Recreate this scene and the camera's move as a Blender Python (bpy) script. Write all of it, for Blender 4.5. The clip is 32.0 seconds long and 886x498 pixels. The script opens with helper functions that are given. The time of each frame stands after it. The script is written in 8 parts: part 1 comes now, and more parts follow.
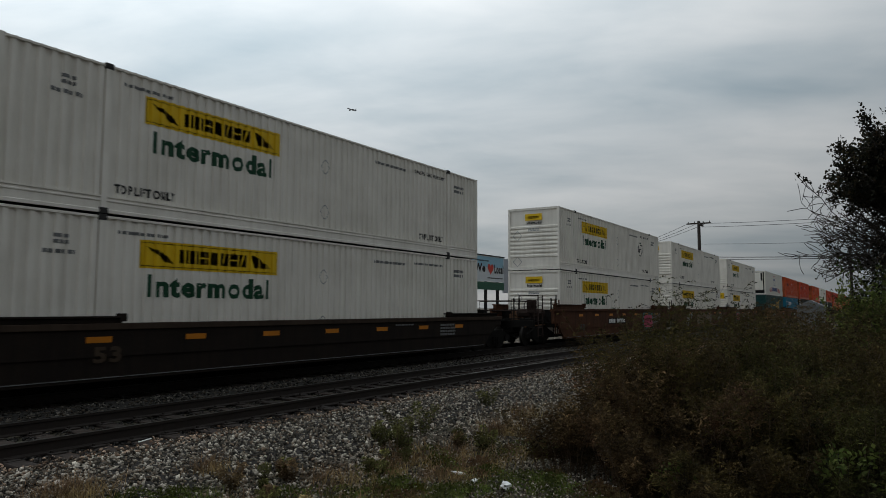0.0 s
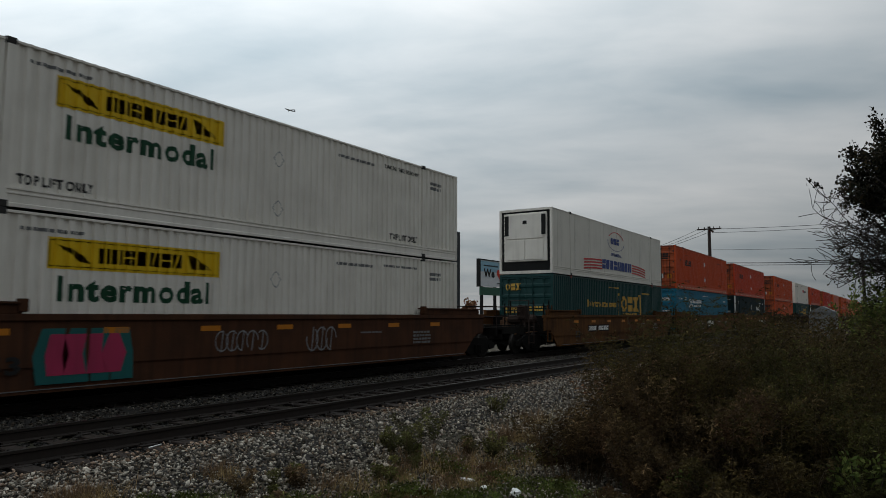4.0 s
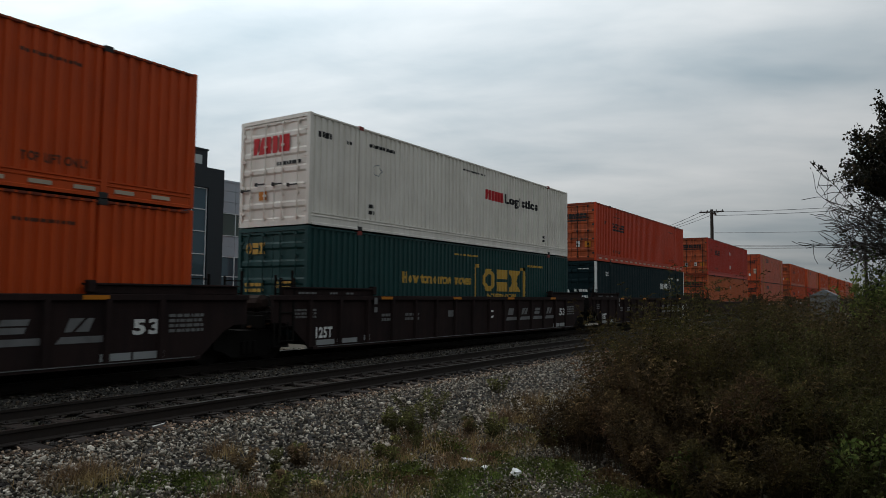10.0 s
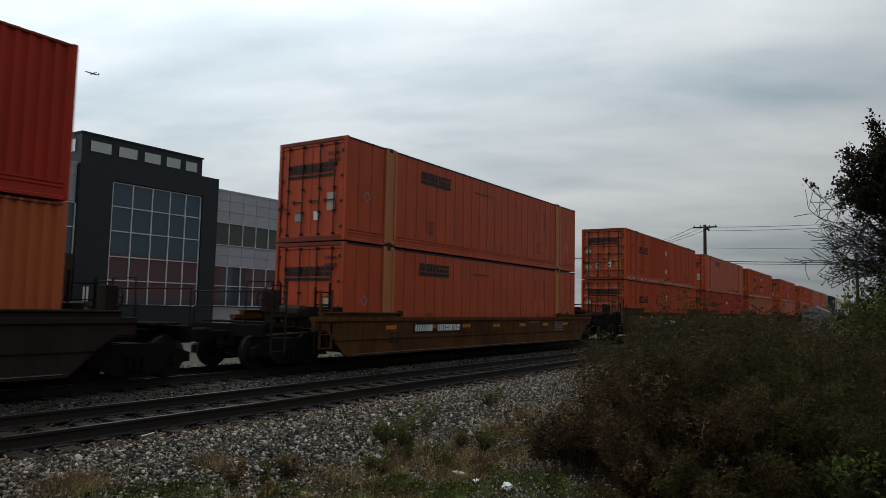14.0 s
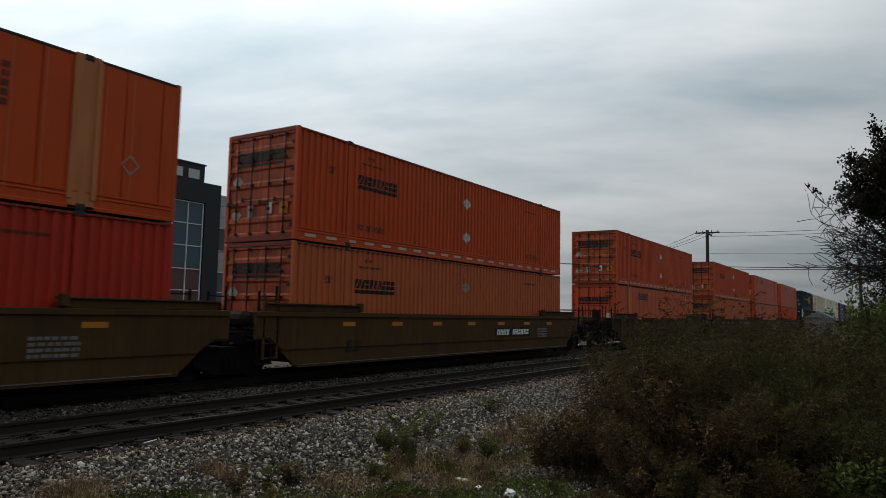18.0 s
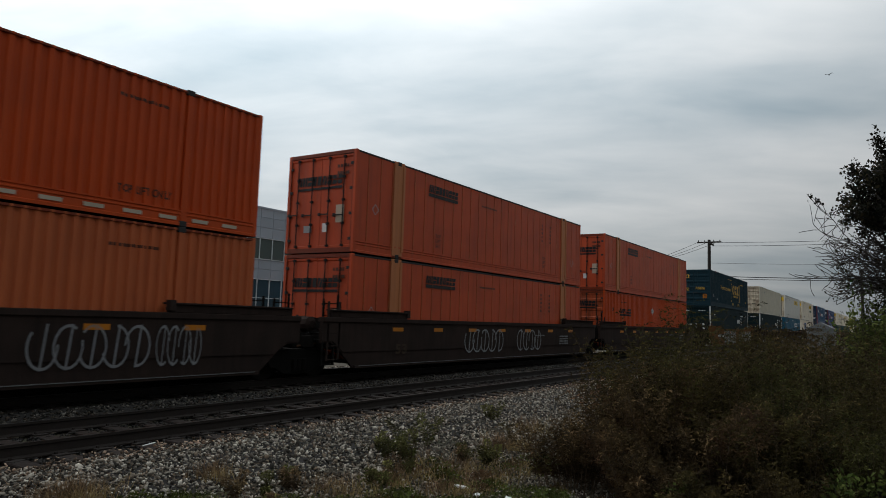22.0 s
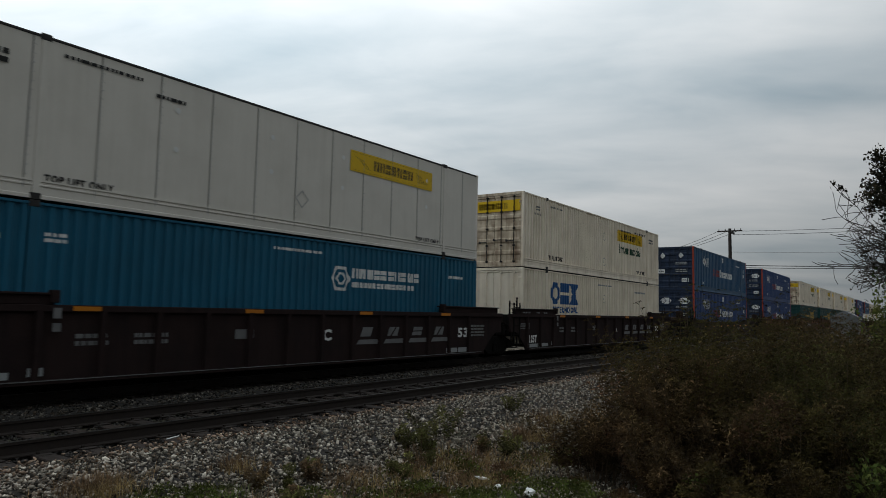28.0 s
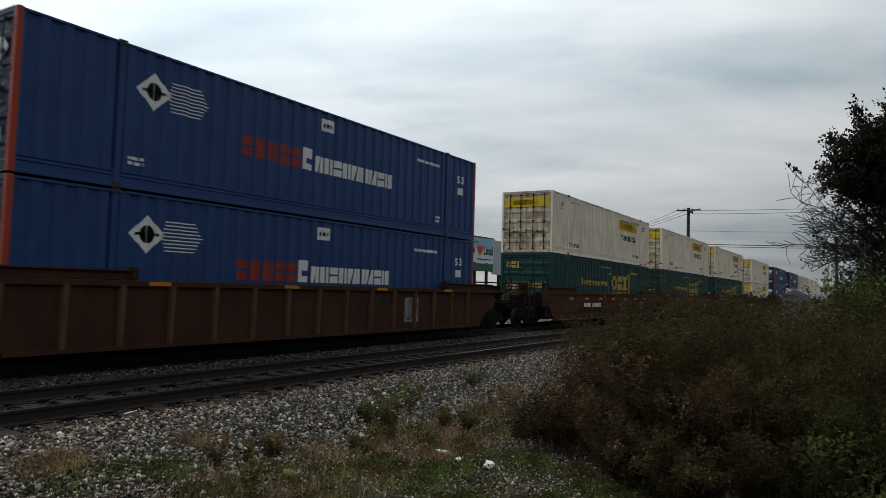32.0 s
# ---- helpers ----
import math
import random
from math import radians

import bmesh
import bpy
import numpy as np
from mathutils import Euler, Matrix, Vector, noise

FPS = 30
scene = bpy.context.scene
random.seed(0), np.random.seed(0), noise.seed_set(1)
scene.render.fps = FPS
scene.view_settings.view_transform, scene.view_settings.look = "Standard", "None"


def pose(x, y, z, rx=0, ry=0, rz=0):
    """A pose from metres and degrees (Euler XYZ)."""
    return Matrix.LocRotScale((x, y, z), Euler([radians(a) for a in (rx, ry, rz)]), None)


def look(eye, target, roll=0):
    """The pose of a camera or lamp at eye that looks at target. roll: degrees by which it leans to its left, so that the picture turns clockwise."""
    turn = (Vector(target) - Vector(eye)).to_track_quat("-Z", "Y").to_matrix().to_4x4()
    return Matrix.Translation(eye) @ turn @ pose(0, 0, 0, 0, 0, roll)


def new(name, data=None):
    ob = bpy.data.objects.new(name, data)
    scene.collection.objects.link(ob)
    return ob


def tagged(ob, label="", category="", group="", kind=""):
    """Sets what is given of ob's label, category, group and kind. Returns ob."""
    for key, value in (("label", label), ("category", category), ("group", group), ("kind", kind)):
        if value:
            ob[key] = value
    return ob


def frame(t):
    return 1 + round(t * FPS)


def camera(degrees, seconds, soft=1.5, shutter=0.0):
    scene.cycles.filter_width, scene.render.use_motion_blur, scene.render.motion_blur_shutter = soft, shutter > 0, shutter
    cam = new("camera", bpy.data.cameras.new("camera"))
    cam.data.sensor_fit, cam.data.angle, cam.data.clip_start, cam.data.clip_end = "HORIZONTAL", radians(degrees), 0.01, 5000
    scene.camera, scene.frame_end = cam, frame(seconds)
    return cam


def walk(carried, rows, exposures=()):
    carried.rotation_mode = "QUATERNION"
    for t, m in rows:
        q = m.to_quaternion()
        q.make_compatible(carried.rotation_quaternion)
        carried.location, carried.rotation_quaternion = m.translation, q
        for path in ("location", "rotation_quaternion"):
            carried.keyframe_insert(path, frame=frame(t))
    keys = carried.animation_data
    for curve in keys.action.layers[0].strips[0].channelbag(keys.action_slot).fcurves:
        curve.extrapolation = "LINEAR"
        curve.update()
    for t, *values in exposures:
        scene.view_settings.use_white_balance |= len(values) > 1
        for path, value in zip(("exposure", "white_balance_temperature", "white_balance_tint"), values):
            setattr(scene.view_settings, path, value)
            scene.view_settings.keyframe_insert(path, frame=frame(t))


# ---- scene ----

cam = camera(65.02, 32.0, soft=0.7, shutter=0.1)
EYE = 1.58

# the camera stands in one place, held in the hand: seconds, heading, tilt, lean
VIEWS = (
    (0.0, -57.48, 4.83, -0.23),
    (0.5, -57.42, 4.61, -0.59),
    (1.0, -57.54, 4.90, -0.34),
    (1.5, -57.73, 5.14, -0.18),
    (2.0, -57.38, 4.91, 0.07),
    (2.5, -56.71, 5.48, -0.27),
    (3.0, -56.65, 5.82, -0.66),
    (3.5, -56.62, 5.32, -0.33),
    (5.5, -56.94, 5.53, -0.17),
    (6.0, -56.14, 5.54, 0.01),
    (6.5, -56.65, 5.21, -0.56),
    (7.0, -56.53, 5.14, -0.26),
    (7.5, -57.02, 5.09, -0.08),
    (8.0, -56.53, 5.10, -0.05),
    (8.5, -56.10, 4.79, -0.02),
    (9.0, -56.13, 4.76, -0.39),
    (9.5, -55.79, 4.42, -0.65),
    (10.0, -56.59, 3.81, -0.51),
    (10.5, -56.94, 4.35, -0.93),
    (11.0, -57.23, 4.65, -0.88),
    (11.5, -56.04, 4.60, -0.31),
    (12.0, -56.64, 4.89, -0.61),
    (12.5, -56.31, 4.92, -0.76),
    (13.0, -56.23, 4.90, -0.51),
    (13.5, -56.77, 4.56, -0.83),
    (14.0, -57.15, 4.79, -1.21),
    (14.5, -56.89, 5.19, -0.46),
    (15.0, -57.26, 4.76, -0.55),
    (15.5, -58.15, 4.55, -0.82),
    (17.5, -57.49, 5.31, -0.80),
    (18.0, -56.96, 5.29, -1.09),
    (18.5, -57.31, 5.47, -1.34),
    (19.0, -57.25, 5.29, -1.53),
    (19.5, -58.09, 5.47, -2.01),
    (20.0, -57.82, 5.42, -2.04),
    (20.5, -58.14, 5.47, -2.04),
    (21.0, -57.92, 5.56, -2.31),
    (21.5, -57.96, 5.40, -2.21),
    (22.0, -56.90, 5.80, -1.82),
    (22.5, -56.20, 5.66, -1.44),
    (23.0, -55.98, 5.45, -1.14),
    (23.5, -55.74, 5.05, -1.23),
    (24.0, -55.21, 5.36, -1.41),
    (24.5, -54.06, 5.56, -0.94),
    (25.0, -55.00, 4.94, -1.35),
    (25.5, -55.18, 4.92, -1.37),
    (27.5, -55.19, 5.17, -1.36),
    (28.0, -55.36, 5.13, -1.25),
    (28.5, -55.55, 4.25, -1.24),
    (29.0, -56.11, 4.94, -1.43),
    (29.5, -56.87, 5.66, -0.93),
    (30.0, -57.21, 6.52, -0.33),
    (30.5, -57.62, 5.84, -0.77),
    (31.0, -57.76, 5.43, -0.36),
    (31.5, -58.62, 4.08, -0.56),
    (32.0, -58.42, 3.20, -1.67),
)
walk(cam, [(t, pose(0, 0, EYE, 90 + tilt, lean, heading)) for t, heading, tilt, lean in VIEWS],
     exposures=((0.0, -0.05), (3.0, -0.07), (6.0, 0.02), (7.0, 0.10), (8.0, 0.12), (9.0, 0.03), (10.0, 0.18), (11.0, 0.25), (12.0, 0.25), (13.0, 0.06), (14.0, 0.16), (15.0, 0.12),
                (18.0, 0.11), (19.0, 0.05), (21.0, 0.01), (22.0, 0.16), (23.0, 0.07), (24.0, 0.13), (25.0, 0.03), (28.0, 0.07), (29.0, 0.09), (30.0, -0.17), (31.0, 0.05), (32.0, 0.32)))

# ---- light: an overcast afternoon ----
world = bpy.data.worlds.new("overcast")
scene.world = world
world.use_nodes = True
wn, wl = world.node_tree.nodes, world.node_tree.links
wn.clear()


def wnode(kind, **sets):
    n = wn.new(kind)
    for k, v in sets.items():
        n.inputs[k].default_value = v
    return n


w_out = wnode("ShaderNodeOutputWorld")
w_bg = wnode("ShaderNodeBackground", Strength=0.1)
sky = wn.new("ShaderNodeTexSky")
sky.sky_type = "NISHITA"
sky.sun_disc = False
SUN_ELEV, SUN_AZ = radians(48), radians(6)      # azimuth from +Y towards +X
sky.sun_elevation, sky.sun_rotation = SUN_ELEV, SUN_AZ
sky.air_density, sky.dust_density = 1.0, 3.0
w_co = wnode("ShaderNodeTexCoord")
w_sep = wnode("ShaderNodeSeparateXYZ")
wl.new(w_co.outputs["Generated"], w_sep.inputs[0])


def wmath(op, a, b=None, clamp=False):
    n = wn.new("ShaderNodeMath")
    n.operation, n.use_clamp = op, clamp
    for i, s in enumerate((a, b)):
        if s is None:
            continue
        if isinstance(s, (int, float)):
            n.inputs[i].default_value = s
        else:
            wl.new(s, n.inputs[i])
    return n.outputs[0]


# a cloud deck seen in perspective: the direction is met with a level sheet
w_z = wmath("ADD", wmath("MAXIMUM", w_sep.outputs[2], 0.0), 0.16)
w_flat = wnode("ShaderNodeCombineXYZ")
w_fx, w_fy = wmath("DIVIDE", w_sep.outputs[0], w_z), wmath("DIVIDE", w_sep.outputs[1], w_z)
# the deck lies in long rolls across the line of the wind
wl.new(wmath("ADD", wmath("MULTIPLY", w_fx, 0.88), wmath("MULTIPLY", w_fy, 0.48)), w_flat.inputs[0])
wl.new(wmath("SUBTRACT", wmath("MULTIPLY", w_fy, 0.88), wmath("MULTIPLY", w_fx, 0.48)), w_flat.inputs[1])
w_turn = wnode("ShaderNodeMapping", Scale=(1.15, 0.62, 1.0), Location=(0.7, 0.2, 0))
wl.new(w_flat.outputs[0], w_turn.inputs["Vector"])
w_n1 = wnode("ShaderNodeTexNoise", Scale=0.75, Detail=4.0, Roughness=0.48, Distortion=0.5)
wl.new(w_turn.outputs[0], w_n1.inputs["Vector"])
w_n2 = wnode("ShaderNodeTexNoise", Scale=2.6, Detail=5.0, Roughness=0.55, Distortion=0.3)
wl.new(w_turn.outputs[0], w_n2.inputs["Vector"])
w_sum = wmath("ADD", wmath("MULTIPLY", w_n1.outputs[0], 0.72), wmath("MULTIPLY", w_n2.outputs[0], 0.28))
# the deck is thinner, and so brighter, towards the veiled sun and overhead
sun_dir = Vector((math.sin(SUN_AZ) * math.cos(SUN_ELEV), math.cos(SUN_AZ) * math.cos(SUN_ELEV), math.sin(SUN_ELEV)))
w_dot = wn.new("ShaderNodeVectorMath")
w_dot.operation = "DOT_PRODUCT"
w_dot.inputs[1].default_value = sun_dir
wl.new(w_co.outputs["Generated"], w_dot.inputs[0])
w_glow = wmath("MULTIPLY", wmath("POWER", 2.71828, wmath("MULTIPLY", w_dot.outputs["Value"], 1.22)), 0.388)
w_ramp = wn.new("ShaderNodeValToRGB")
w_ramp.color_ramp.elements[0].position, w_ramp.color_ramp.elements[0].color = 0.32, (0.505, 0.645, 0.730, 1)
w_ramp.color_ramp.elements[1].position, w_ramp.color_ramp.elements[1].color = 0.68, (1.30, 1.325, 1.325, 1)
wl.new(w_sum, w_ramp.inputs[0])
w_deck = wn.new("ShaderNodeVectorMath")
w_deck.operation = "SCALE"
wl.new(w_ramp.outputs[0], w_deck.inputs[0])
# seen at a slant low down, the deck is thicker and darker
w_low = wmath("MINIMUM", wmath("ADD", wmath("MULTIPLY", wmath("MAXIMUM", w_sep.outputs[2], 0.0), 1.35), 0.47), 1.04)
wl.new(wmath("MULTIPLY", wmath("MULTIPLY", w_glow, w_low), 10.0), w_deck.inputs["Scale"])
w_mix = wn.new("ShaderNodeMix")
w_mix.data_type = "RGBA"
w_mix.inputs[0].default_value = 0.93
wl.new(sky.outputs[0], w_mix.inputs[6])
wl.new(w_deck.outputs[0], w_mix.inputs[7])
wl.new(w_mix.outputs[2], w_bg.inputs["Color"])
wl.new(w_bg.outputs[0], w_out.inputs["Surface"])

sun = new("sun", bpy.data.lights.new("sun", "SUN"))
sun.data.energy, sun.data.angle, sun.data.color = 0.55, radians(35), (1.0, 0.95, 0.88)
sun.matrix_world = look(sun_dir * 50, (0, 0, 0))


# ---- materials ----
MATS = {}


def node_mat(name):
    m = bpy.data.materials.new(name)
    m.use_nodes = True
    return m, m.node_tree.nodes, m.node_tree.links, m.node_tree.nodes["Principled BSDF"]


def surface(name, col, rough=0.6, metal=0.0, spots=0.25, spot_scale=3.0, spot_col=None, streak=0.0, grain=0.12,
            grain_scale=60.0, bump=0.15, island=0.0, vary=0.0, gloss=0.3):
    """A painted, worn or mineral surface: base colour, stains at a large scale, runs down it, fine grain and relief."""
    if name in MATS:
        return MATS[name]
    m, n, l, bsdf = node_mat(name)
    co = n.new("ShaderNodeTexCoord")
    info = n.new("ShaderNodeObjectInfo")
    w = n.new("ShaderNodeMath")
    w.operation = "MULTIPLY"
    w.inputs[1].default_value = 40.0
    l.new(info.outputs["Random"], w.inputs[0])

    def noise_at(scale, stretch=None, detail=4.0):
        t = n.new("ShaderNodeTexNoise")
        t.noise_dimensions = "4D"
        t.inputs["Scale"].default_value, t.inputs["Detail"].default_value = scale, detail
        l.new(w.outputs[0], t.inputs["W"])
        if stretch:
            mp = n.new("ShaderNodeMapping")
            mp.inputs["Scale"].default_value = stretch
            l.new(co.outputs["Object"], mp.inputs["Vector"])
            l.new(mp.outputs[0], t.inputs["Vector"])
        else:
            l.new(co.outputs["Object"], t.inputs["Vector"])
        return t.outputs[0]

    def ramp(src, lo, hi, top):
        r = n.new("ShaderNodeMapRange")
        r.inputs[1].default_value, r.inputs[2].default_value, r.inputs[4].default_value = lo, hi, top
        l.new(src, r.inputs[0])
        return r.outputs[0]

    def mix(a, b, fac):
        x = n.new("ShaderNodeMix")
        x.data_type = "RGBA"
        for s, i in ((fac, 0), (a, 6), (b, 7)):
            if isinstance(s, (tuple, list)):
                x.inputs[i].default_value = (*s, 1)
            else:
                l.new(s, x.inputs[i])
        return x.outputs[2]

    dark = spot_col or tuple(c * 0.45 + 0.012 for c in col)
    out = mix(col, dark, ramp(noise_at(spot_scale), 0.42, 0.75, spots))
    if streak:
        out = mix(out, dark, ramp(noise_at(1.0, (7.0, 7.0, 0.45), 5.0), 0.46, 0.78, streak))
    light = tuple(min(1.0, c * 1.35 + 0.02) for c in col)
    out = mix(out, light, ramp(noise_at(grain_scale, None, 2.0), 0.5, 0.8, grain))
    if island:
        g = n.new("ShaderNodeNewGeometry")
        hv = n.new("ShaderNodeHueSaturation")
        r1 = n.new("ShaderNodeMapRange")
        r1.inputs[3].default_value, r1.inputs[4].default_value = 1 - island, 1 + island
        l.new(g.outputs["Random Per Island"], r1.inputs[0])
        l.new(r1.outputs[0], hv.inputs["Value"])
        l.new(out, hv.inputs["Color"])
        out = hv.outputs[0]
    if vary:
        hv = n.new("ShaderNodeHueSaturation")
        r1 = n.new("ShaderNodeMapRange")
        r1.inputs[3].default_value, r1.inputs[4].default_value = 1 - vary, 1 + vary
        l.new(info.outputs["Random"], r1.inputs[0])
        l.new(r1.outputs[0], hv.inputs["Value"])
        l.new(out, hv.inputs["Color"])
        out = hv.outputs[0]
    l.new(out, bsdf.inputs["Base Color"])
    bsdf.inputs["Metallic"].default_value = metal
    bsdf.inputs["Specular IOR Level"].default_value = gloss
    rr = n.new("ShaderNodeMapRange")
    rr.inputs[3].default_value, rr.inputs[4].default_value = max(0.05, rough - 0.12), min(1, rough + 0.12)
    l.new(noise_at(spot_scale * 3), rr.inputs[0])
    l.new(rr.outputs[0], bsdf.inputs["Roughness"])
    if bump:
        b = n.new("ShaderNodeBump")
        b.inputs["Strength"].default_value, b.inputs["Distance"].default_value = bump, 0.02
        l.new(noise_at(grain_scale * 0.5, None, 3.0), b.inputs["Height"])
        l.new(b.outputs[0], bsdf.inputs["Normal"])
    MATS[name] = m
    return m


def leafy(name, dark_col, mid_col, light_col, rough=0.6):
    """Leaves or dry stalks: each one takes its own tone."""
    m, n, l, bsdf = node_mat(name)
    g = n.new("ShaderNodeNewGeometry")
    r = n.new("ShaderNodeValToRGB")
    e = r.color_ramp.elements
    e[0].position, e[0].color = 0.0, (*dark_col, 1)
    e[1].position, e[1].color = 1.0, (*light_col, 1)
    k = e.new(0.55)
    k.color = (*mid_col, 1)
    l.new(g.outputs["Random Per Island"], r.inputs[0])
    co = n.new("ShaderNodeTexCoord")
    t = n.new("ShaderNodeTexNoise")
    t.inputs["Scale"].default_value = 2.3
    l.new(co.outputs["Object"], t.inputs["Vector"])
    hv = n.new("ShaderNodeHueSaturation")
    mr = n.new("ShaderNodeMapRange")
    mr.inputs[1].default_value, mr.inputs[2].default_value = 0.34, 0.66
    mr.inputs[3].default_value, mr.inputs[4].default_value = 0.30, 1.60
    l.new(t.outputs[0], mr.inputs[0])
    t2 = n.new("ShaderNodeTexNoise")
    t2.inputs["Scale"].default_value = 0.8
    l.new(co.outputs["Object"], t2.inputs["Vector"])
    hr = n.new("ShaderNodeMapRange")
    hr.inputs[1].default_value, hr.inputs[2].default_value, hr.inputs[3].default_value, hr.inputs[4].default_value = 0.3, 0.7, 0.47, 0.53
    l.new(t2.outputs[0], hr.inputs[0])
    l.new(hr.outputs[0], hv.inputs["Hue"])
    l.new(mr.outputs[0], hv.inputs["Value"])
    l.new(r.outputs[0], hv.inputs["Color"])
    l.new(hv.outputs[0], bsdf.inputs["Base Color"])
    bsdf.inputs["Roughness"].default_value = 0.85
    bsdf.inputs["Specular IOR Level"].default_value = 0.15
    # thin leaves let light through
    tl = n.new("ShaderNodeBsdfTranslucent")
    l.new(hv.outputs[0], tl.inputs["Color"])
    mx = n.new("ShaderNodeMixShader")
    mx.inputs[0].default_value = 0.42
    l.new(bsdf.outputs[0], mx.inputs[1])
    l.new(tl.outputs[0], mx.inputs[2])
    l.new(mx.outputs[0], n["Material Output"].inputs["Surface"])
    MATS[name] = m
    return m


def stony(name, level, single=False, tint=(1.08, 1.0, 0.93)):
    """Broken ballast: many dark stones, some middling, a few chalky white ones, each with dust and pits."""
    m, n, l, bsdf = node_mat(name)
    src = n.new("ShaderNodeObjectInfo" if single else "ShaderNodeNewGeometry").outputs["Random" if single else "Random Per Island"]
    r = n.new("ShaderNodeValToRGB")
    e = r.color_ramp.elements
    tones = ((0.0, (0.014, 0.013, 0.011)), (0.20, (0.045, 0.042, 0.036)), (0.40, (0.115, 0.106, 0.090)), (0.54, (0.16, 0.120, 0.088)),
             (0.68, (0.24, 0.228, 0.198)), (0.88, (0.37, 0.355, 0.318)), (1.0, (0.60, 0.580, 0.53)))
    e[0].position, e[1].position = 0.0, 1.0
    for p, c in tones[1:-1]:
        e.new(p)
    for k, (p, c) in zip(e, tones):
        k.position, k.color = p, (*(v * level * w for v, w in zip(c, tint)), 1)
    l.new(src, r.inputs[0])
    co = n.new("ShaderNodeTexCoord")
    t = n.new("ShaderNodeTexNoise")
    t.inputs["Scale"].default_value, t.inputs["Detail"].default_value = (3.0 if single else 70.0), 4.0
    l.new(co.outputs["Object"], t.inputs["Vector"])
    hv = n.new("ShaderNodeHueSaturation")
    mr = n.new("ShaderNodeMapRange")
    mr.inputs[1].default_value, mr.inputs[2].default_value, mr.inputs[3].default_value, mr.inputs[4].default_value = 0.3, 0.7, 0.6, 1.3
    l.new(t.outputs[0], mr.inputs[0])
    l.new(mr.outputs[0], hv.inputs["Value"])
    l.new(r.outputs[0], hv.inputs["Color"])
    l.new(hv.outputs[0], bsdf.inputs["Base Color"])
    b = n.new("ShaderNodeBump")
    b.inputs["Strength"].default_value, b.inputs["Distance"].default_value = 0.4, 0.01
    l.new(t.outputs[0], b.inputs["Height"])
    l.new(b.outputs[0], bsdf.inputs["Normal"])
    bsdf.inputs["Roughness"].default_value = 0.9
    bsdf.inputs["Specular IOR Level"].default_value = 0.25
    MATS[name] = m
    return m


def plain_glass(name, col, rough=0.04, metal=0.0, gloss=0.3):
    m, n, l, bsdf = node_mat(name)
    bsdf.inputs["Base Color"].default_value = (*col, 1)
    bsdf.inputs["Roughness"].default_value = rough
    bsdf.inputs["Specular IOR Level"].default_value = gloss
    bsdf.inputs["Metallic"].default_value = metal
    t = n.new("ShaderNodeTexNoise")
    t.inputs["Scale"].default_value = 0.35
    b = n.new("ShaderNodeBump")
    b.inputs["Strength"].default_value, b.inputs["Distance"].default_value = 0.05, 0.05
    l.new(t.outputs[0], b.inputs["Height"])
    l.new(b.outputs[0], bsdf.inputs["Normal"])
    MATS[name] = m
    return m


def paint(name, col, **kw):
    a = dict(rough=0.5, spots=0.3, spot_scale=1.1, streak=0.35, grain=0.08, grain_scale=40, bump=0.06, gloss=0.22)
    a.update(kw)
    return surface(name, col, **a)


# container paints
paint("white_paint", (0.81, 0.765, 0.695), spot_col=(0.40, 0.36, 0.30), streak=0.30)
paint("aged_white_paint", (0.86, 0.77, 0.63), spot_col=(0.32, 0.22, 0.13), streak=0.45)
paint("rusty_white_paint", (0.66, 0.56, 0.42), spot_col=(0.13, 0.052, 0.020), streak=0.85, spots=0.8, spot_scale=2.2)
paint("cream_paint", (0.66, 0.60, 0.48), spot_col=(0.33, 0.30, 0.24), streak=0.25)
paint("smooth_white_paint", (0.68, 0.645, 0.58), spot_col=(0.45, 0.42, 0.36), streak=0.2)
paint("orange_paint", (0.52, 0.066, 0.008), spot_col=(0.27, 0.042, 0.012))
paint("pale_orange_paint", (0.50, 0.118, 0.038), spot_col=(0.28, 0.07, 0.03))
paint("red_orange_paint", (0.53, 0.050, 0.011), spot_col=(0.24, 0.04, 0.02))
paint("red_paint", (0.45, 0.030, 0.012), spot_col=(0.22, 0.03, 0.02))
paint("salmon_paint", (0.51, 0.074, 0.022), spot_col=(0.22, 0.042, 0.020), streak=0.5, spots=0.45)
paint("grimy_orange_paint", (0.43, 0.082, 0.024), spot_col=(0.055, 0.020, 0.011), streak=0.85, spots=0.75, spot_scale=2.4)
paint("grimy_blue_paint", (0.015, 0.030, 0.066), spot_col=(0.008, 0.010, 0.012), streak=0.8, spots=0.7, spot_scale=2.2, grain=0.05)
paint("placard_grey", (0.36, 0.34, 0.27), streak=0.2, spots=0.5, spot_scale=5)
paint("dark_orange_paint", (0.20, 0.032, 0.010), spot_col=(0.06, 0.02, 0.012), spots=0.5)
paint("ochre_paint", (0.50, 0.18, 0.070), spot_col=(0.28, 0.10, 0.04), streak=0.5)
paint("dark_green_paint", (0.010, 0.052, 0.050), spot_col=(0.006, 0.025, 0.026), grain=0.05)
paint("black_green_paint", (0.007, 0.020, 0.024), spot_col=(0.005, 0.010, 0.012), grain=0.05, rough=0.7, gloss=0.08)
paint("navy_paint", (0.011, 0.036, 0.050), spot_col=(0.007, 0.022, 0.026), grain=0.05, rough=0.65, gloss=0.12)
paint("blue_paint", (0.012, 0.155, 0.25), spot_col=(0.012, 0.07, 0.11))
paint("royal_blue_paint", (0.020, 0.055, 0.17), spot_col=(0.012, 0.025, 0.06), grain=0.05)
paint("steel_blue_paint", (0.024, 0.085, 0.17), spot_col=(0.012, 0.035, 0.06), grain=0.05)
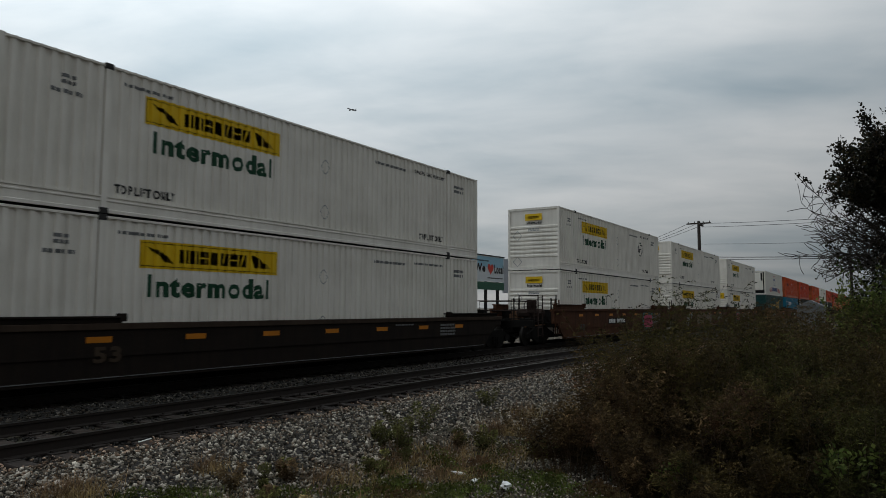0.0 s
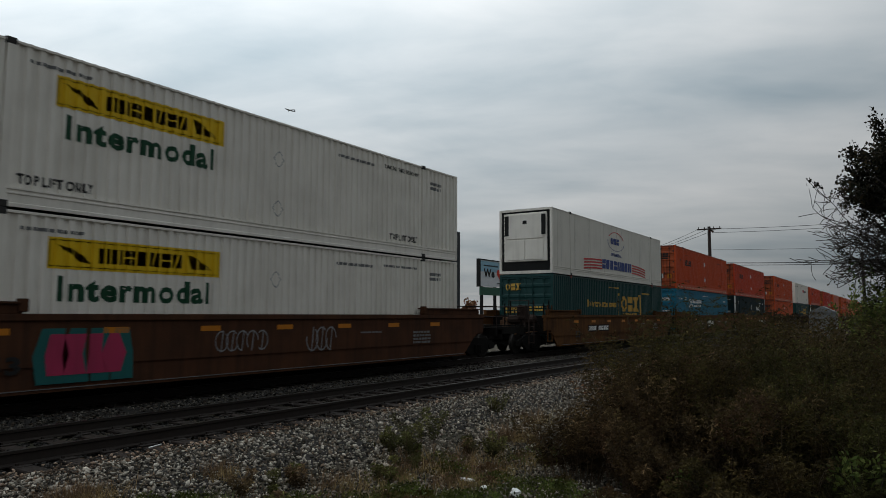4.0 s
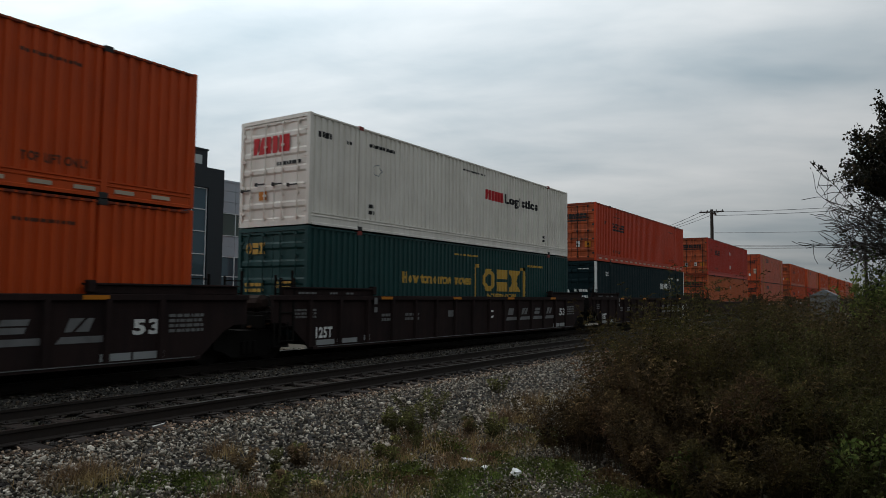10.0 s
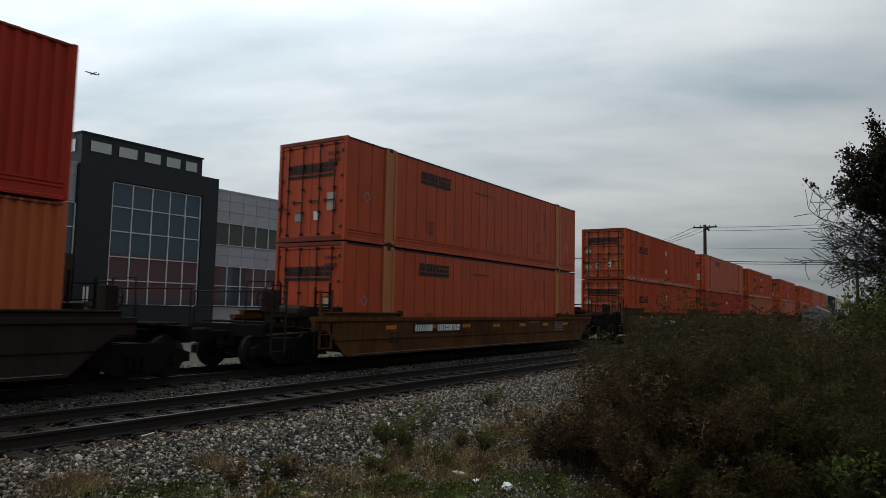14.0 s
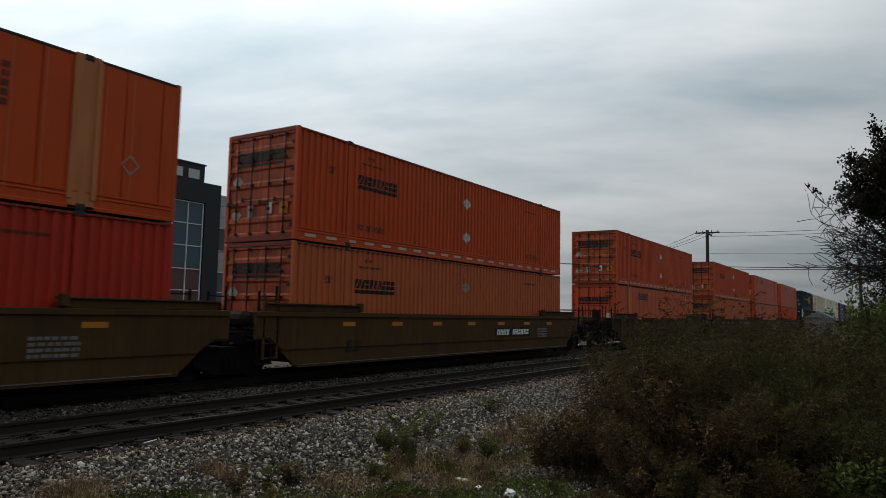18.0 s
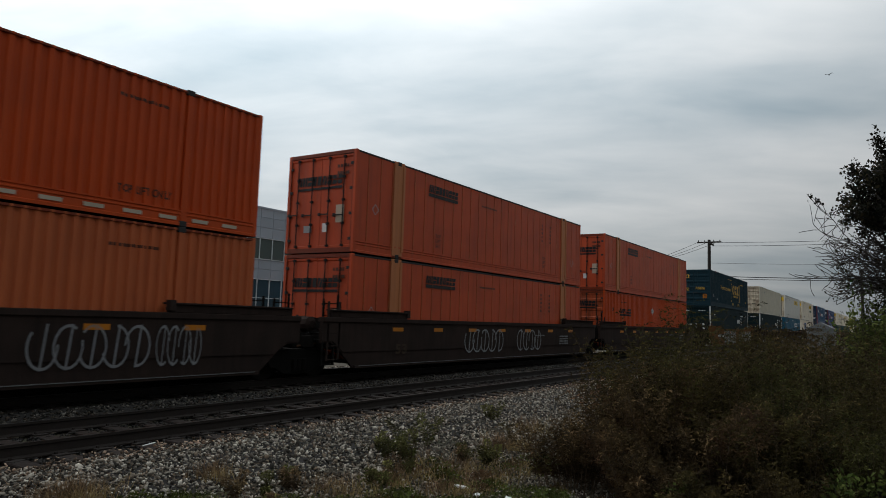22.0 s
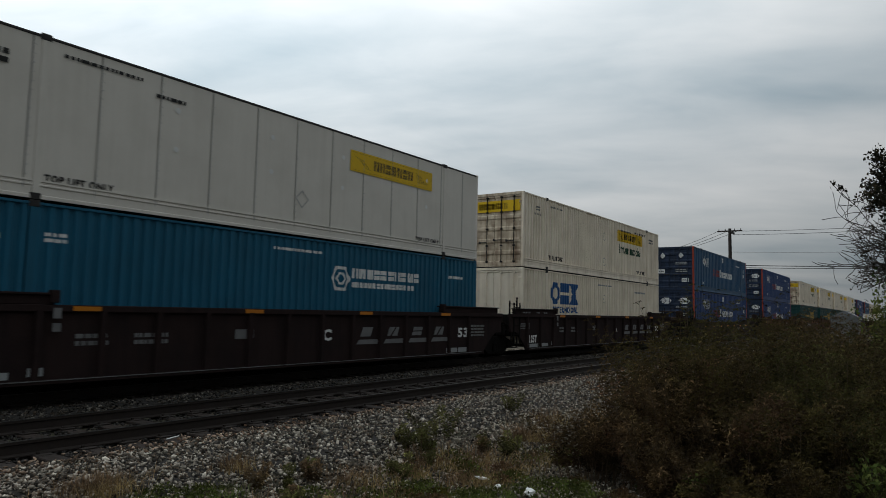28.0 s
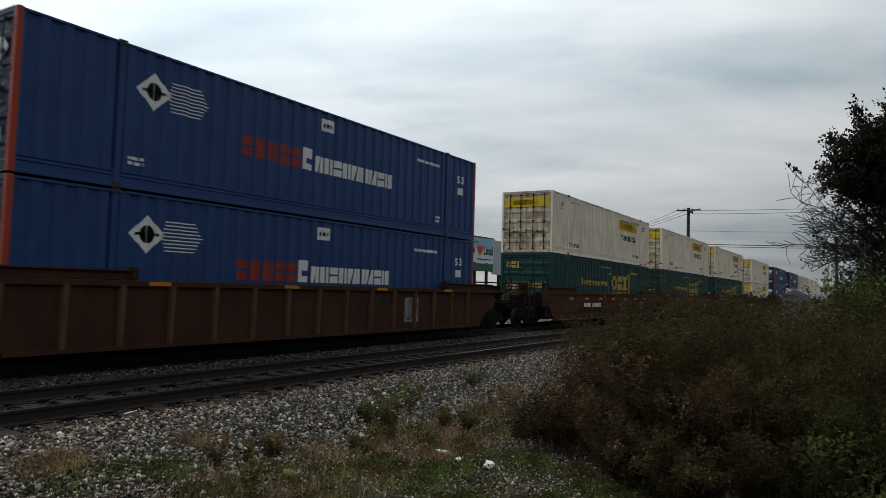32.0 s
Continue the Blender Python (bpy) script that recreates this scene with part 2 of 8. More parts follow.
paint("post_red_paint", (0.36, 0.050, 0.022), streak=0.5)
paint("label_yellow", (0.72, 0.46, 0.010), streak=0.15, spots=0.15)
paint("label_green", (0.010, 0.060, 0.028), streak=0.0, spots=0.2)
paint("label_black", (0.015, 0.015, 0.015), streak=0.0, spots=0.2)
paint("label_faded", (0.10, 0.032, 0.017), streak=0.0, spots=0.3)
paint("label_white", (0.72, 0.72, 0.70), streak=0.1, spots=0.3)
paint("label_grey", (0.30, 0.31, 0.31), streak=0.1, spots=0.3)
paint("stencil_grey", (0.17, 0.17, 0.17), streak=0.3, spots=0.6, spot_scale=4)
paint("deep_blue_paint", (0.010, 0.108, 0.185), spot_col=(0.010, 0.05, 0.08))
paint("label_gold", (0.55, 0.33, 0.06), streak=0.1, spots=0.2)
paint("label_red", (0.50, 0.020, 0.025), streak=0.0, spots=0.2)
paint("label_rust_red", (0.24, 0.030, 0.022), streak=0.0, spots=0.2)
paint("label_navy", (0.020, 0.045, 0.20), streak=0.0, spots=0.2)
paint("label_blue", (0.015, 0.085, 0.24), streak=0.0, spots=0.2)
paint("label_amber", (0.50, 0.17, 0.010), streak=0.1, spots=0.3)
paint("tape_white", (0.52, 0.42, 0.32), streak=0.2, spots=0.5)
paint("casting_steel", (0.035, 0.033, 0.032), rough=0.7)
paint("seal_black", (0.012, 0.012, 0.012), rough=0.8)
# wagon paints
W = dict(rough=0.88, spots=0.75, spot_scale=1.3, streak=0.8, gloss=0.08, grain=0.15)
paint("wagon_brown", (0.080, 0.034, 0.018), spot_col=(0.032, 0.018, 0.013), **W)
paint("wagon_yellow_brown", (0.115, 0.050, 0.017), spot_col=(0.036, 0.020, 0.013), **W)
paint("wagon_bright_yellow", (0.145, 0.060, 0.016), spot_col=(0.10, 0.038, 0.014), **W)
paint("wagon_olive_brown", (0.078, 0.046, 0.019), spot_col=(0.045, 0.028, 0.016), **W)
paint("wagon_soot", (0.020, 0.0145, 0.0115), spot_col=(0.012, 0.010, 0.009), **W)
paint("chord_brown", (0.052, 0.036, 0.026), spot_col=(0.026, 0.018, 0.014), **W)
paint("wagon_black", (0.036, 0.024, 0.020), spot_col=(0.020, 0.015, 0.013), **W)
paint("wagon_maroon", (0.027, 0.017, 0.016), spot_col=(0.016, 0.012, 0.012), **W)
paint("wagon_grey_brown", (0.058, 0.041, 0.028), spot_col=(0.035, 0.026, 0.020), **W)
paint("wagon_rust", (0.062, 0.030, 0.018), spot_col=(0.030, 0.016, 0.012), **W)
# a lighter brown for the ribs than for the plates behind them
paint("rib_brown", (0.115, 0.062, 0.034), spot_col=(0.06, 0.030, 0.018), **W)
paint("truck_steel", (0.009, 0.008, 0.007), rough=0.9, spots=0.5, gloss=0.06)
surface("wheel_steel", (0.016, 0.013, 0.011), rough=0.8, metal=0.1, spot_col=(0.012, 0.010, 0.008))
paint("spray_pink", (0.42, 0.035, 0.10), spots=0.5)
paint("spray_teal", (0.015, 0.12, 0.115), spots=0.5)
paint("spray_silver", (0.22, 0.23, 0.24), spots=0.6, spot_scale=2.5)
paint("spray_white", (0.24, 0.24, 0.245), spots=0.5)
paint("spray_ochre", (0.150, 0.070, 0.024), spots=0.7, spot_scale=1.6)
paint("spray_slate", (0.070, 0.105, 0.110), spots=0.6)
paint("spray_green", (0.13, 0.20, 0.05), spots=0.5)
# ground and track
stony("ballast_stone", 1.10)
stony("rusty_ballast_stone", 0.95, False, (1.25, 0.92, 0.74))
stony("soil_stone", 0.95)
stony("stone_piece", 1.2, True)
# the train's shade on the middle stones is put into this darker copy
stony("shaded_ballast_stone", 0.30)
# dark stones with the shade under and beside the train painted in
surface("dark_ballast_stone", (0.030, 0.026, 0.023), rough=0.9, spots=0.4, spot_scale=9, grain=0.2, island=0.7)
# shade between the stones and under the train is in this base colour
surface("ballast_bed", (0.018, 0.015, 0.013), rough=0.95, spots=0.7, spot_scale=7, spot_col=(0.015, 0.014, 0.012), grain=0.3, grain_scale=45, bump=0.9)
surface("soil", (0.052, 0.040, 0.026), rough=0.95, spots=0.7, spot_scale=1.6, spot_col=(0.022, 0.030, 0.012), grain=0.4, grain_scale=30, bump=0.7)
surface("asphalt", (0.052, 0.052, 0.054), rough=0.9, spots=0.4, spot_scale=0.4, grain=0.3, grain_scale=80, bump=0.3)
surface("tie_wood", (0.026, 0.017, 0.013), rough=0.9, spots=0.6, spot_scale=5, grain=0.3, grain_scale=30, bump=0.6, vary=0.3)
surface("rail_rust", (0.026, 0.019, 0.0155), rough=0.75, metal=0.2, spots=0.5, spot_scale=6, grain=0.2)
surface("rail_head", (0.055, 0.050, 0.046), rough=0.42, metal=0.8, spots=0.3)
# building
surface("panel_grey", (0.40, 0.43, 0.47), rough=0.38, metal=0.25, spots=0.12, spot_scale=0.5, grain=0.03, bump=0.02, vary=0.05)
surface("charcoal_panel", (0.020, 0.027, 0.032), rough=0.55, spots=0.2, spot_scale=0.6, grain=0.05, bump=0.05)
surface("mullion_metal", (0.66, 0.68, 0.68), rough=0.45, metal=0.1, spots=0.1)
surface("maroon_stone", (0.034, 0.012, 0.010), rough=0.6, spots=0.4)
surface("sign_red", (0.62, 0.045, 0.020), rough=0.45, spots=0.1)
surface("sign_blue", (0.02, 0.10, 0.32), rough=0.45, spots=0.1)
surface("sign_white", (0.66, 0.70, 0.72), rough=0.5, spots=0.15)
surface("sign_sky", (0.28, 0.50, 0.62), rough=0.5, spots=0.3, spot_scale=0.2)
surface("sign_green", (0.02, 0.10, 0.06), rough=0.5, spots=0.2)
surface("hut_grey", (0.16, 0.17, 0.18), rough=0.6, spots=0.3)
surface("roof_membrane", (0.25, 0.25, 0.25), rough=0.9, spots=0.3)
plain_glass("dark_glass", (0.070, 0.112, 0.138), metal=0.35, gloss=0.8)
plain_glass("white_glass", (0.52, 0.56, 0.54), 0.2, 0.6)
plain_glass("strip_glass", (0.085, 0.105, 0.095), 0.12)
plain_glass("pale_glass", (0.42, 0.48, 0.33), 0.2, 0.75)
# planting
surface("bark", (0.030, 0.024, 0.020), rough=0.95, spots=0.5, spot_scale=8, bump=0.8)
surface("pole_wood", (0.040, 0.032, 0.027), rough=0.9, spots=0.5, spot_scale=3, streak=0.5, bump=0.5)
surface("wire_black", (0.015, 0.015, 0.016), rough=0.7, spots=0.1)
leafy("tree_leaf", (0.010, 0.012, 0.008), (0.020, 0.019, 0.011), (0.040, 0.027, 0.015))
leafy("green_leaf", (0.014, 0.026, 0.006), (0.032, 0.048, 0.012), (0.075, 0.080, 0.022))
leafy("weed_leaf", (0.055, 0.050, 0.008), (0.073, 0.065, 0.0105), (0.096, 0.083, 0.015))
leafy("dull_weed_leaf", (0.070, 0.052, 0.022), (0.115, 0.084, 0.036), (0.18, 0.128, 0.058))
leafy("brown_seed", (0.088, 0.054, 0.026), (0.135, 0.082, 0.040), (0.20, 0.125, 0.064))
# olive and green are also darkened in place of shade from the tree
# the low and tip copies carry painted shade and caught light
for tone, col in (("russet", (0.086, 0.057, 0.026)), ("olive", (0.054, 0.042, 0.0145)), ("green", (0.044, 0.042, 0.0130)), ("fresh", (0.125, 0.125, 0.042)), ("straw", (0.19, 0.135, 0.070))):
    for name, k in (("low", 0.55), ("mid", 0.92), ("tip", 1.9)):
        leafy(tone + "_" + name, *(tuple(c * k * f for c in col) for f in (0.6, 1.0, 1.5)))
leafy("broad_leaf", (0.035, 0.052, 0.012), (0.070, 0.095, 0.022), (0.13, 0.15, 0.040))
surface("weed_stalk", (0.085, 0.056, 0.034), rough=0.9, spots=0.5, spot_scale=6, bump=0.3)
leafy("dry_grass", (0.11, 0.070, 0.034), (0.22, 0.145, 0.072), (0.34, 0.24, 0.125))
leafy("grass_leaf", (0.042, 0.058, 0.012), (0.085, 0.108, 0.024), (0.15, 0.165, 0.048))
leafy("autumn_leaf", (0.10, 0.040, 0.022), (0.17, 0.075, 0.035), (0.24, 0.13, 0.06))
surface("paper_white", (0.78, 0.78, 0.76), rough=0.8, spots=0.2, spot_scale=20)
surface("plane_white", (0.42, 0.43, 0.46), rough=0.4, spots=0.1)


# ---- building tools ----
class Shape:
    """Collects vertices and faces for one mesh."""

    def __init__(self):
        self.v, self.f = [], []

    def add(self, verts, faces):
        k = len(self.v)
        self.v += [tuple(p) for p in verts]
        self.f += [tuple(i + k for i in q) for q in faces]
        return self

    def box(self, x0, x1, y0, y1, z0, z1, c=0.0):
        """A box; c cuts its upright edges and top rim a little."""
        if c <= 0:
            p = [(x, y, z) for z in (z0, z1) for y in (y0, y1) for x in (x0, x1)]
            return self.add(p, [(0, 2, 3, 1), (4, 5, 7, 6), (0, 1, 5, 4), (2, 6, 7, 3), (0, 4, 6, 2), (1, 3, 7, 5)])

        def ring(z, s):
            a, b, d, e = x0 + s, x1 - s, y0 + s, y1 - s
            return [(a + c, d, z), (b - c, d, z), (b, d + c, z), (b, e - c, z), (b - c, e, z), (a + c, e, z), (a, e - c, z), (a, d + c, z)]
        rings = [ring(z0, c), ring(z0 + c, 0), ring(z1 - c, 0), ring(z1, c)]
        p = [q for r in rings for q in r]
        f = [tuple(range(7, -1, -1)), tuple(range(24, 32))]
        for r in range(3):
            f += [(r * 8 + i, r * 8 + (i + 1) % 8, r * 8 + 8 + (i + 1) % 8, r * 8 + 8 + i) for i in range(8)]
        return self.add(p, f)

    def prism(self, outline, y0, y1):
        """An outline in x and z, anticlockwise seen from -y, given thickness along y."""
        n = len(outline)
        p = [(x, y0, z) for x, z in outline] + [(x, y1, z) for x, z in outline]
        f = [tuple(range(n)), tuple(range(2 * n - 1, n - 1, -1))]
        f += [(i, i + n, (i + 1) % n + n, (i + 1) % n) for i in range(n)]
        return self.add(p, f)

    def tube(self, path, radii, sides=6, caps=True):
        path = [Vector(p) for p in path]
        if isinstance(radii, (int, float)):
            radii = [radii] * len(path)
        k, n = len(self.v), len(path)
        for i, p in enumerate(path):
            d = (path[min(i + 1, n - 1)] - path[max(i - 1, 0)]).normalized()
            a = d.orthogonal().normalized() if abs(d.z) > 0.9 else d.cross(Vector((0, 0, 1))).normalized()
            b = d.cross(a)
            for j in range(sides):
                t = 2 * math.pi * j / sides
                self.v.append(tuple(p + (a * math.cos(t) + b * math.sin(t)) * radii[i]))
        for i in range(n - 1):
            for j in range(sides):
                u, w = k + i * sides + j, k + i * sides + (j + 1) % sides
                self.f.append((u, u + sides, w + sides, w))
        if caps:
            self.f.append(tuple(k + j for j in range(sides)))
            self.f.append(tuple(k + (n - 1) * sides + j for j in range(sides - 1, -1, -1)))
        return self

    def mesh(self, name):
        me = bpy.data.meshes.new(name)
        me.from_pydata(self.v, [], self.f)
        me.materials.append(None)
        me.update()
        return me


STORE = {}


def stored(key, make):
    """A mesh that is built once and shared by all alike pieces."""
    if key not in STORE:
        s = make()
        STORE[key] = s.mesh(str(key[0])) if isinstance(s, Shape) else s
    return STORE[key]


def part(name, shape, material, parent, label="", at=None):
    me = shape.mesh(name) if isinstance(shape, Shape) else shape
    ob = new(name, me)
    if not me.materials:
        me.materials.append(None)
    ob.material_slots[0].link = "OBJECT"
    ob.material_slots[0].material = MATS[material]
    ob.parent = parent
    if at is not None:
        ob.matrix_basis = at
    if label:
        tagged(ob, label)
    return ob


def thing(name, label, category, at, group="", kind=""):
    ob = new(name)
    ob.empty_display_size = 0.2
    ob.matrix_basis = at
    return tagged(ob, label, category, group, kind)


def solid(name, shape, material, label, category, kind="", group="", at=None):
    ob = new(name, shape.mesh(name) if isinstance(shape, Shape) else shape)
    ob.material_slots[0].link = "OBJECT"
    ob.material_slots[0].material = MATS[material]
    if at is not None:
        ob.matrix_basis = at
    return tagged(ob, label, category, group, kind)


def smooth(ob):
    ob.data.polygons.foreach_set("use_smooth", [True] * len(ob.data.polygons))
    return ob


# ---- flat marks: polygons in u (along) and h (up), laid on a plain or a corrugated side ----
def rect(u0, h0, u1, h1):
    return [(u0, h0), (u1, h0), (u1, h1), (u0, h1)]


def disc(u, h, r, n=20, squash=1.0):
    return [(u + r * math.cos(2 * math.pi * i / n), h + squash * r * math.sin(2 * math.pi * i / n)) for i in range(n)]


def ring_of(u, h, r, w, n=24, a0=0.0, a1=360.0, squash=1.0):
    out = []
    for i in range(n):
        a, b = radians(a0 + (a1 - a0) * i / n), radians(a0 + (a1 - a0) * (i + 1) / n)
        out.append([(u + q * math.cos(t), h + squash * q * math.sin(t)) for q, t in ((r, a), (r, b), (r - w, b), (r - w, a))])
    return out


def diamond(u, h, r):
    return [(u - r, h), (u, h - r), (u + r, h), (u, h + r)]


def frame_of(u0, h0, u1, h1, w):
    return [rect(u0, h0, u1, h0 + w), rect(u0, h1 - w, u1, h1), rect(u0, h0 + w, u0 + w, h1 - w), rect(u1 - w, h0 + w, u1, h1 - w)]


def blocks(u0, h0, u1, h1, count, lean=0.0, seed=1, order=""):
    """A row of plain blocks that stands for a name, some of them slit."""
    rnd, out = random.Random(seed), []
    step = (u1 - u0) / count
    hh = h1 - h0
    for i in range(count):
        a, b = u0 + i * step, u0 + i * step + step * 0.88
        kind = int(order[i % len(order)]) if order else rnd.randrange(4)
        w = step * 0.26
        mid = (h0 + h1) / 2
        c = (a + b) / 2
        if kind == 0:      # a block with a level slit
            pieces = [rect(a, h0, b, mid - hh * 0.06), rect(a, mid + hh * 0.06, b, h1)]
        elif kind == 1:    # a block with a slanting slit
            pieces = [[(a, h0), (c - w * 0.7, h0), (c + w * 0.3, h1), (a, h1)], [(c - w * 0.2, h0), (b, h0), (b, h1), (c + w * 0.8, h1)]]
        elif kind == 2:    # a block with an upright slit
            pieces = [rect(a, h0, c - w * 0.25, h1), rect(c + w * 0.25, h0, b, h1)]
        else:              # a full block
            pieces = [rect(a, h0, b - w * 0.3, h1)]
        out += [[(u + lean * (h - h0), h) for u, h in p] for p in pieces]
    return out


def emblem(u0, h0, u1, h1):
    """A large three-part emblem of plain shapes: an eight-sided ring, a cut block and a bow tie."""
    w, hh = (u1 - u0) / 3, h1 - h0
    m = (h0 + h1) / 2
    out = [[(q[0], m + (q[1] - m) * 1.0) for q in p] for p in ring_of(u0 + w * 0.46, m, w * 0.46, w * 0.22, 8, 22.5, 382.5, hh / (w * 0.92) * 1.08)]
    a, b = u0 + w * 1.04, u0 + w * 1.92
    out += [rect(a, h0, b, m - hh * 0.07), rect(a, m + hh * 0.07, b, h1)]
    a, b = u0 + w * 2.0, u1
    c = (a + b) / 2
    out += [[(a, h0), (b, h0), (c + w * 0.16, m), (c - w * 0.16, m)], [(c - w * 0.16, m), (c + w * 0.16, m), (b, h1), (a, h1)]]
    return out


def bars(u0, h0, u1, h1, rows=1, seed=1):
    """Small writing that cannot be read: broken bars."""
    rnd, out = random.Random(seed), []
    step = (h1 - h0) / rows
    for r in range(rows):
        u = u0
        while u < u1 - 0.02:
            w = min(rnd.uniform(0.05, 0.16), u1 - u)
            out.append(rect(u, h0 + r * step, u + w, h0 + (r + 0.62) * step))
            u += w + rnd.uniform(0.015, 0.04)
    return out


GLYPHS = {}


def glyphs(text):
    """Writing in the built-in font as polygons, in a unit square."""
    if text not in GLYPHS:
        cu = bpy.data.curves.new("writing", "FONT")
        cu.body, cu.resolution_u, cu.offset, cu.space_character = text, 3, 0.040, 1.14
        ob = bpy.data.objects.new("writing", cu)
        scene.collection.objects.link(ob)
        bpy.context.view_layer.update()
        me = bpy.data.meshes.new_from_object(ob.evaluated_get(bpy.context.evaluated_depsgraph_get()))
        bpy.data.objects.remove(ob)
        bpy.data.curves.remove(cu)
        co = np.array([v.co[:2] for v in me.vertices])
        co = (co - co.min(0)) / (co.max(0) - co.min(0))
        GLYPHS[text] = [[tuple(co[i]) for i in p.vertices] for p in me.polygons]
        bpy.data.meshes.remove(me)
    return GLYPHS[text]


def words(text, u0, h0, u1, h1):
    """Writing stretched to its place."""
    return [[(u0 + x * (u1 - u0), h0 + y * (h1 - h0)) for x, y in p] for p in glyphs(text)]


for text in ("Intermodal", "INTERMODAL", "TOP LIFT ONLY", "STACKING THREE HIGH ONLY", "TOP", "LIFT", "ONLY", "How tomorrow moves", "Logistics", "We", "Local", "53", "53'", "125T", "A", "C"):
    glyphs(text)


def wave(u, spec):
    """Depth of a corrugated sheet at u, and its bends."""
    pitch, depth = spec
    s = (u / pitch) % 1.0
    if s < 0.39:
        return 0.0
    if s < 0.50:
        return depth * (s - 0.39) / 0.11
    if s < 0.89:
        return depth
    return depth * (1.0 - s) / 0.11


def laid(key, polys, spec=None, lift=0.005):
    """A mesh of flat marks that follows the sheet below it."""
    key = ("mark", key, spec, lift)
    if key in STORE:
        return STORE[key]
    bm = bmesh.new()
    for p in polys:
        area = sum(a[0] * b[1] - b[0] * a[1] for a, b in zip(p, p[1:] + p[:1]))
        q = p if area > 0 else p[::-1]
        try:
            bm.faces.new([bm.verts.new((u, 0, h)) for u, h in q])
        except ValueError:
            pass
    bmesh.ops.remove_doubles(bm, verts=bm.verts[:], dist=0.0004)
    if spec:
        us = [v.co.x for v in bm.verts]
        k = math.floor(min(us) / spec[0])
        while k * spec[0] < max(us):
            for o in (0.0, 0.39, 0.50, 0.89):
                u = (k + o) * spec[0]
                if min(us) < u < max(us):
                    bmesh.ops.bisect_plane(bm, geom=bm.verts[:] + bm.edges[:] + bm.faces[:], plane_co=(u, 0, 0), plane_no=(1, 0, 0))
            k += 1
        for v in bm.verts:
            v.co.y = wave(v.co.x, spec)
    for v in bm.verts:
        v.co.y += 0.012 - lift
    me = bpy.data.meshes.new("mark")
    bm.to_mesh(me)
    bm.free()
    me.materials.append(None)
    STORE[key] = me
    return me


# ---- containers: x along, y away from the near side, z up from the floor ----
CL, CW, CH = 16.154, 2.59, 2.894
POSTS = (1.98, CL - 1.98)
FINE, WIDE, FAINT = (0.225, 0.040), (0.42, 0.036), (0.42, 0.010)
TURNED = Matrix.Translation((CL, CW, 0)) @ Matrix.Rotation(math.pi, 4, "Z")


def sheet(spec):
    """A corrugated side between the rails, with its turned-in rims."""
    s = Shape()
    x0, x1, z0, z1 = 0.10, CL - 0.10, 0.30, CH - 0.075
    us = [x0]
    k = 0
    while k * spec[0] < x1:
        us += [u for u in ((k + o) * spec[0] for o in (0.0, 0.39, 0.50, 0.89)) if x0 < u < x1]
        k += 1
    us.append(x1)
    n = len(us)
    s.v += [(u, 0.012 + wave(u, spec), z) for z in (z0, z1) for u in us]
    s.f += [(i, i + 1, n + i + 1, n + i) for i in range(n - 1)]
    return s


def flat_side(gap):
    """A side of flat sheets with open joints between them."""
    s, line, u = Shape(), [(0.10, 0.012)], 0.55
    while u < CL - 0.3:
        if min(abs(u - p) for p in POSTS) > 0.2:
            line += [(u - 0.014, 0.012), (u - 0.007, 0.045), (u + 0.007, 0.045), (u + 0.014, 0.012)]
        u += gap
    line.append((CL - 0.10, 0.012))
    n = len(line)
    s.v += [(u, y, z) for z in (0.30, CH - 0.075) for u, y in line]
    s.f += [(i, i + 1, n + i + 1, n + i) for i in range(n - 1)]
    return s


def roof_shape():
    s = Shape()
    n = 72
    xs = [0.05 + (CL - 0.1) * i / n for i in range(n + 1)]
    for i, x in enumerate(xs):
        z = CH - 0.012 - (0.02 if i % 2 else 0.0)
        s.v += [(x, 0.05, CH - 0.03), (x, 0.12, z), (x, CW - 0.12, z), (x, CW - 0.05, CH - 0.03)]
    for i in range(n):
        for j in range(3):
            a = i * 4 + j
            s.f.append((a, a + 4, a + 5, a + 1))
    return s


def long_rail(bottom):
    s = Shape()
    if bottom:
        # foot, groove, web and ledge, drawn out between the posts
        line = [(0.060, 0.018), (-0.006, 0.018), (-0.006, 0.075), (0.012, 0.088), (0.012, 0.225), (-0.002, 0.240), (-0.002, 0.262), (0.010, 0.272), (0.010, 0.300), (-0.008, 0.314), (-0.008, 0.345), (0.060, 0.352)]
        n = len(line)
        for a, b in ((0.1, POSTS[0] - 0.066), (POSTS[0] + 0.066, POSTS[1] - 0.066), (POSTS[1] + 0.066, CL - 0.1)):
            k = len(s.v)
            s.v += [(x, y, z) for x in (a, b) for y, z in line]
            s.f += [(k + i, k + i + 1, k + n + i + 1, k + n + i) for i in range(n - 1)]
    else:
        s.box(0.1, CL - 0.1, 0.0, 0.07, CH - 0.08, CH - 0.03, 0.006)
    return s


def hanging_ribs():
    s = Shape()
    x = 0.25
    while x < CL - 0.2:
        s.box(x, x + 0.05, -0.008, 0.0, CH - 0.075, CH - 0.03)
        x += 0.225
    return s


def post_shape(w, proud):
    return Shape().box(-w / 2, w / 2, -proud, 0.06, 0.02, CH - 0.01, 0.004)


def casting():
    s = Shape().box(-0.09, 0.09, -0.012, 0.16, 0, 0.118, 0.008)
    return s.box(-0.045, 0.045, -0.016, -0.010, 0.03, 0.085)


def profiled(outline, y0, y1):
    """An outline in x and z drawn out along y, as one closed piece."""
    return Shape().prism(outline[::-1], y0, y1)


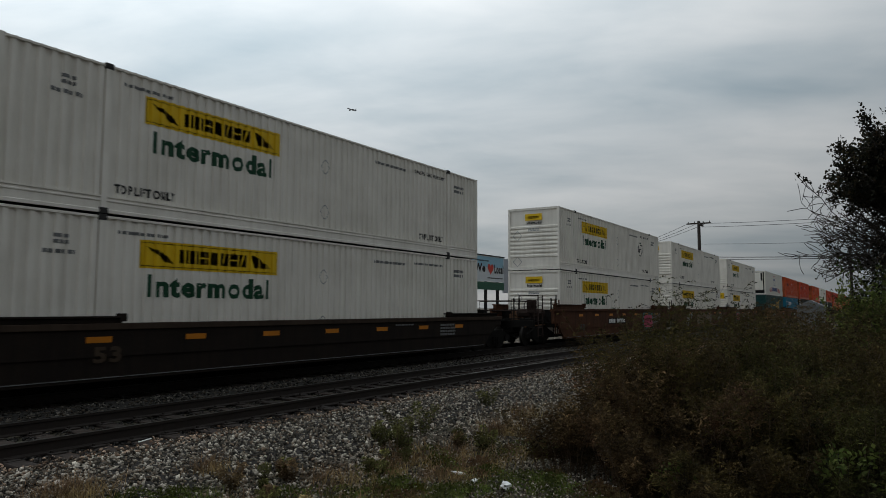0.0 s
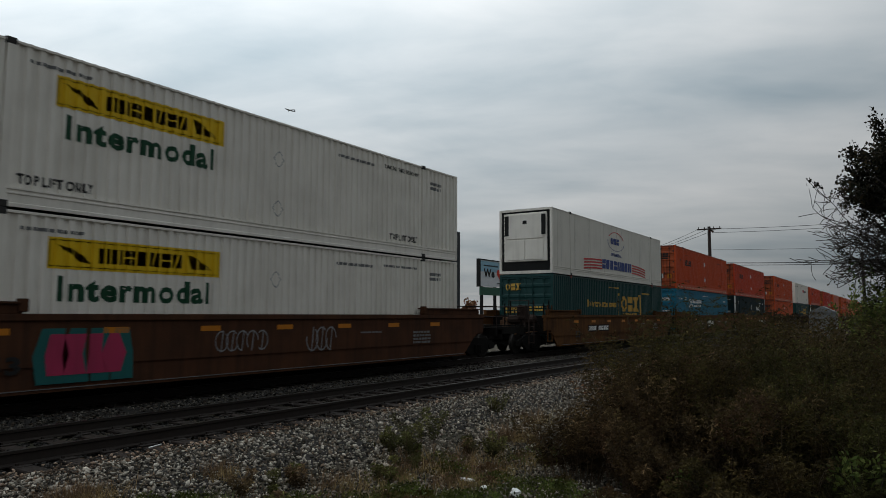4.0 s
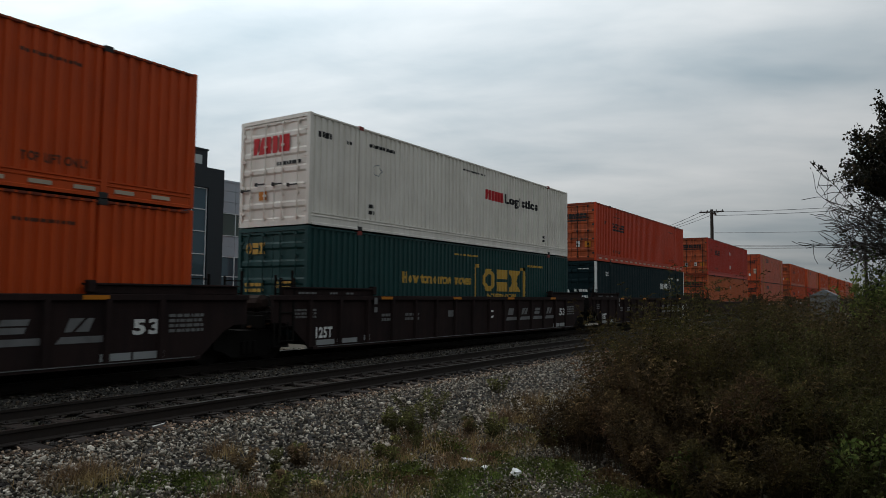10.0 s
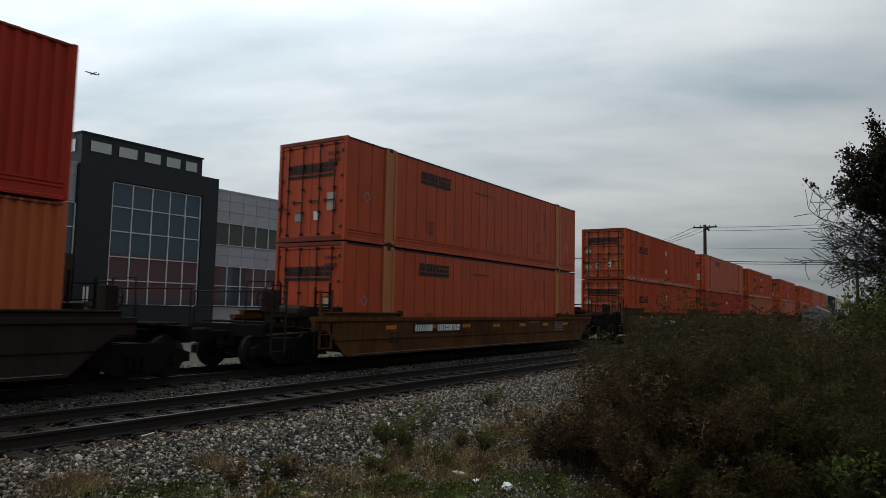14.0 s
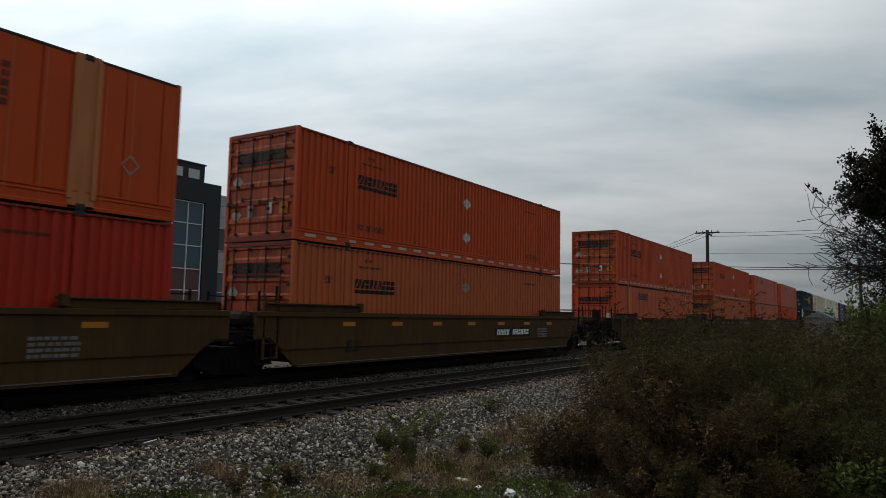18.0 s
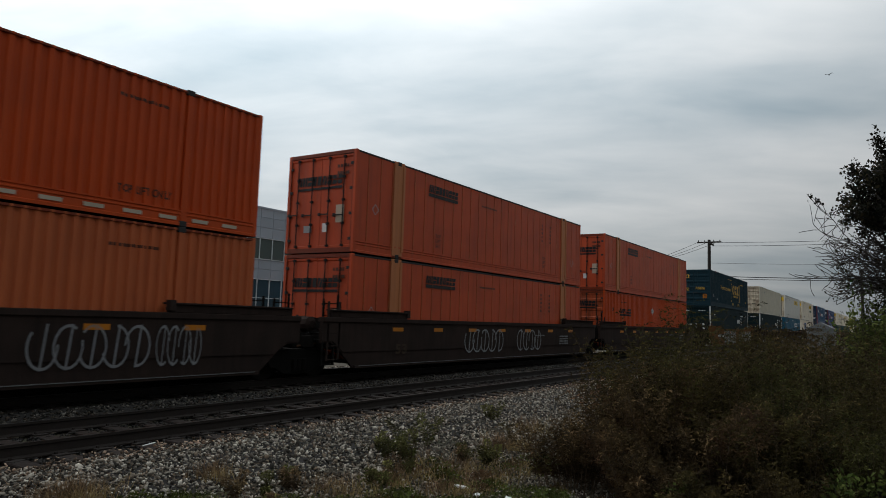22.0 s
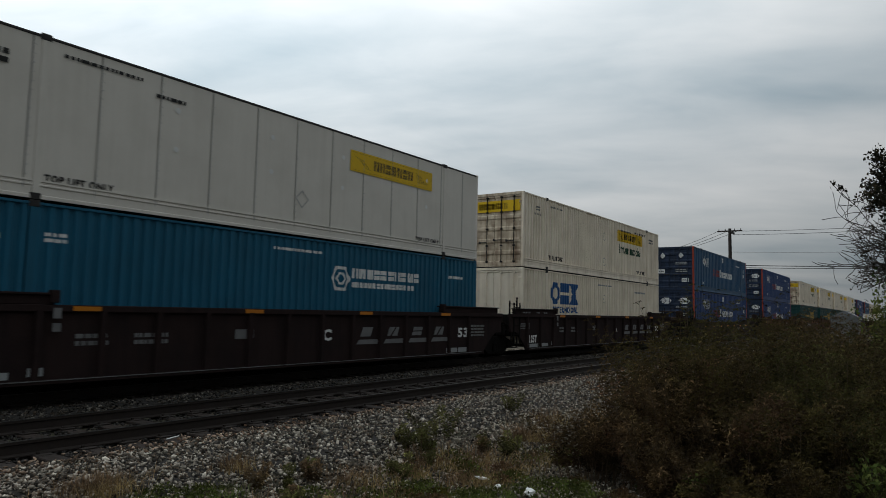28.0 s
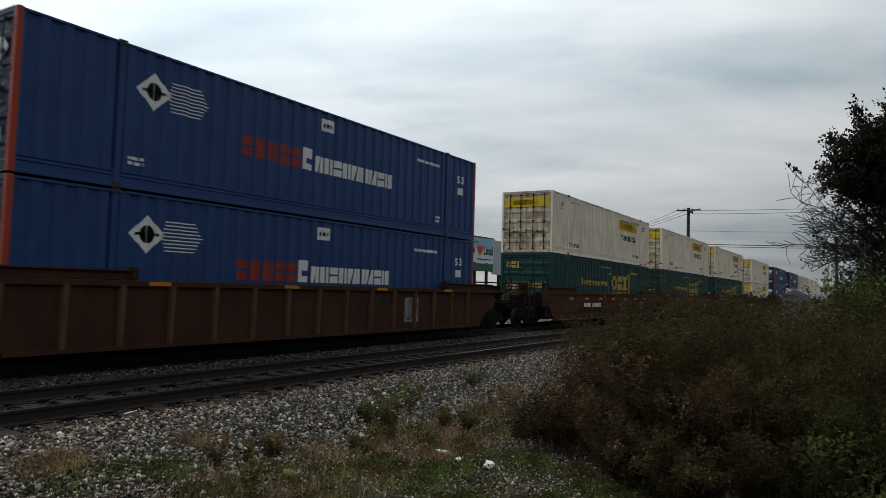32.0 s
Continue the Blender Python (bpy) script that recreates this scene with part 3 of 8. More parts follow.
def door_leaf(ribbed):
    """A door leaf in y and z, its outer face at x = 0, pressed with level ribs."""
    w, h = 1.17, 2.62
    o = [(0.06, 0.0), (0.0, 0.0), (0.0, 0.06)]
    if ribbed:
        for i in range(5):
            z = 0.36 + i * 0.46
            o += [(0.03, z - 0.09 if i else 0.10), (0.03, z - 0.05), (0.0, z), (0.0, z + 0.10), (0.03, z + 0.15)]
    else:
        o += [(0.02, 0.08), (0.02, h - 0.08)]
    o += [(0.03 if ribbed else 0.02, h - 0.09), (0.0, h - 0.06), (0.0, h), (0.06, h)]
    return profiled(o, 0.0, w)


def rod_shape():
    s = Shape().tube([(-0.035, 0, 0.02), (-0.035, 0, 2.60)], 0.018, 6)
    for z in (0.03, 0.65, 1.3, 1.95, 2.52):
        s.box(-0.05, 0.0, -0.045, 0.045, z, z + 0.06)
    return s


def handle_shape():
    s = Shape().box(-0.062, -0.045, -0.02, 0.36, 0.88, 0.915)
    return s.box(-0.05, 0.0, 0.30, 0.36, 0.86, 0.95)


def hinge_shape():
    return Shape().box(-0.03, 0.0, 0.0, 0.11, 0, 0.08, 0.006)


def ribbed_nose():
    """The closed front end, with its level ribs."""
    o = [(0.08, 0.16), (0.04, 0.16)]
    for i in range(8):
        z = 0.62 + i * 0.19
        o += [(0.04, z - 0.04), (0.0, z), (0.0, z + 0.07), (0.04, z + 0.11)]
    o += [(0.04, CH - 0.1), (0.08, CH - 0.1)]
    return profiled(o, 0.11, CW - 0.11)


def end_frame():
    """The rim of an end, one ring."""
    s = Shape()
    for x in (0.0, 0.09):
        for i in (0.0, 1.0):
            a, b, c, d = 0.1 + 0.02 * i, CW - 0.1 - 0.02 * i, 0.02 + 0.13 * i, CH - 0.012 - 0.10 * i
            s.v += [(x, a, c), (x, b, c), (x, b, d), (x, a, d)]
    for j in range(4):
        k = (j + 1) % 4
        s.f += [(j, 4 + j, 4 + k, k), (8 + j, 8 + k, 12 + k, 12 + j), (j, k, 8 + k, 8 + j), (4 + j, 12 + j, 12 + k, 4 + k)]
    return s


def cooling_unit():
    s = Shape().box(-0.02, 0.05, 0.25, CW - 0.25, 0.55, CH - 0.2, 0.02)
    s.box(-0.05, -0.02, 0.42, CW - 0.42, 1.55, CH - 0.26, 0.012)
    s.box(-0.05, -0.02, 0.42, CW / 2 - 0.02, 0.62, 1.5, 0.012).box(-0.05, -0.02, CW / 2 + 0.02, CW - 0.42, 0.62, 1.5, 0.012)
    return s


SEAM = {"salmon": 0.56, "ochre_post": 0.80, "yp_smooth": 1.22, "swoosh_white": 1.9}
CORNERS = [(sx, sy) for sx in (0, 1) for sy in (0, 1)]
TRAIN = []          # things that run with the train: (object, x at the start, y, z)
TRAIN_Y, FLOOR = 12.352, 0.42

def livery_marks(kind, upper):
    """Marks on the near side: name, key, polygons, paint, label."""
    m = []

    def add(name, polys, col, label=""):
        m.append((name, (kind, len(m), upper), polys, col, label))

    def yellow_sign(u0, text_u):
        h0 = 1.92
        add("sign_panel", [rect(u0, h0, u0 + 3.7, h0 + 0.56)], "label_yellow", "yellow name panel with plain dark blocks")
        add("name_mark", blocks(u0 + 0.95, h0 + 0.14, u0 + 2.75, h0 + 0.42, 7, 0.0, 5), "label_black")
        add("scroll_mark", [[(u0 + 0.12, h0 + 0.44), (u0 + 0.5, h0 + 0.36), (u0 + 0.82, h0 + 0.12), (u0 + 0.6, h0 + 0.14), (u0 + 0.42, h0 + 0.28)],
                            [(u0 + 2.85, h0 + 0.42), (u0 + 3.0, h0 + 0.42), (u0 + 3.5, h0 + 0.14), (u0 + 2.95, h0 + 0.14)]]
            + frame_of(u0 + 0.04, h0 + 0.04, u0 + 3.66, h0 + 0.52, 0.018), "label_black")
        if text_u is not None:
            add("lettering", words("Intermodal", text_u, 1.34, text_u + 3.24, 1.80), "label_green", "dark green lettering")

    if kind in ("yp", "yp_band", "yp_door"):
        yellow_sign(9.78 if kind == "yp_door" else 2.77, 10.0 if kind == "yp_door" else 2.97)
        add("small_lettering", words("TOP LIFT ONLY", 2.2, 0.42, 3.55, 0.60) + words("TOP LIFT ONLY", 12.5, 0.42, 13.9, 0.60), "label_black")
        add("number_mark", bars(0.9, 2.1, 1.5, 2.22, 1, 3) + bars(1.1, 2.28, 1.35, 2.5, 2, 4) + bars(2.3, 2.55, 3.4, 2.65, 1, 8)
            + bars(14.6, 2.2, 15.2, 2.5, 2, 5) + bars(10.2, 2.44, 11.7, 2.56, 1, 11), "stencil_grey")
        if upper:
            add("small_lettering", words("STACKING THREE HIGH ONLY", 12.2, 2.48, 13.95, 2.60), "label_black")
        else:
            add("number_mark", bars(12.2, 2.5, 13.9, 2.6, 1, 9), "stencil_grey")
        for h in (1.95, 0.75):
            add("placard_holder", ring_of(8.1, h, 0.2, 0.03, 4), "label_grey")
    elif kind == "yp_smooth":
        yellow_sign(9.77, None)
        add("small_lettering", words("TOP LIFT ONLY", 2.1, 0.32, 3.35, 0.46) + words("TOP LIFT ONLY", 12.7, 0.32, 13.9, 0.46), "label_black")
        add("number_mark", bars(0.7, 2.2, 1.4, 2.5, 2, 3) + bars(2.3, 2.58, 3.8, 2.68, 1, 8) + bars(4.1, 2.35, 4.8, 2.47, 1, 9), "label_black")
        for u in (4.6, 7.1, 9.5, 13.2):
            add("port_cap", [disc(u, 2.2, 0.06, 10), disc(u, 1.4, 0.06, 10)], "label_white")
        for i in range(13):
            add("seam", [rect(0.545 + i * 1.22, 0.19, 0.557 + i * 1.22, 2.8)] + [rect(0.575 + i * 1.22, 0.25 + j * 0.16, 0.590 + i * 1.22, 0.27 + j * 0.16) for j in range(16)], "label_grey", "riveted panel seam")
        add("placard_holder", ring_of(8.1, 0.9, 0.22, 0.03, 4), "label_grey")
    elif kind in ("sch", "sch_red", "sch_ro", "sch_pale", "sch_plain"):
        add("name_mark", blocks(2.36, 1.80, 4.16, 2.05, 9, 0.16, 4) + [rect(2.36, 1.66, 4.16, 1.765)], "label_black", "black name blocks underlined by a bar")
        dk = "label_faded"
        add("small_lettering", words("TOP LIFT ONLY", 2.34, 0.5, 3.6, 0.67) + words("TOP LIFT ONLY", 12.7, 0.5, 13.9, 0.67), dk)
        add("size_mark", words("53'", 1.15, 1.88, 1.42, 2.08), dk)
        add("number_mark", bars(2.5, 2.36, 3.5, 2.44, 1, 3) + bars(2.75, 2.52, 3.1, 2.68, 1, 6) + bars(12.6, 2.36, 13.7, 2.46, 1, 8) + bars(7.72, 1.8, 7.82, 2.6, 5, 5), dk)
        for h in () if kind == "sch_plain" else ((2.05, 0.87) if upper else (2.05,)):
            add("placard", [diamond(8.2, h, 0.24)], "placard_grey" if kind == "sch_pale" else "label_white", "worn white diamond placard")
            add("placard_line", ring_of(8.2, h, 0.225, 0.022, 4) + [rect(8.04, h - 0.02, 8.36, h + 0.015), rect(8.08, h + 0.05, 8.32, h + 0.07)], "stencil_grey")
        if upper and kind != "sch_red":
            add("reflective_tape", [rect(0.35 + i * 0.78, 0.120, 0.75 + i * 0.78, 0.195) for i in range(20)], "tape_white", "broken strip of reflective tape")
    elif kind in ("salmon", "ochre_post"):
        add("name_mark", blocks(3.55, 2.28, 5.28, 2.52, 9, 0.16, 4) + [rect(3.55, 2.14, 5.28, 2.245)], "label_black", "black name blocks underlined by a bar")
        add("small_lettering", words("TOP", 4.0, 0.86, 4.3, 0.98) + words("LIFT", 4.0, 0.70, 4.3, 0.82) + words("ONLY", 4.0, 0.54, 4.3, 0.66)
            + words("TOP", 12.0, 0.86, 12.3, 0.98) + words("LIFT", 12.0, 0.70, 12.3, 0.82) + words("ONLY", 12.0, 0.54, 12.3, 0.66), "label_faded")
        add("number_mark", bars(6.9, 2.3, 8.0, 2.4, 1, 3) + bars(11.9, 1.6, 12.02, 2.4, 5, 4) + bars(12.7, 1.6, 12.82, 2.4, 5, 5), "label_faded")
        add("weld_seam", [rect(0.54 + i * 0.56, 0.2, 0.556 + i * 0.56, 2.78) for i in range(27) if min(abs(0.55 + i * 0.56 - p) for p in POSTS) > 0.3], "ochre_paint", "pale worn weld seams")
        add("placard_holder", ring_of(15.1, 1.0, 0.2, 0.03, 4) + ring_of(0.9, 1.3, 0.16, 0.03, 4), "label_grey")
    elif kind in ("brk", "brk_navy"):
        add("lettering", words("How tomorrow moves", 4.0, 1.52, 7.9, 1.86), "label_gold", "gold slogan lettering")
        br = []
        for a, s in ((8.15, 1), (12.02, -1)):
            br += [rect(min(a, a + s * 0.14), 0.66, max(a, a + s * 0.14), 2.26), rect(min(a, a + s * 0.36), 2.14, max(a, a + s * 0.36), 2.26),
                   rect(min(a, a + s * 0.36), 0.66, max(a, a + s * 0.36), 0.78)]
        add("bracket_mark", br + [disc(u, 0.42, 0.14, 12) for u in (8.8, 9.3, 11.3, 11.75)], "label_gold")
        add("name_mark", emblem(8.72, 1.32, 11.6, 2.12), "label_gold", "large gold name blocks")
        add("small_lettering", words("INTERMODAL", 9.0, 1.05, 11.35, 1.24), "label_gold")
        add("number_mark", bars(12.2, 2.3, 13.7, 2.44, 1, 3) + bars(6.9, 2.5, 8.4, 2.6, 1, 6) + bars(15.0, 0.7, 15.3, 0.95, 1, 5), "label_gold")
        add("size_mark", words("53", 0.95, 0.75, 1.35, 1.0) + bars(2.4, 0.55, 2.7, 0.8, 1, 9), "label_grey")
    elif kind == "brk_white":
        add("name_mark", emblem(2.41, 1.56, 5.09, 2.44), "label_blue", "large blue name blocks")
        add("small_lettering", words("INTERMODAL", 2.55, 1.20, 5.05, 1.46), "label_blue")
        add("number_mark", bars(12.2, 2.3, 13.8, 2.44, 1, 3) + bars(7.4, 2.5, 9.0, 2.6, 1, 6), "label_grey")
        add("placard_holder", ring_of(8.1, 1.9, 0.2, 0.03, 4), "label_grey")
    elif kind in ("dark_square", "dark_square_diamond"):
        add("name_mark", blocks(10.66, 1.66, 12.2, 2.0, 5, 0.0, 3), "label_white", "white name blocks")
        add("square_mark", [p for q in (0, 1, 2, 3) for p in ([(12.62 + 0.36 * math.cos(q * math.pi / 2 + a) * k, 1.84 + 0.36 * math.sin(q * math.pi / 2 + a) * k)
                                                           for a, k in ((-0.5, 0.86), (0.0, 1.0), (0.5, 0.86), (0.35, 0.55), (-0.35, 0.55))],)], "label_white")
        add("number_mark", bars(12.4, 2.3, 13.5, 2.44, 1, 3) + bars(14.5, 2.25, 14.85, 2.45, 1, 4) + bars(1.3, 2.2, 1.7, 2.45, 2, 4), "label_white")
        if kind == "dark_square_diamond":
            add("placard", [diamond(7.95, 1.96, 0.27)], "label_grey", "grey diamond placard")
    elif kind == "red_white":
        add("name_mark", blocks(8.88, 1.72, 10.28, 2.08, 3, 0.0, 8), "label_red", "red name blocks")
        add("lettering", words("Logistics", 10.34, 1.62, 13.14, 2.08), "label_black", "black lettering")
        add("number_mark", bars(2.4, 2.4, 3.6, 2.55, 1, 3) + bars(7.4, 2.52, 8.9, 2.62, 1, 8) + bars(2.4, 0.5, 2.65, 0.85, 2, 5)
            + bars(13.6, 0.5, 13.85, 0.8, 2, 6) + bars(0.35, 2.3, 0.85, 2.55, 1, 7) + bars(1.4, 2.3, 1.6, 2.45, 1, 5), "label_black")
        add("placard_holder", ring_of(2.75, 1.78, 0.2, 0.03, 5), "label_grey")
    elif kind in ("hexagon", "hexagon_near"):
        u = 9.58 if kind == "hexagon" else 3.55
        add("hexagon_mark", ring_of(u, 1.95, 0.36, 0.09, 6) + ring_of(u, 1.95, 0.18, 0.06, 6), "label_white", "white hexagon mark")
        add("name_mark", blocks(u + 0.42, 1.98, u + 3.4, 2.24, 10, 0.0, 7) + blocks(u + 0.46, 1.74, u + 3.2, 1.88, 14, 0.0, 9), "label_white", "white name blocks in two rows")
        add("number_mark", bars(7.3, 2.52, 8.9, 2.62, 1, 8) + bars(14.5, 2.2, 15.3, 2.34, 1, 4) + bars(0.5, 2.2, 1.5, 2.34, 1, 6) + bars(2.2, 2.2, 2.6, 2.4, 2, 6), "label_white")
    elif kind in ("diamond_blue", "diamond_blue_light"):
        add("diamond_mark", [diamond(2.72, 2.06, 0.40)], "label_white", "white diamond mark")
        add("diamond_core", [disc(2.72, 2.06, 0.19, 12), rect(2.45, 2.03, 2.99, 2.09)], "label_black")
        add("wave_mark", [rect(3.02 + abs(i - 4) * 0.03, 1.74 + i * 0.075, 4.1 - abs(i - 4) * 0.06, 1.765 + i * 0.075) for i in range(9)], "label_white", "white speed lines")
        add("name_mark", blocks(5.05, 1.2, 7.1, 1.68, 5, 0.0, 6), "label_rust_red", "faded red name blocks")
        add("name_mark", blocks(7.55, 1.2, 11.0, 1.62, 9, 0.0, 12, "120212102") + [rect(7.1, 1.2, 7.45, 1.36), rect(7.1, 1.5, 7.45, 1.76), rect(7.1, 1.36, 7.2, 1.5)], "label_white", "white name blocks")
        add("height_tag", [rect(7.75, 2.33, 8.27, 2.66)], "label_white", "white tag")
        add("height_figure", bars(7.85, 2.43, 8.2, 2.6, 1, 3), "label_black")
        add("size_mark", words("53", 14.9, 1.95, 15.3, 2.22), "label_white")
        add("number_mark", bars(12.3, 2.3, 13.7, 2.44, 1, 3) + [rect(14.95, 1.55, 15.25, 1.8)] + bars(2.2, 0.5, 2.55, 0.7, 2, 5) + bars(13.5, 0.45, 13.8, 0.7, 2, 6), "label_white")
    elif kind == "swoosh_white":
        for u0, s in ((3.5, 1), (10.5, 1)):
            lines = []
            for i in range(4):
                h = 0.95 - i * 0.14
                for q in range(8):
                    a, b = u0 + q * 0.3, u0 + (q + 1) * 0.3
                    sag = (lambda u: -0.10 * (1 - (u - 3.5) / 2.4) ** 2) if u0 < 5 else (lambda u: -0.16 * ((u - 10.5) / 2.4) ** 2)
                    lines.append([(a, h + sag(a) - 0.035), (b, h + sag(b) - 0.035), (b, h + sag(b) + 0.035), (a, h + sag(a) + 0.035)])
            add("stripe_mark", lines, "label_red", "four curved dark red stripes")
        add("name_mark", blocks(5.9, 0.55, 10.4, 1.02, 8, 0.1, 10), "label_navy", "navy name blocks")
        add("name_mark", blocks(7.2, 1.88, 8.5, 2.2, 3, 0.1, 4), "label_navy")
        add("swoosh", ring_of(8.0, 2.02, 1.25, 0.09, 18, 20, 150, 0.42), "label_red", "red arc")
        add("swoosh", ring_of(8.0, 2.0, 1.25, 0.06, 26, 165, 350, 0.36), "label_navy", "navy arc")
        for i in range(10):
            add("seam", [rect(0.9 + i * 1.6, 0.19, 0.912 + i * 1.6, 2.8)], "label_grey", "riveted panel seam")
        add("small_lettering", words("INTERMODAL", 7.2, 1.26, 8.8, 1.42), "label_navy")
    elif kind == "cream":
        add("number_mark", bars(2.6, 2.3, 3.6, 2.45, 1, 3) + bars(1.4, 2.2, 1.6, 2.4, 2, 4), "label_grey")
        add("placard_holder", ring_of(8.3, 1.0, 0.2, 0.03, 4), "label_grey")
    return m


# body, frame, door paint; side sheet; end; wording
LIVERY = {
    "yp": ("white_paint", "white_paint", "white_paint", FINE, "nose", "White corrugated freight container with yellow name panel and green lettering"),
    "yp_band": ("white_paint", "white_paint", "white_paint", FINE, "nose", "White corrugated freight container with a broad yellow end band"),
    "yp_door": ("aged_white_paint", "aged_white_paint", "rusty_white_paint", FINE, "door", "Aged white corrugated container with yellow panel and rust-streaked doors"),
    "yp_smooth": ("smooth_white_paint", "white_paint", "rusty_white_paint", None, "smooth_door", "Smooth white riveted container with yellow name panel and rusty doors"),
    "sch": ("orange_paint", "orange_paint", "grimy_orange_paint", FINE, "door", "Weathered orange corrugated freight container with black name blocks"),
    "sch_pale": ("pale_orange_paint", "pale_orange_paint", "grimy_orange_paint", FINE, "door", "Faded pale orange corrugated freight container with black name blocks"),
    "sch_ro": ("red_orange_paint", "red_orange_paint", "grimy_orange_paint", FINE, "door", "Red-orange corrugated freight container with black name blocks"),
    "sch_plain": ("red_orange_paint", "red_orange_paint", "grimy_orange_paint", FINE, "door", "Plain red-orange corrugated freight container with black name blocks"),
    "sch_red": ("red_paint", "red_paint", "grimy_orange_paint", FINE, "door", "Red corrugated freight container with black name blocks"),
    "salmon": ("salmon_paint", "salmon_paint", "salmon_paint", None, "smooth_door", "Smooth salmon-orange container with pale side posts and flat doors"),
    "ochre_post": ("orange_paint", "orange_paint", "salmon_paint", None, "smooth_door", "Smooth orange container with ochre side posts and flat doors"),
    "brk": ("dark_green_paint", "dark_green_paint", "dark_green_paint", FINE, "door", "Dark green corrugated freight container with gold bracket marks"),
    "brk_navy": ("navy_paint", "navy_paint", "navy_paint", FINE, "door", "Dark blue-green corrugated freight container with gold bracket marks"),
    "brk_white": ("aged_white_paint", "aged_white_paint", "aged_white_paint", FINE, "smooth_door", "White corrugated freight container with large blue name blocks"),
    "dark_square": ("black_green_paint", "label_white", "black_green_paint", FAINT, "door", "Near-black green freight container with white corner posts"),
    "dark_square_diamond": ("black_green_paint", "label_white", "black_green_paint", FAINT, "door", "Near-black green freight container with a grey diamond placard"),
    "red_white": ("white_paint", "white_paint", "white_paint", FINE, "door", "Clean white corrugated container with red and black name blocks"),
    "hexagon": ("deep_blue_paint", "deep_blue_paint", "deep_blue_paint", FINE, "door", "Teal blue corrugated freight container with white hexagon mark"),
    "hexagon_near": ("blue_paint", "blue_paint", "blue_paint", FINE, "door", "Bright blue corrugated freight container with white hexagon mark"),
    "diamond_blue": ("royal_blue_paint", "post_red_paint", "grimy_blue_paint", WIDE, "door", "Royal blue container with red corner posts and white name blocks"),
    "diamond_blue_light": ("steel_blue_paint", "post_red_paint", "grimy_blue_paint", WIDE, "door", "Steel blue container with red corner posts and white name blocks"),
    "swoosh_white": ("smooth_white_paint", "white_paint", "white_paint", None, "reefer", "Smooth white refrigerated container with red stripes and navy blocks"),
    "cream": ("cream_paint", "cream_paint", "rusty_white_paint", FINE, "door", "Plain cream corrugated freight container with soot-stained doors"),
}


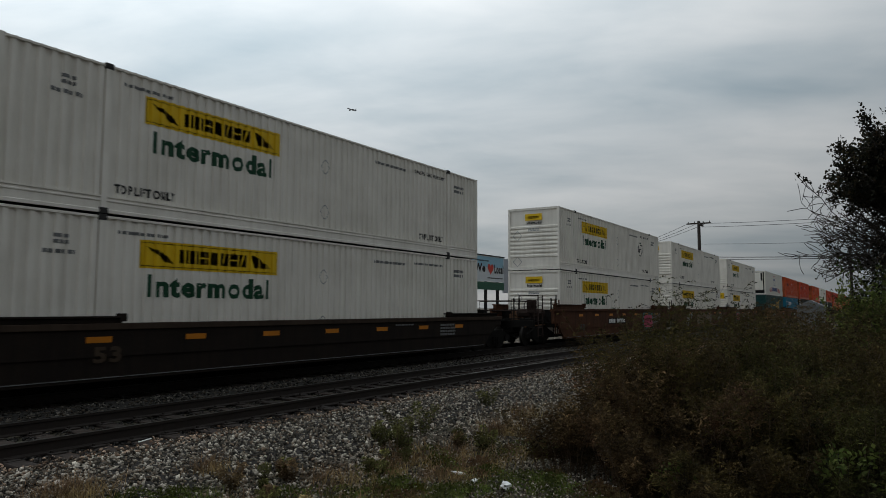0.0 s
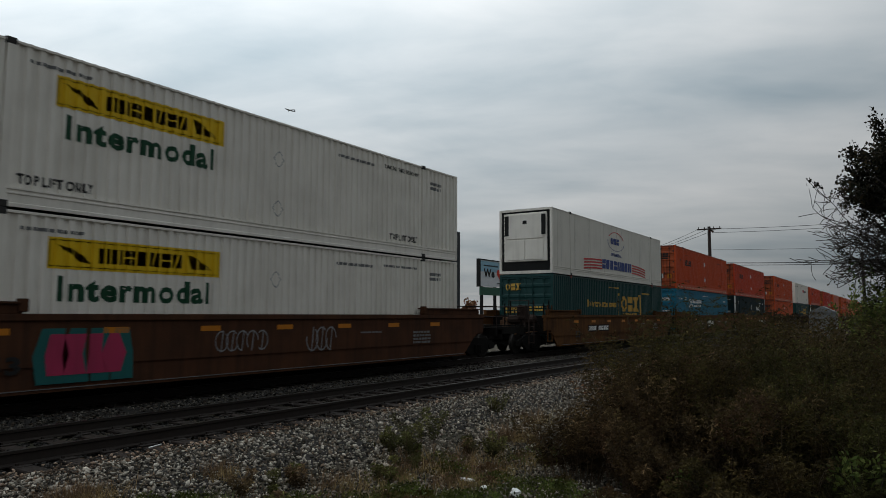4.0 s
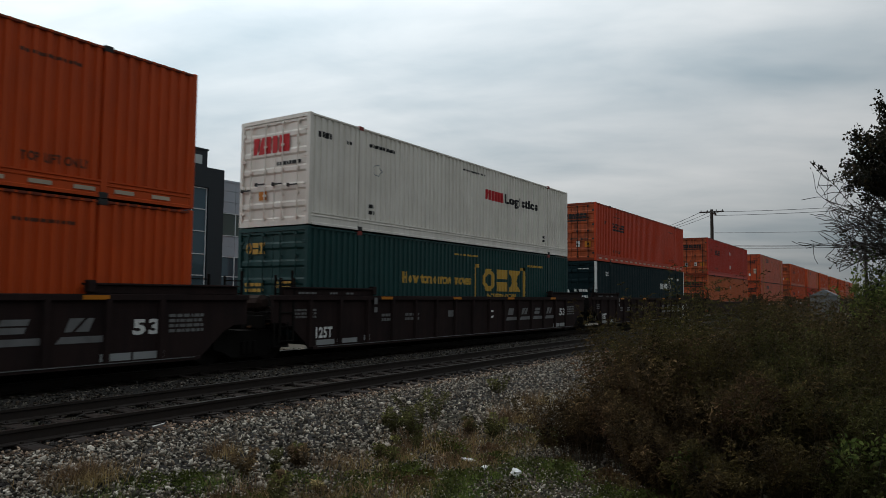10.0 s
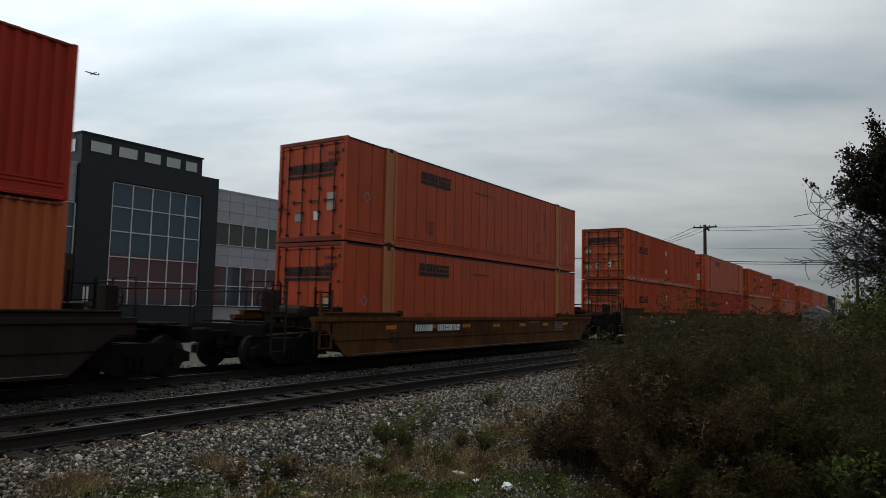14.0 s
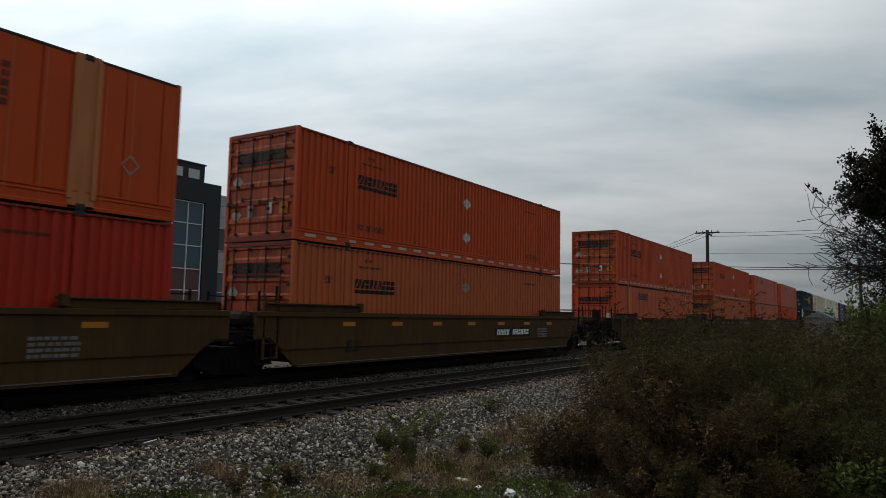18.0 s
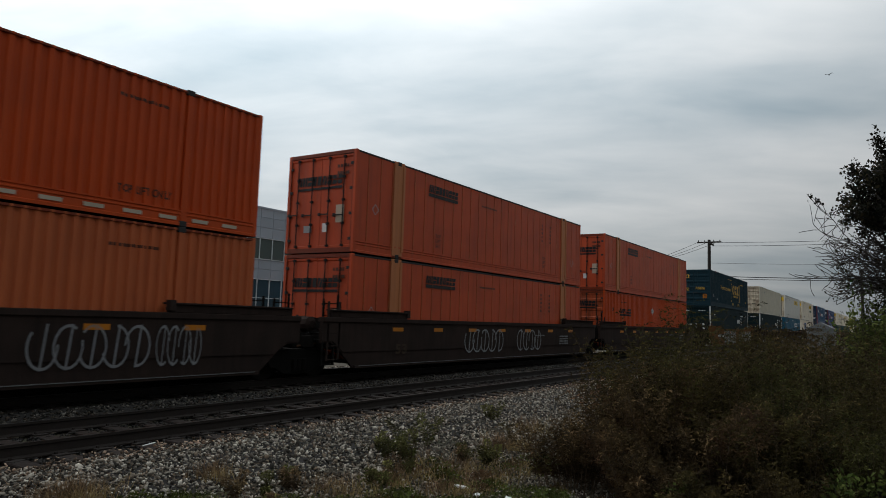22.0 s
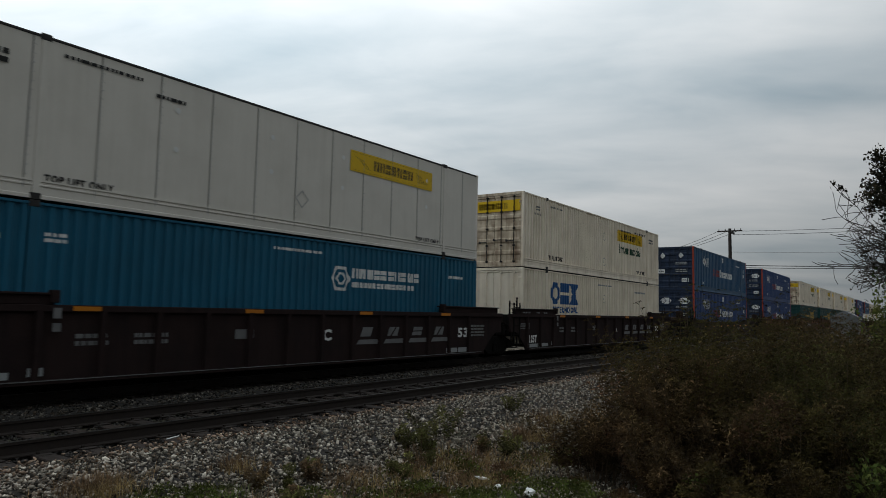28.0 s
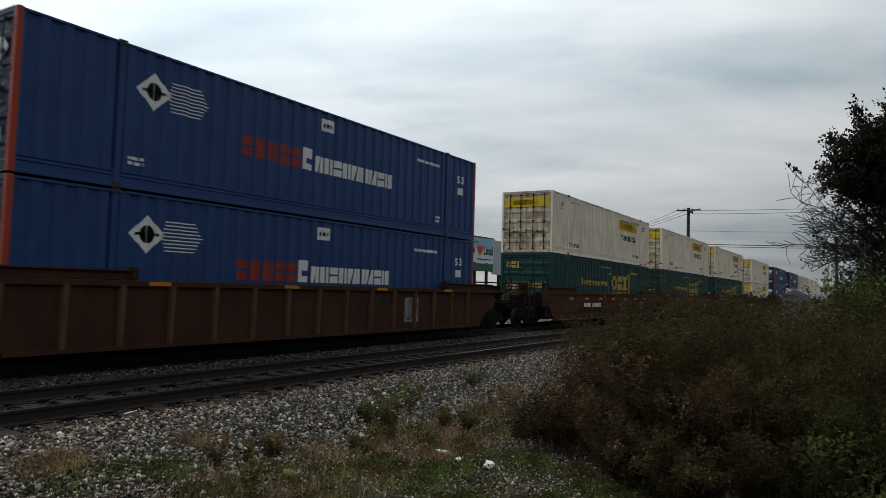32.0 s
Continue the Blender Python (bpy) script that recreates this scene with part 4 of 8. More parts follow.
def freight_container(kind, x, z, upper, seed):
    body, posts, door, spec, end, label = LIVERY[kind]
    rnd = random.Random(seed)
    where = " stacked on another" if upper else " set in a well wagon"
    box = thing("freight_container", label + where if len((label + where).split()) < 13 else label, "container", pose(x, TRAIN_Y, z), "containers of the train")
    TRAIN.append((box, x, TRAIN_Y, z))
    side = stored(("side", spec), lambda: sheet(spec)) if spec else stored(("flat", SEAM.get(kind, 1.22)), lambda: flat_side(SEAM.get(kind, 1.22)))
    part("side_panel", side, body, box)
    part("side_panel", side, body, box, at=TURNED)
    part("roof", stored(("roof",), roof_shape), body, box)
    part("floor", stored(("floor",), lambda: Shape().box(0.08, CL - 0.08, 0.06, CW - 0.06, 0.05, 0.15)), "casting_steel", box)
    edge = "casting_steel" if kind in ("yp_smooth", "salmon", "ochre_post") else ("dark_orange_paint" if kind.startswith("sch") else body)
    for at in (Matrix.Identity(4), TURNED):
        part("top_rail", stored(("top_rail",), lambda: long_rail(False)), edge, box, at=at)
        part("bottom_rail", stored(("bottom_rail",), lambda: long_rail(True)), body, box, at=at)
    if spec == FINE:
        tagged(part("rail_stud", stored(("studs",), hanging_ribs), body, box), kind="stuff")
    # corner posts, the inner lifting posts and their castings
    corner = stored(("corner",), lambda: Shape().box(0, 0.115, 0, 0.11, 0.02, CH - 0.01, 0.012))
    cast = stored(("casting",), casting)
    light = {"salmon": "ochre_paint", "ochre_post": "ochre_paint"}.get(kind, body)
    for sx, sy in CORNERS:
        part("corner_post", corner, body if kind.startswith("diamond") and sy else posts, box, at=pose(sx * CL, sy * CW, 0, 0, 0, 0 if sx == sy == 0 else (90 if (sx, sy) == (1, 0) else (180 if sx else 270))))
    for at in (Matrix.Identity(4), TURNED):
        for p in POSTS:
            part("lifting_post", stored(("post", kind in ("salmon", "ochre_post")), lambda: post_shape(0.13 if kind not in ("salmon", "ochre_post") else 0.5, 0.006)), light, box,
                 at=at @ pose(p, 0, 0))
            top_col = "casting_steel" if kind not in ("brk", "brk_navy", "red_white") else "label_rust_red"
            part("casting", cast, top_col, box, at=at @ pose(p, 0, CH - 0.118))
            part("casting", cast, "casting_steel" if not kind.startswith("dark_square") else "label_white", box, at=at @ pose(p, 0, 0))
    if kind in ("salmon", "ochre_post"):
        for p in POSTS:
            part("post_ribs", stored(("post_ribs",), lambda: Shape().box(-0.27, -0.17, -0.03, 0, 0.2, CH - 0.09).box(0.17, 0.27, -0.03, 0, 0.2, CH - 0.09)), light, box, at=pose(p, 0, 0))
    # ends
    part("end_frame", stored(("end_frame",), end_frame), "dark_orange_paint" if kind.startswith(("sch", "sal", "och")) else (door if end != "nose" else body), box)
    part("end_frame", stored(("end_frame",), end_frame), body, box, at=TURNED)
    part("end_panel", stored(("nose",), ribbed_nose), body, box, at=TURNED)
    if end in ("door", "smooth_door"):
        leaf = stored(("leaf", end), lambda: door_leaf(end == "door"))
        for i in (0, 1):
            d = part("door", leaf, door, box, at=pose(0.02, 0.115 + i * 1.19, 0.15))
            for y in (0.3, 0.85):
                part("lock_rod", stored(("rod",), rod_shape), "seal_black" if kind.startswith(("sch", "sal", "och", "yp")) else door, d, at=pose(0, y, 0))
                part("handle", stored(("handle",), handle_shape), "casting_steel", d, at=pose(0, y, rnd.uniform(-0.1, 0.1)))
            for z2 in (0.2, 0.9, 1.6, 2.3):
                part("hinge", stored(("hinge",), hinge_shape), "casting_steel" if kind.startswith(("sch", "sal", "och")) else door, d, at=pose(0, -0.02 if i == 0 else 1.08, z2))
    elif end == "nose":
        part("end_panel", stored(("nose",), ribbed_nose), body, box)
    else:
        part("end_panel", stored(("plain_end",), lambda: Shape().box(0.05, 0.08, 0.1, CW - 0.1, 0.15, CH - 0.1)), "seal_black", box)
        part("cooling_unit", stored(("cooling",), cooling_unit), "white_paint", box, "white refrigeration unit")
        part("grille", stored(("cool_grille",), lambda: Shape().box(-0.056, -0.05, 0.30, 0.50, 1.7, CH - 0.3).box(-0.056, -0.05, CW - 0.50, CW - 0.30, 1.7, CH - 0.3).box(-0.056, -0.05, 1.2, 1.4, 2.2, 2.35)), "seal_black", box)
    # marks on the near side
    for name, key, polys, col, lab in livery_marks(kind, upper):
        flush = spec if name != "reflective_tape" else None
        tagged(part(name, laid(key, polys, flush, 0.005 if flush else 0.017), col, box, lab), kind="stuff" if len(polys) > 1 else "")
    # marks on the near end: u runs from the far side to the near side
    face = Matrix.Translation((0.006 if "door" in end else -0.012, CW, 0)) @ Matrix.Rotation(-math.pi / 2, 4, "Z")

    def on_end(name, key, polys, col, lab=""):
        tagged(part(name, laid(("end", kind, key), polys), col, box, lab, at=face), kind="stuff" if len(polys) > 1 else "")
    if kind in ("yp", "yp_band"):
        upper = kind == "yp"
        on_end("sign_panel", (1, upper), [rect(0.9, 2.3, 1.75, 2.6)] if upper else [rect(0.25, 2.1, 2.3, 2.62)], "label_yellow", "yellow name panel")
        on_end("name_mark", (2, upper), blocks(1.05, 2.38, 1.6, 2.5, 7, 0, 5) if upper else blocks(0.7, 2.24, 1.9, 2.48, 7, 0, 5), "label_black")
        on_end("number_mark", 3, bars(1.05, 1.8, 1.6, 1.95, 2, 3), "label_grey")
        if upper:
            on_end("lettering", 5, words("Intermodal", 0.98, 2.12, 1.72, 2.26), "label_black")
            on_end("placard_holder", 4, ring_of(0.5, 1.6, 0.24, 0.03, 4) + ring_of(0.5, 0.4, 0.24, 0.03, 4), "label_grey")
    elif kind in ("yp_door", "yp_smooth"):
        on_end("sign_panel", 1, [rect(0.16, 2.15, 2.43, 2.58)], "label_yellow", "yellow name band")
        on_end("name_mark", 2, blocks(0.6, 2.25, 1.9, 2.48, 7, 0, 5), "label_black")
    elif kind.startswith("sch") or kind in ("salmon", "ochre_post"):
        up = 2.1 if end == "door" else 1.95
        on_end("name_mark", 1, blocks(0.38, up, 2.1, up + 0.26, 9, 0.1, 4) + [rect(0.38, up - 0.13, 2.1, up - 0.06)], "label_black", "black name blocks underlined by a bar")
        if end == "door":
            on_end("placard", 2, [diamond(0.42, 1.6, 0.2)] + ([diamond(0.42, 0.72, 0.2)] if upper else []), "placard_grey", "dirty grey diamond placard")
            on_end("label_sheet", 3, [rect(0.85, 0.62, 1.05, 0.95)], "label_grey")
            on_end("label_sheet", 4, [rect(1.56, 0.7, 1.74, 1.0)], "label_white", "white paper label")
            on_end("label_sheet", 5, [rect(2.0, 0.68, 2.3, 0.98)], "label_amber", "amber warning label")
        else:
            on_end("number_mark", 6, bars(1.9, 2.4, 2.35, 2.55, 1, 3) + bars(1.9, 2.2, 2.35, 2.35, 1, 4), "label_faded")
            on_end("label_sheet", 7, [rect(0.7, 0.6, 1.0, 0.8)], "label_grey")
            on_end("label_sheet", 8, [rect(1.42, 0.6, 1.6, 0.85)], "label_white", "white paper label")
            on_end("label_sheet", 9, [rect(1.9, 0.85, 2.2, 1.35)], "tape_white")
    elif kind in ("brk", "brk_navy"):
        on_end("name_mark", 1, emblem(0.3, 2.2, 1.05, 2.5), "label_gold", "gold name blocks")
        on_end("label_sheet", 2, [rect(2.0, 0.6, 2.3, 0.95)], "label_amber", "amber warning label")
        on_end("number_mark", 3, bars(1.45, 1.3, 2.2, 1.55, 2, 3) + bars(0.3, 1.2, 1.0, 1.5, 2, 4), "label_gold")
    elif kind in ("dark_square", "dark_square_diamond"):
        on_end("name_mark", 1, blocks(0.3, 1.3, 0.9, 1.48, 5, 0, 3) + [disc(1.06, 1.39, 0.14, 8)], "label_white", "white name blocks")
        on_end("number_mark", 2, bars(1.45, 1.4, 2.2, 1.6, 1, 3) + bars(1.45, 1.1, 2.2, 1.3, 1, 4) + bars(0.4, 2.5, 1.0, 2.58, 1, 4) + bars(1.6, 2.5, 2.2, 2.58, 1, 4), "label_white")
    elif kind == "red_white":
        on_end("name_mark", 1, blocks(0.5, 1.95, 1.95, 2.4, 3, 0, 8), "label_red", "red name blocks")
        on_end("number_mark", 2, bars(1.4, 1.6, 2.3, 1.75, 1, 3), "label_black")
        on_end("label_sheet", 3, [rect(0.75, 0.72, 1.05, 0.95)], "label_amber")
    elif kind.startswith("diamond_blue"):
        for u in (0.55, 1.75):
            on_end("diamond_mark", u, [diamond(u, 2.3 if upper else 2.2, 0.19)] + ([] if upper else [[(u + 0.05, 2.0), (u + 0.4, 2.0), (u + 0.58, 2.2), (u + 0.4, 2.4), (u + 0.05, 2.4), (u + 0.25, 2.2)]]), "label_white", "white diamond mark")
            on_end("diamond_core", (u, 2), ring_of(u, 2.3 if upper else 2.2, 0.10, 0.045, 12), "label_black")
        on_end("label_sheet", 3, [rect(0.25, 1.12, 0.68, 1.40), rect(1.80, 0.55, 2.25, 0.80)], "label_white", "white number sheets")
        on_end("number_bar", 5, bars(0.3, 1.2, 0.63, 1.34, 1, 3) + bars(1.85, 0.62, 2.2, 0.74, 2, 4), "label_black")
        on_end("number_mark", 4, bars(1.4, 1.7, 2.2, 1.9, 2, 3) + bars(1.4, 1.2, 2.2, 1.45, 2, 4), "label_grey")
    elif kind.startswith("hexagon"):
        on_end("name_mark", 1, blocks(0.7, 2.1, 2.2, 2.3, 9, 0, 7) + ring_of(0.5, 2.2, 0.17, 0.05, 6), "label_white", "white name blocks")
        on_end("number_mark", 2, bars(0.6, 1.3, 2.1, 1.5, 2, 3), "label_white")
    elif kind == "cream":
        on_end("number_mark", 1, bars(0.3, 2.1, 0.9, 2.3, 2, 3), "label_black")
    return box


# ---- well wagons: x from the near end of the container, y from the near outer face, z from the rail ----
OUT = 0.26                 # the side stands this far outside the container
WW = CW + 2 * OUT


def side_plate(kind, top):
    """The deep side of a well, cut away over the wheels at both ends."""
    a = [(-1.3, top - 0.1), (-1.3, 0.9), (-0.95, 0.9), (-0.7, 0.78), (-0.1, 0.27)]
    a += [(CL - x, z) for x, z in a[::-1]]
    s = Shape().prism(a, 0.03, 0.11)
    if kind == "smooth":
        b = [(-1.3, top - 0.12), (-1.3, 0.94), (-0.9, 0.94), (-0.5, 0.66)]
        s.prism(b + [(CL - x, z) for x, z in b[::-1]], 0.0, 0.03)
    s.box(-0.05, CL + 0.05, -0.045, 0.14, 0.23, 0.30)
    return s


def rib_shape():
    return Shape().add([(-0.05, -0.07, 1.46), (0.05, -0.07, 1.46), (0.04, -0.045, 0.30), (-0.04, -0.045, 0.30),
                        (-0.07, 0.03, 1.46), (0.07, 0.03, 1.46), (0.06, 0.03, 0.28), (-0.06, 0.03, 0.28)],
                       [(0, 3, 2, 1), (0, 1, 5, 4), (2, 3, 7, 6), (0, 4, 7, 3), (1, 2, 6, 5)])


def chord_shape(top):
    return Shape().box(-1.3, CL + 1.3, -0.04, 0.18, top - 0.12, top, 0.01)


def lip_shape(top):
    h = 0.2 if top > 1.4 else 0.13
    s = Shape().box(-1.0, 2.30, 0.0, 0.16, top, top + h - 0.04, 0.01)
    s.box(-1.0, 2.36, -0.05, 0.2, top + h - 0.04, top + h, 0.008)
    return s.box(2.22, 2.36, -0.06, 0.1, top + 0.03, top + h + 0.05, 0.01)


def truck_frame():
    s = Shape()
    s.prism([(-1.25, 0.52), (-1.25, 0.34), (-0.75, 0.30), (-0.45, 0.14), (0.45, 0.14), (0.75, 0.30), (1.25, 0.34), (1.25, 0.52), (0.6, 0.74), (-0.6, 0.74)], 0.0, 0.14)
    for x in (-0.89, 0.89):
        s.tube([(x, -0.05, 0.44), (x, 0.0, 0.44)], 0.13, 10)
    for x in (-0.16, 0.0, 0.16):
        s.tube([(x, -0.02, 0.22), (x, -0.02, 0.50)], 0.065, 8)
    return s


def wheel_shape():
    s = Shape()
    n, prof = 24, ((0.0, 0.08), (0.0, 0.36), (0.02, 0.435), (0.10, 0.425), (0.125, 0.46), (0.14, 0.44), (0.14, 0.30), (0.09, 0.28), (0.09, 0.08))
    for i in range(n):
        t = 2 * math.pi * i / n
        s.v += [(r * math.cos(t), y, 0.44 + r * math.sin(t)) for y, r in prof]
    m = len(prof)
    for i in range(n):
        for j in range(m - 1):
            s.f.append((i * m + j, ((i + 1) % n) * m + j, ((i + 1) % n) * m + j + 1, i * m + j + 1))
    return s


def ladder_shape():
    s = Shape()
    for x in (0.0, 0.42):
        s.box(x - 0.025, x + 0.025, 0.0, 0.04, 0.45, 1.95)
    for z in (0.48, 0.82, 1.14, 1.46, 1.78):
        s.tube([(0, 0.01, z), (0.42, 0.01, z)], 0.016, 6)
    return s


def platform_shape(reach):
    """The draught sill with its cross bearers, one welded piece."""
    s = Shape().box(-reach, 0.3, WW / 2 - 0.32, WW / 2 + 0.32, 0.56, 0.98, 0.01)
    s.box(-reach, -reach + 0.12, 0.25, WW - 0.25, 0.78, 1.08, 0.01)
    s.box(-0.9, -0.5, 0.12, WW - 0.12, 0.74, 0.96, 0.01)
    return s


def rails_shape():
    s = Shape().box(-0.585, -0.535, -0.02, 0.03, 0.95, 2.15, 0.006).box(-1.12, -1.07, -0.02, 0.03, 0.95, 2.02, 0.006)
    for z in (1.25, 1.58, 1.9):
        s.tube([(-1.1, 0.005, z), (-0.56, 0.005, z)], 0.015, 6)
    return s


def brake_wheel():
    s = Shape()
    n = 16
    pts = [(-0.8, WW / 2 - 0.3 + 0.26 * math.cos(2 * math.pi * i / n), 1.75 + 0.26 * math.sin(2 * math.pi * i / n)) for i in range(n + 1)]
    s.tube(pts, 0.018, 5, False)
    for i in range(0, n, 4):
        s.tube([(-0.8, WW / 2 - 0.3, 1.75), pts[i]], 0.012, 5)
    return s


def coupler_shape():
    s = Shape().box(-2.05, -1.0, WW / 2 - 0.12, WW / 2 + 0.12, 0.72, 0.92, 0.02)
    return s.box(-2.25, -1.9, WW / 2 - 0.2, WW / 2 + 0.2, 0.66, 0.98, 0.03)


def hose_shape():
    return Shape().tube([(-1.3, 0.9, 0.75), (-1.6, 0.95, 0.45), (-1.95, 1.0, 0.33), (-2.25, 1.0, 0.42)], 0.028, 6)


def brake_stand():
    """The brake gear box with its hand wheel, on two legs."""
    s = Shape().box(-2.36, -2.08, 0.42, 0.78, 1.36, 1.92, 0.02)
    s.box(-2.34, -2.26, 0.46, 0.52, 1.0, 1.36).box(-2.18, -2.10, 0.68, 0.74, 1.0, 1.36)
    pts = [(-2.42, 0.60 + 0.26 * math.cos(2 * math.pi * i / 14), 1.66 + 0.26 * math.sin(2 * math.pi * i / 14)) for i in range(15)]
    s.tube(pts, 0.02, 5, False)
    for i in (0, 5, 9):
        s.tube([(-2.42, 0.60, 1.66), pts[i]], 0.014, 4)
    return s.tube([(-2.42, 0.60, 1.66), (-2.34, 0.60, 1.66)], 0.04, 6)


def end_ladder():
    s = Shape()
    for x in (-2.62, -2.18):
        s.box(x - 0.022, x + 0.022, 0.10, 0.14, 0.40, 2.12)
    for i in range(6):
        s.tube([(-2.62, 0.12, 0.46 + 0.31 * i), (-2.18, 0.12, 0.46 + 0.31 * i)], 0.015, 5)
    return s.tube([(-2.62, 0.12, 2.1), (-2.62, 1.0, 2.1), (-2.62, 1.05, 1.1)], 0.02, 5)


def cross_rail():
    s = Shape().tube([(-2.68, 0.25, 1.08), (-2.68, 0.25, 1.86), (-2.68, 2.86, 1.86), (-2.68, 2.86, 1.08)], 0.02, 5)
    return s.tube([(-2.68, 0.25, 1.48), (-2.68, 2.86, 1.48)], 0.015, 5)


def reservoir():
    s = Shape().tube([(-1.12, 0.52, 1.36), (-1.12, 0.60, 1.36), (-1.12, 1.74, 1.36), (-1.12, 1.82, 1.36)], [0.10, 0.20, 0.20, 0.10], 10)
    return s.box(-1.2, -1.04, 0.80, 0.86, 1.0, 1.2).box(-1.2, -1.04, 1.46, 1.52, 1.0, 1.2).tube([(-1.0, 0.7, 1.3), (-0.7, 0.62, 1.2), (-0.45, 0.6, 0.9)], 0.025, 5)


def valve_shape():
    s = Shape().box(-0.86, -0.56, 1.95, 2.25, 1.02, 1.44, 0.03).box(-0.78, -0.64, 2.25, 2.40, 1.10, 1.32, 0.02)
    return s.tube([(-0.7, 1.95, 1.2), (-0.9, 1.5, 1.1), (-1.3, 1.2, 1.1)], 0.022, 5)


def step_shape():
    """A sill step hung under the side at the wagon's corner."""
    s = Shape().box(-1.28, -1.24, 0.02, 0.06, 0.36, 0.92).box(-0.86, -0.82, 0.02, 0.06, 0.36, 0.92)
    return s.box(-1.28, -0.82, 0.0, 0.09, 0.34, 0.37)


WAGON = {
    "brown": ("wagon_brown", "smooth", "Dark rust-brown steel well wagon with smooth, graffitied sides"),
    "yellow_brown": ("wagon_yellow_brown", "smooth", "Faded yellow-brown steel well wagon with smooth sides"),
    "bright": ("wagon_bright_yellow", "smooth", "Bright yellow steel well wagon with grey graffiti lettering shapes"),
    "olive": ("wagon_olive_brown", "smooth", "Dull olive-brown steel well wagon with smooth sides"),
    "low_brown": ("wagon_brown", "smooth", "Low dark rust-brown steel well wagon with smooth sides"),
    "low_yellow": ("wagon_yellow_brown", "smooth", "Low faded yellow-brown steel well wagon with smooth sides"),
    "low_black": ("wagon_black", "smooth", "Low sooty black steel well wagon with smooth sides"),
    "low_soot": ("wagon_soot", "smooth", "Low soot-black steel well wagon with a brown top chord"),
    "black": ("wagon_black", "smooth", "Sooty black steel well wagon with amber reflectors"),
    "maroon": ("wagon_maroon", "rib", "Blackish maroon ribbed steel well wagon with white stencils"),
    "grey_rib": ("wagon_grey_brown", "rib", "Grey-brown ribbed steel well wagon"),
    "rust_rib": ("wagon_rust", "rib", "Rusty red-brown ribbed steel well wagon"),
}


def tag_shapes(u0, h0, u1, h1, seed, n=9):
    """Sprayed writing that says nothing: rounded strokes and loops."""
    rnd, out = random.Random(seed), []
    step = (u1 - u0) / n
    for i in range(n):
        u = u0 + (i + 0.5) * step
        h = (h0 + h1) / 2
        r = step * 0.62
        k = (h1 - h0) / (2 * r)
        a = rnd.uniform(0, 360)
        out += ring_of(u, h, r, r * 0.13, 14, a, a + rnd.uniform(200, 330), k)
        out.append([(u - r * 0.16, h0), (u - r * 0.02, h0), (u + r * 0.28, h1), (u + r * 0.14, h1)])
    return out


def swollen_shapes(u0, h0, u1, h1, seed, n=8):
    """Fat block strokes side by side."""
    rnd, out = random.Random(seed), []
    step = (u1 - u0) / n
    for i in range(n):
        a, b = u0 + i * step, u0 + (i + 0.93) * step
        j = [rnd.uniform(-0.08, 0.08) for _ in range(6)]
        out.append([(a + j[0], h0), (b + j[1], h0), (b + j[2], (h0 + h1) / 2), (b + j[3], h1), (a + j[4], h1), (a + j[5] - 0.05, (h0 + h1) / 2)])
    return out


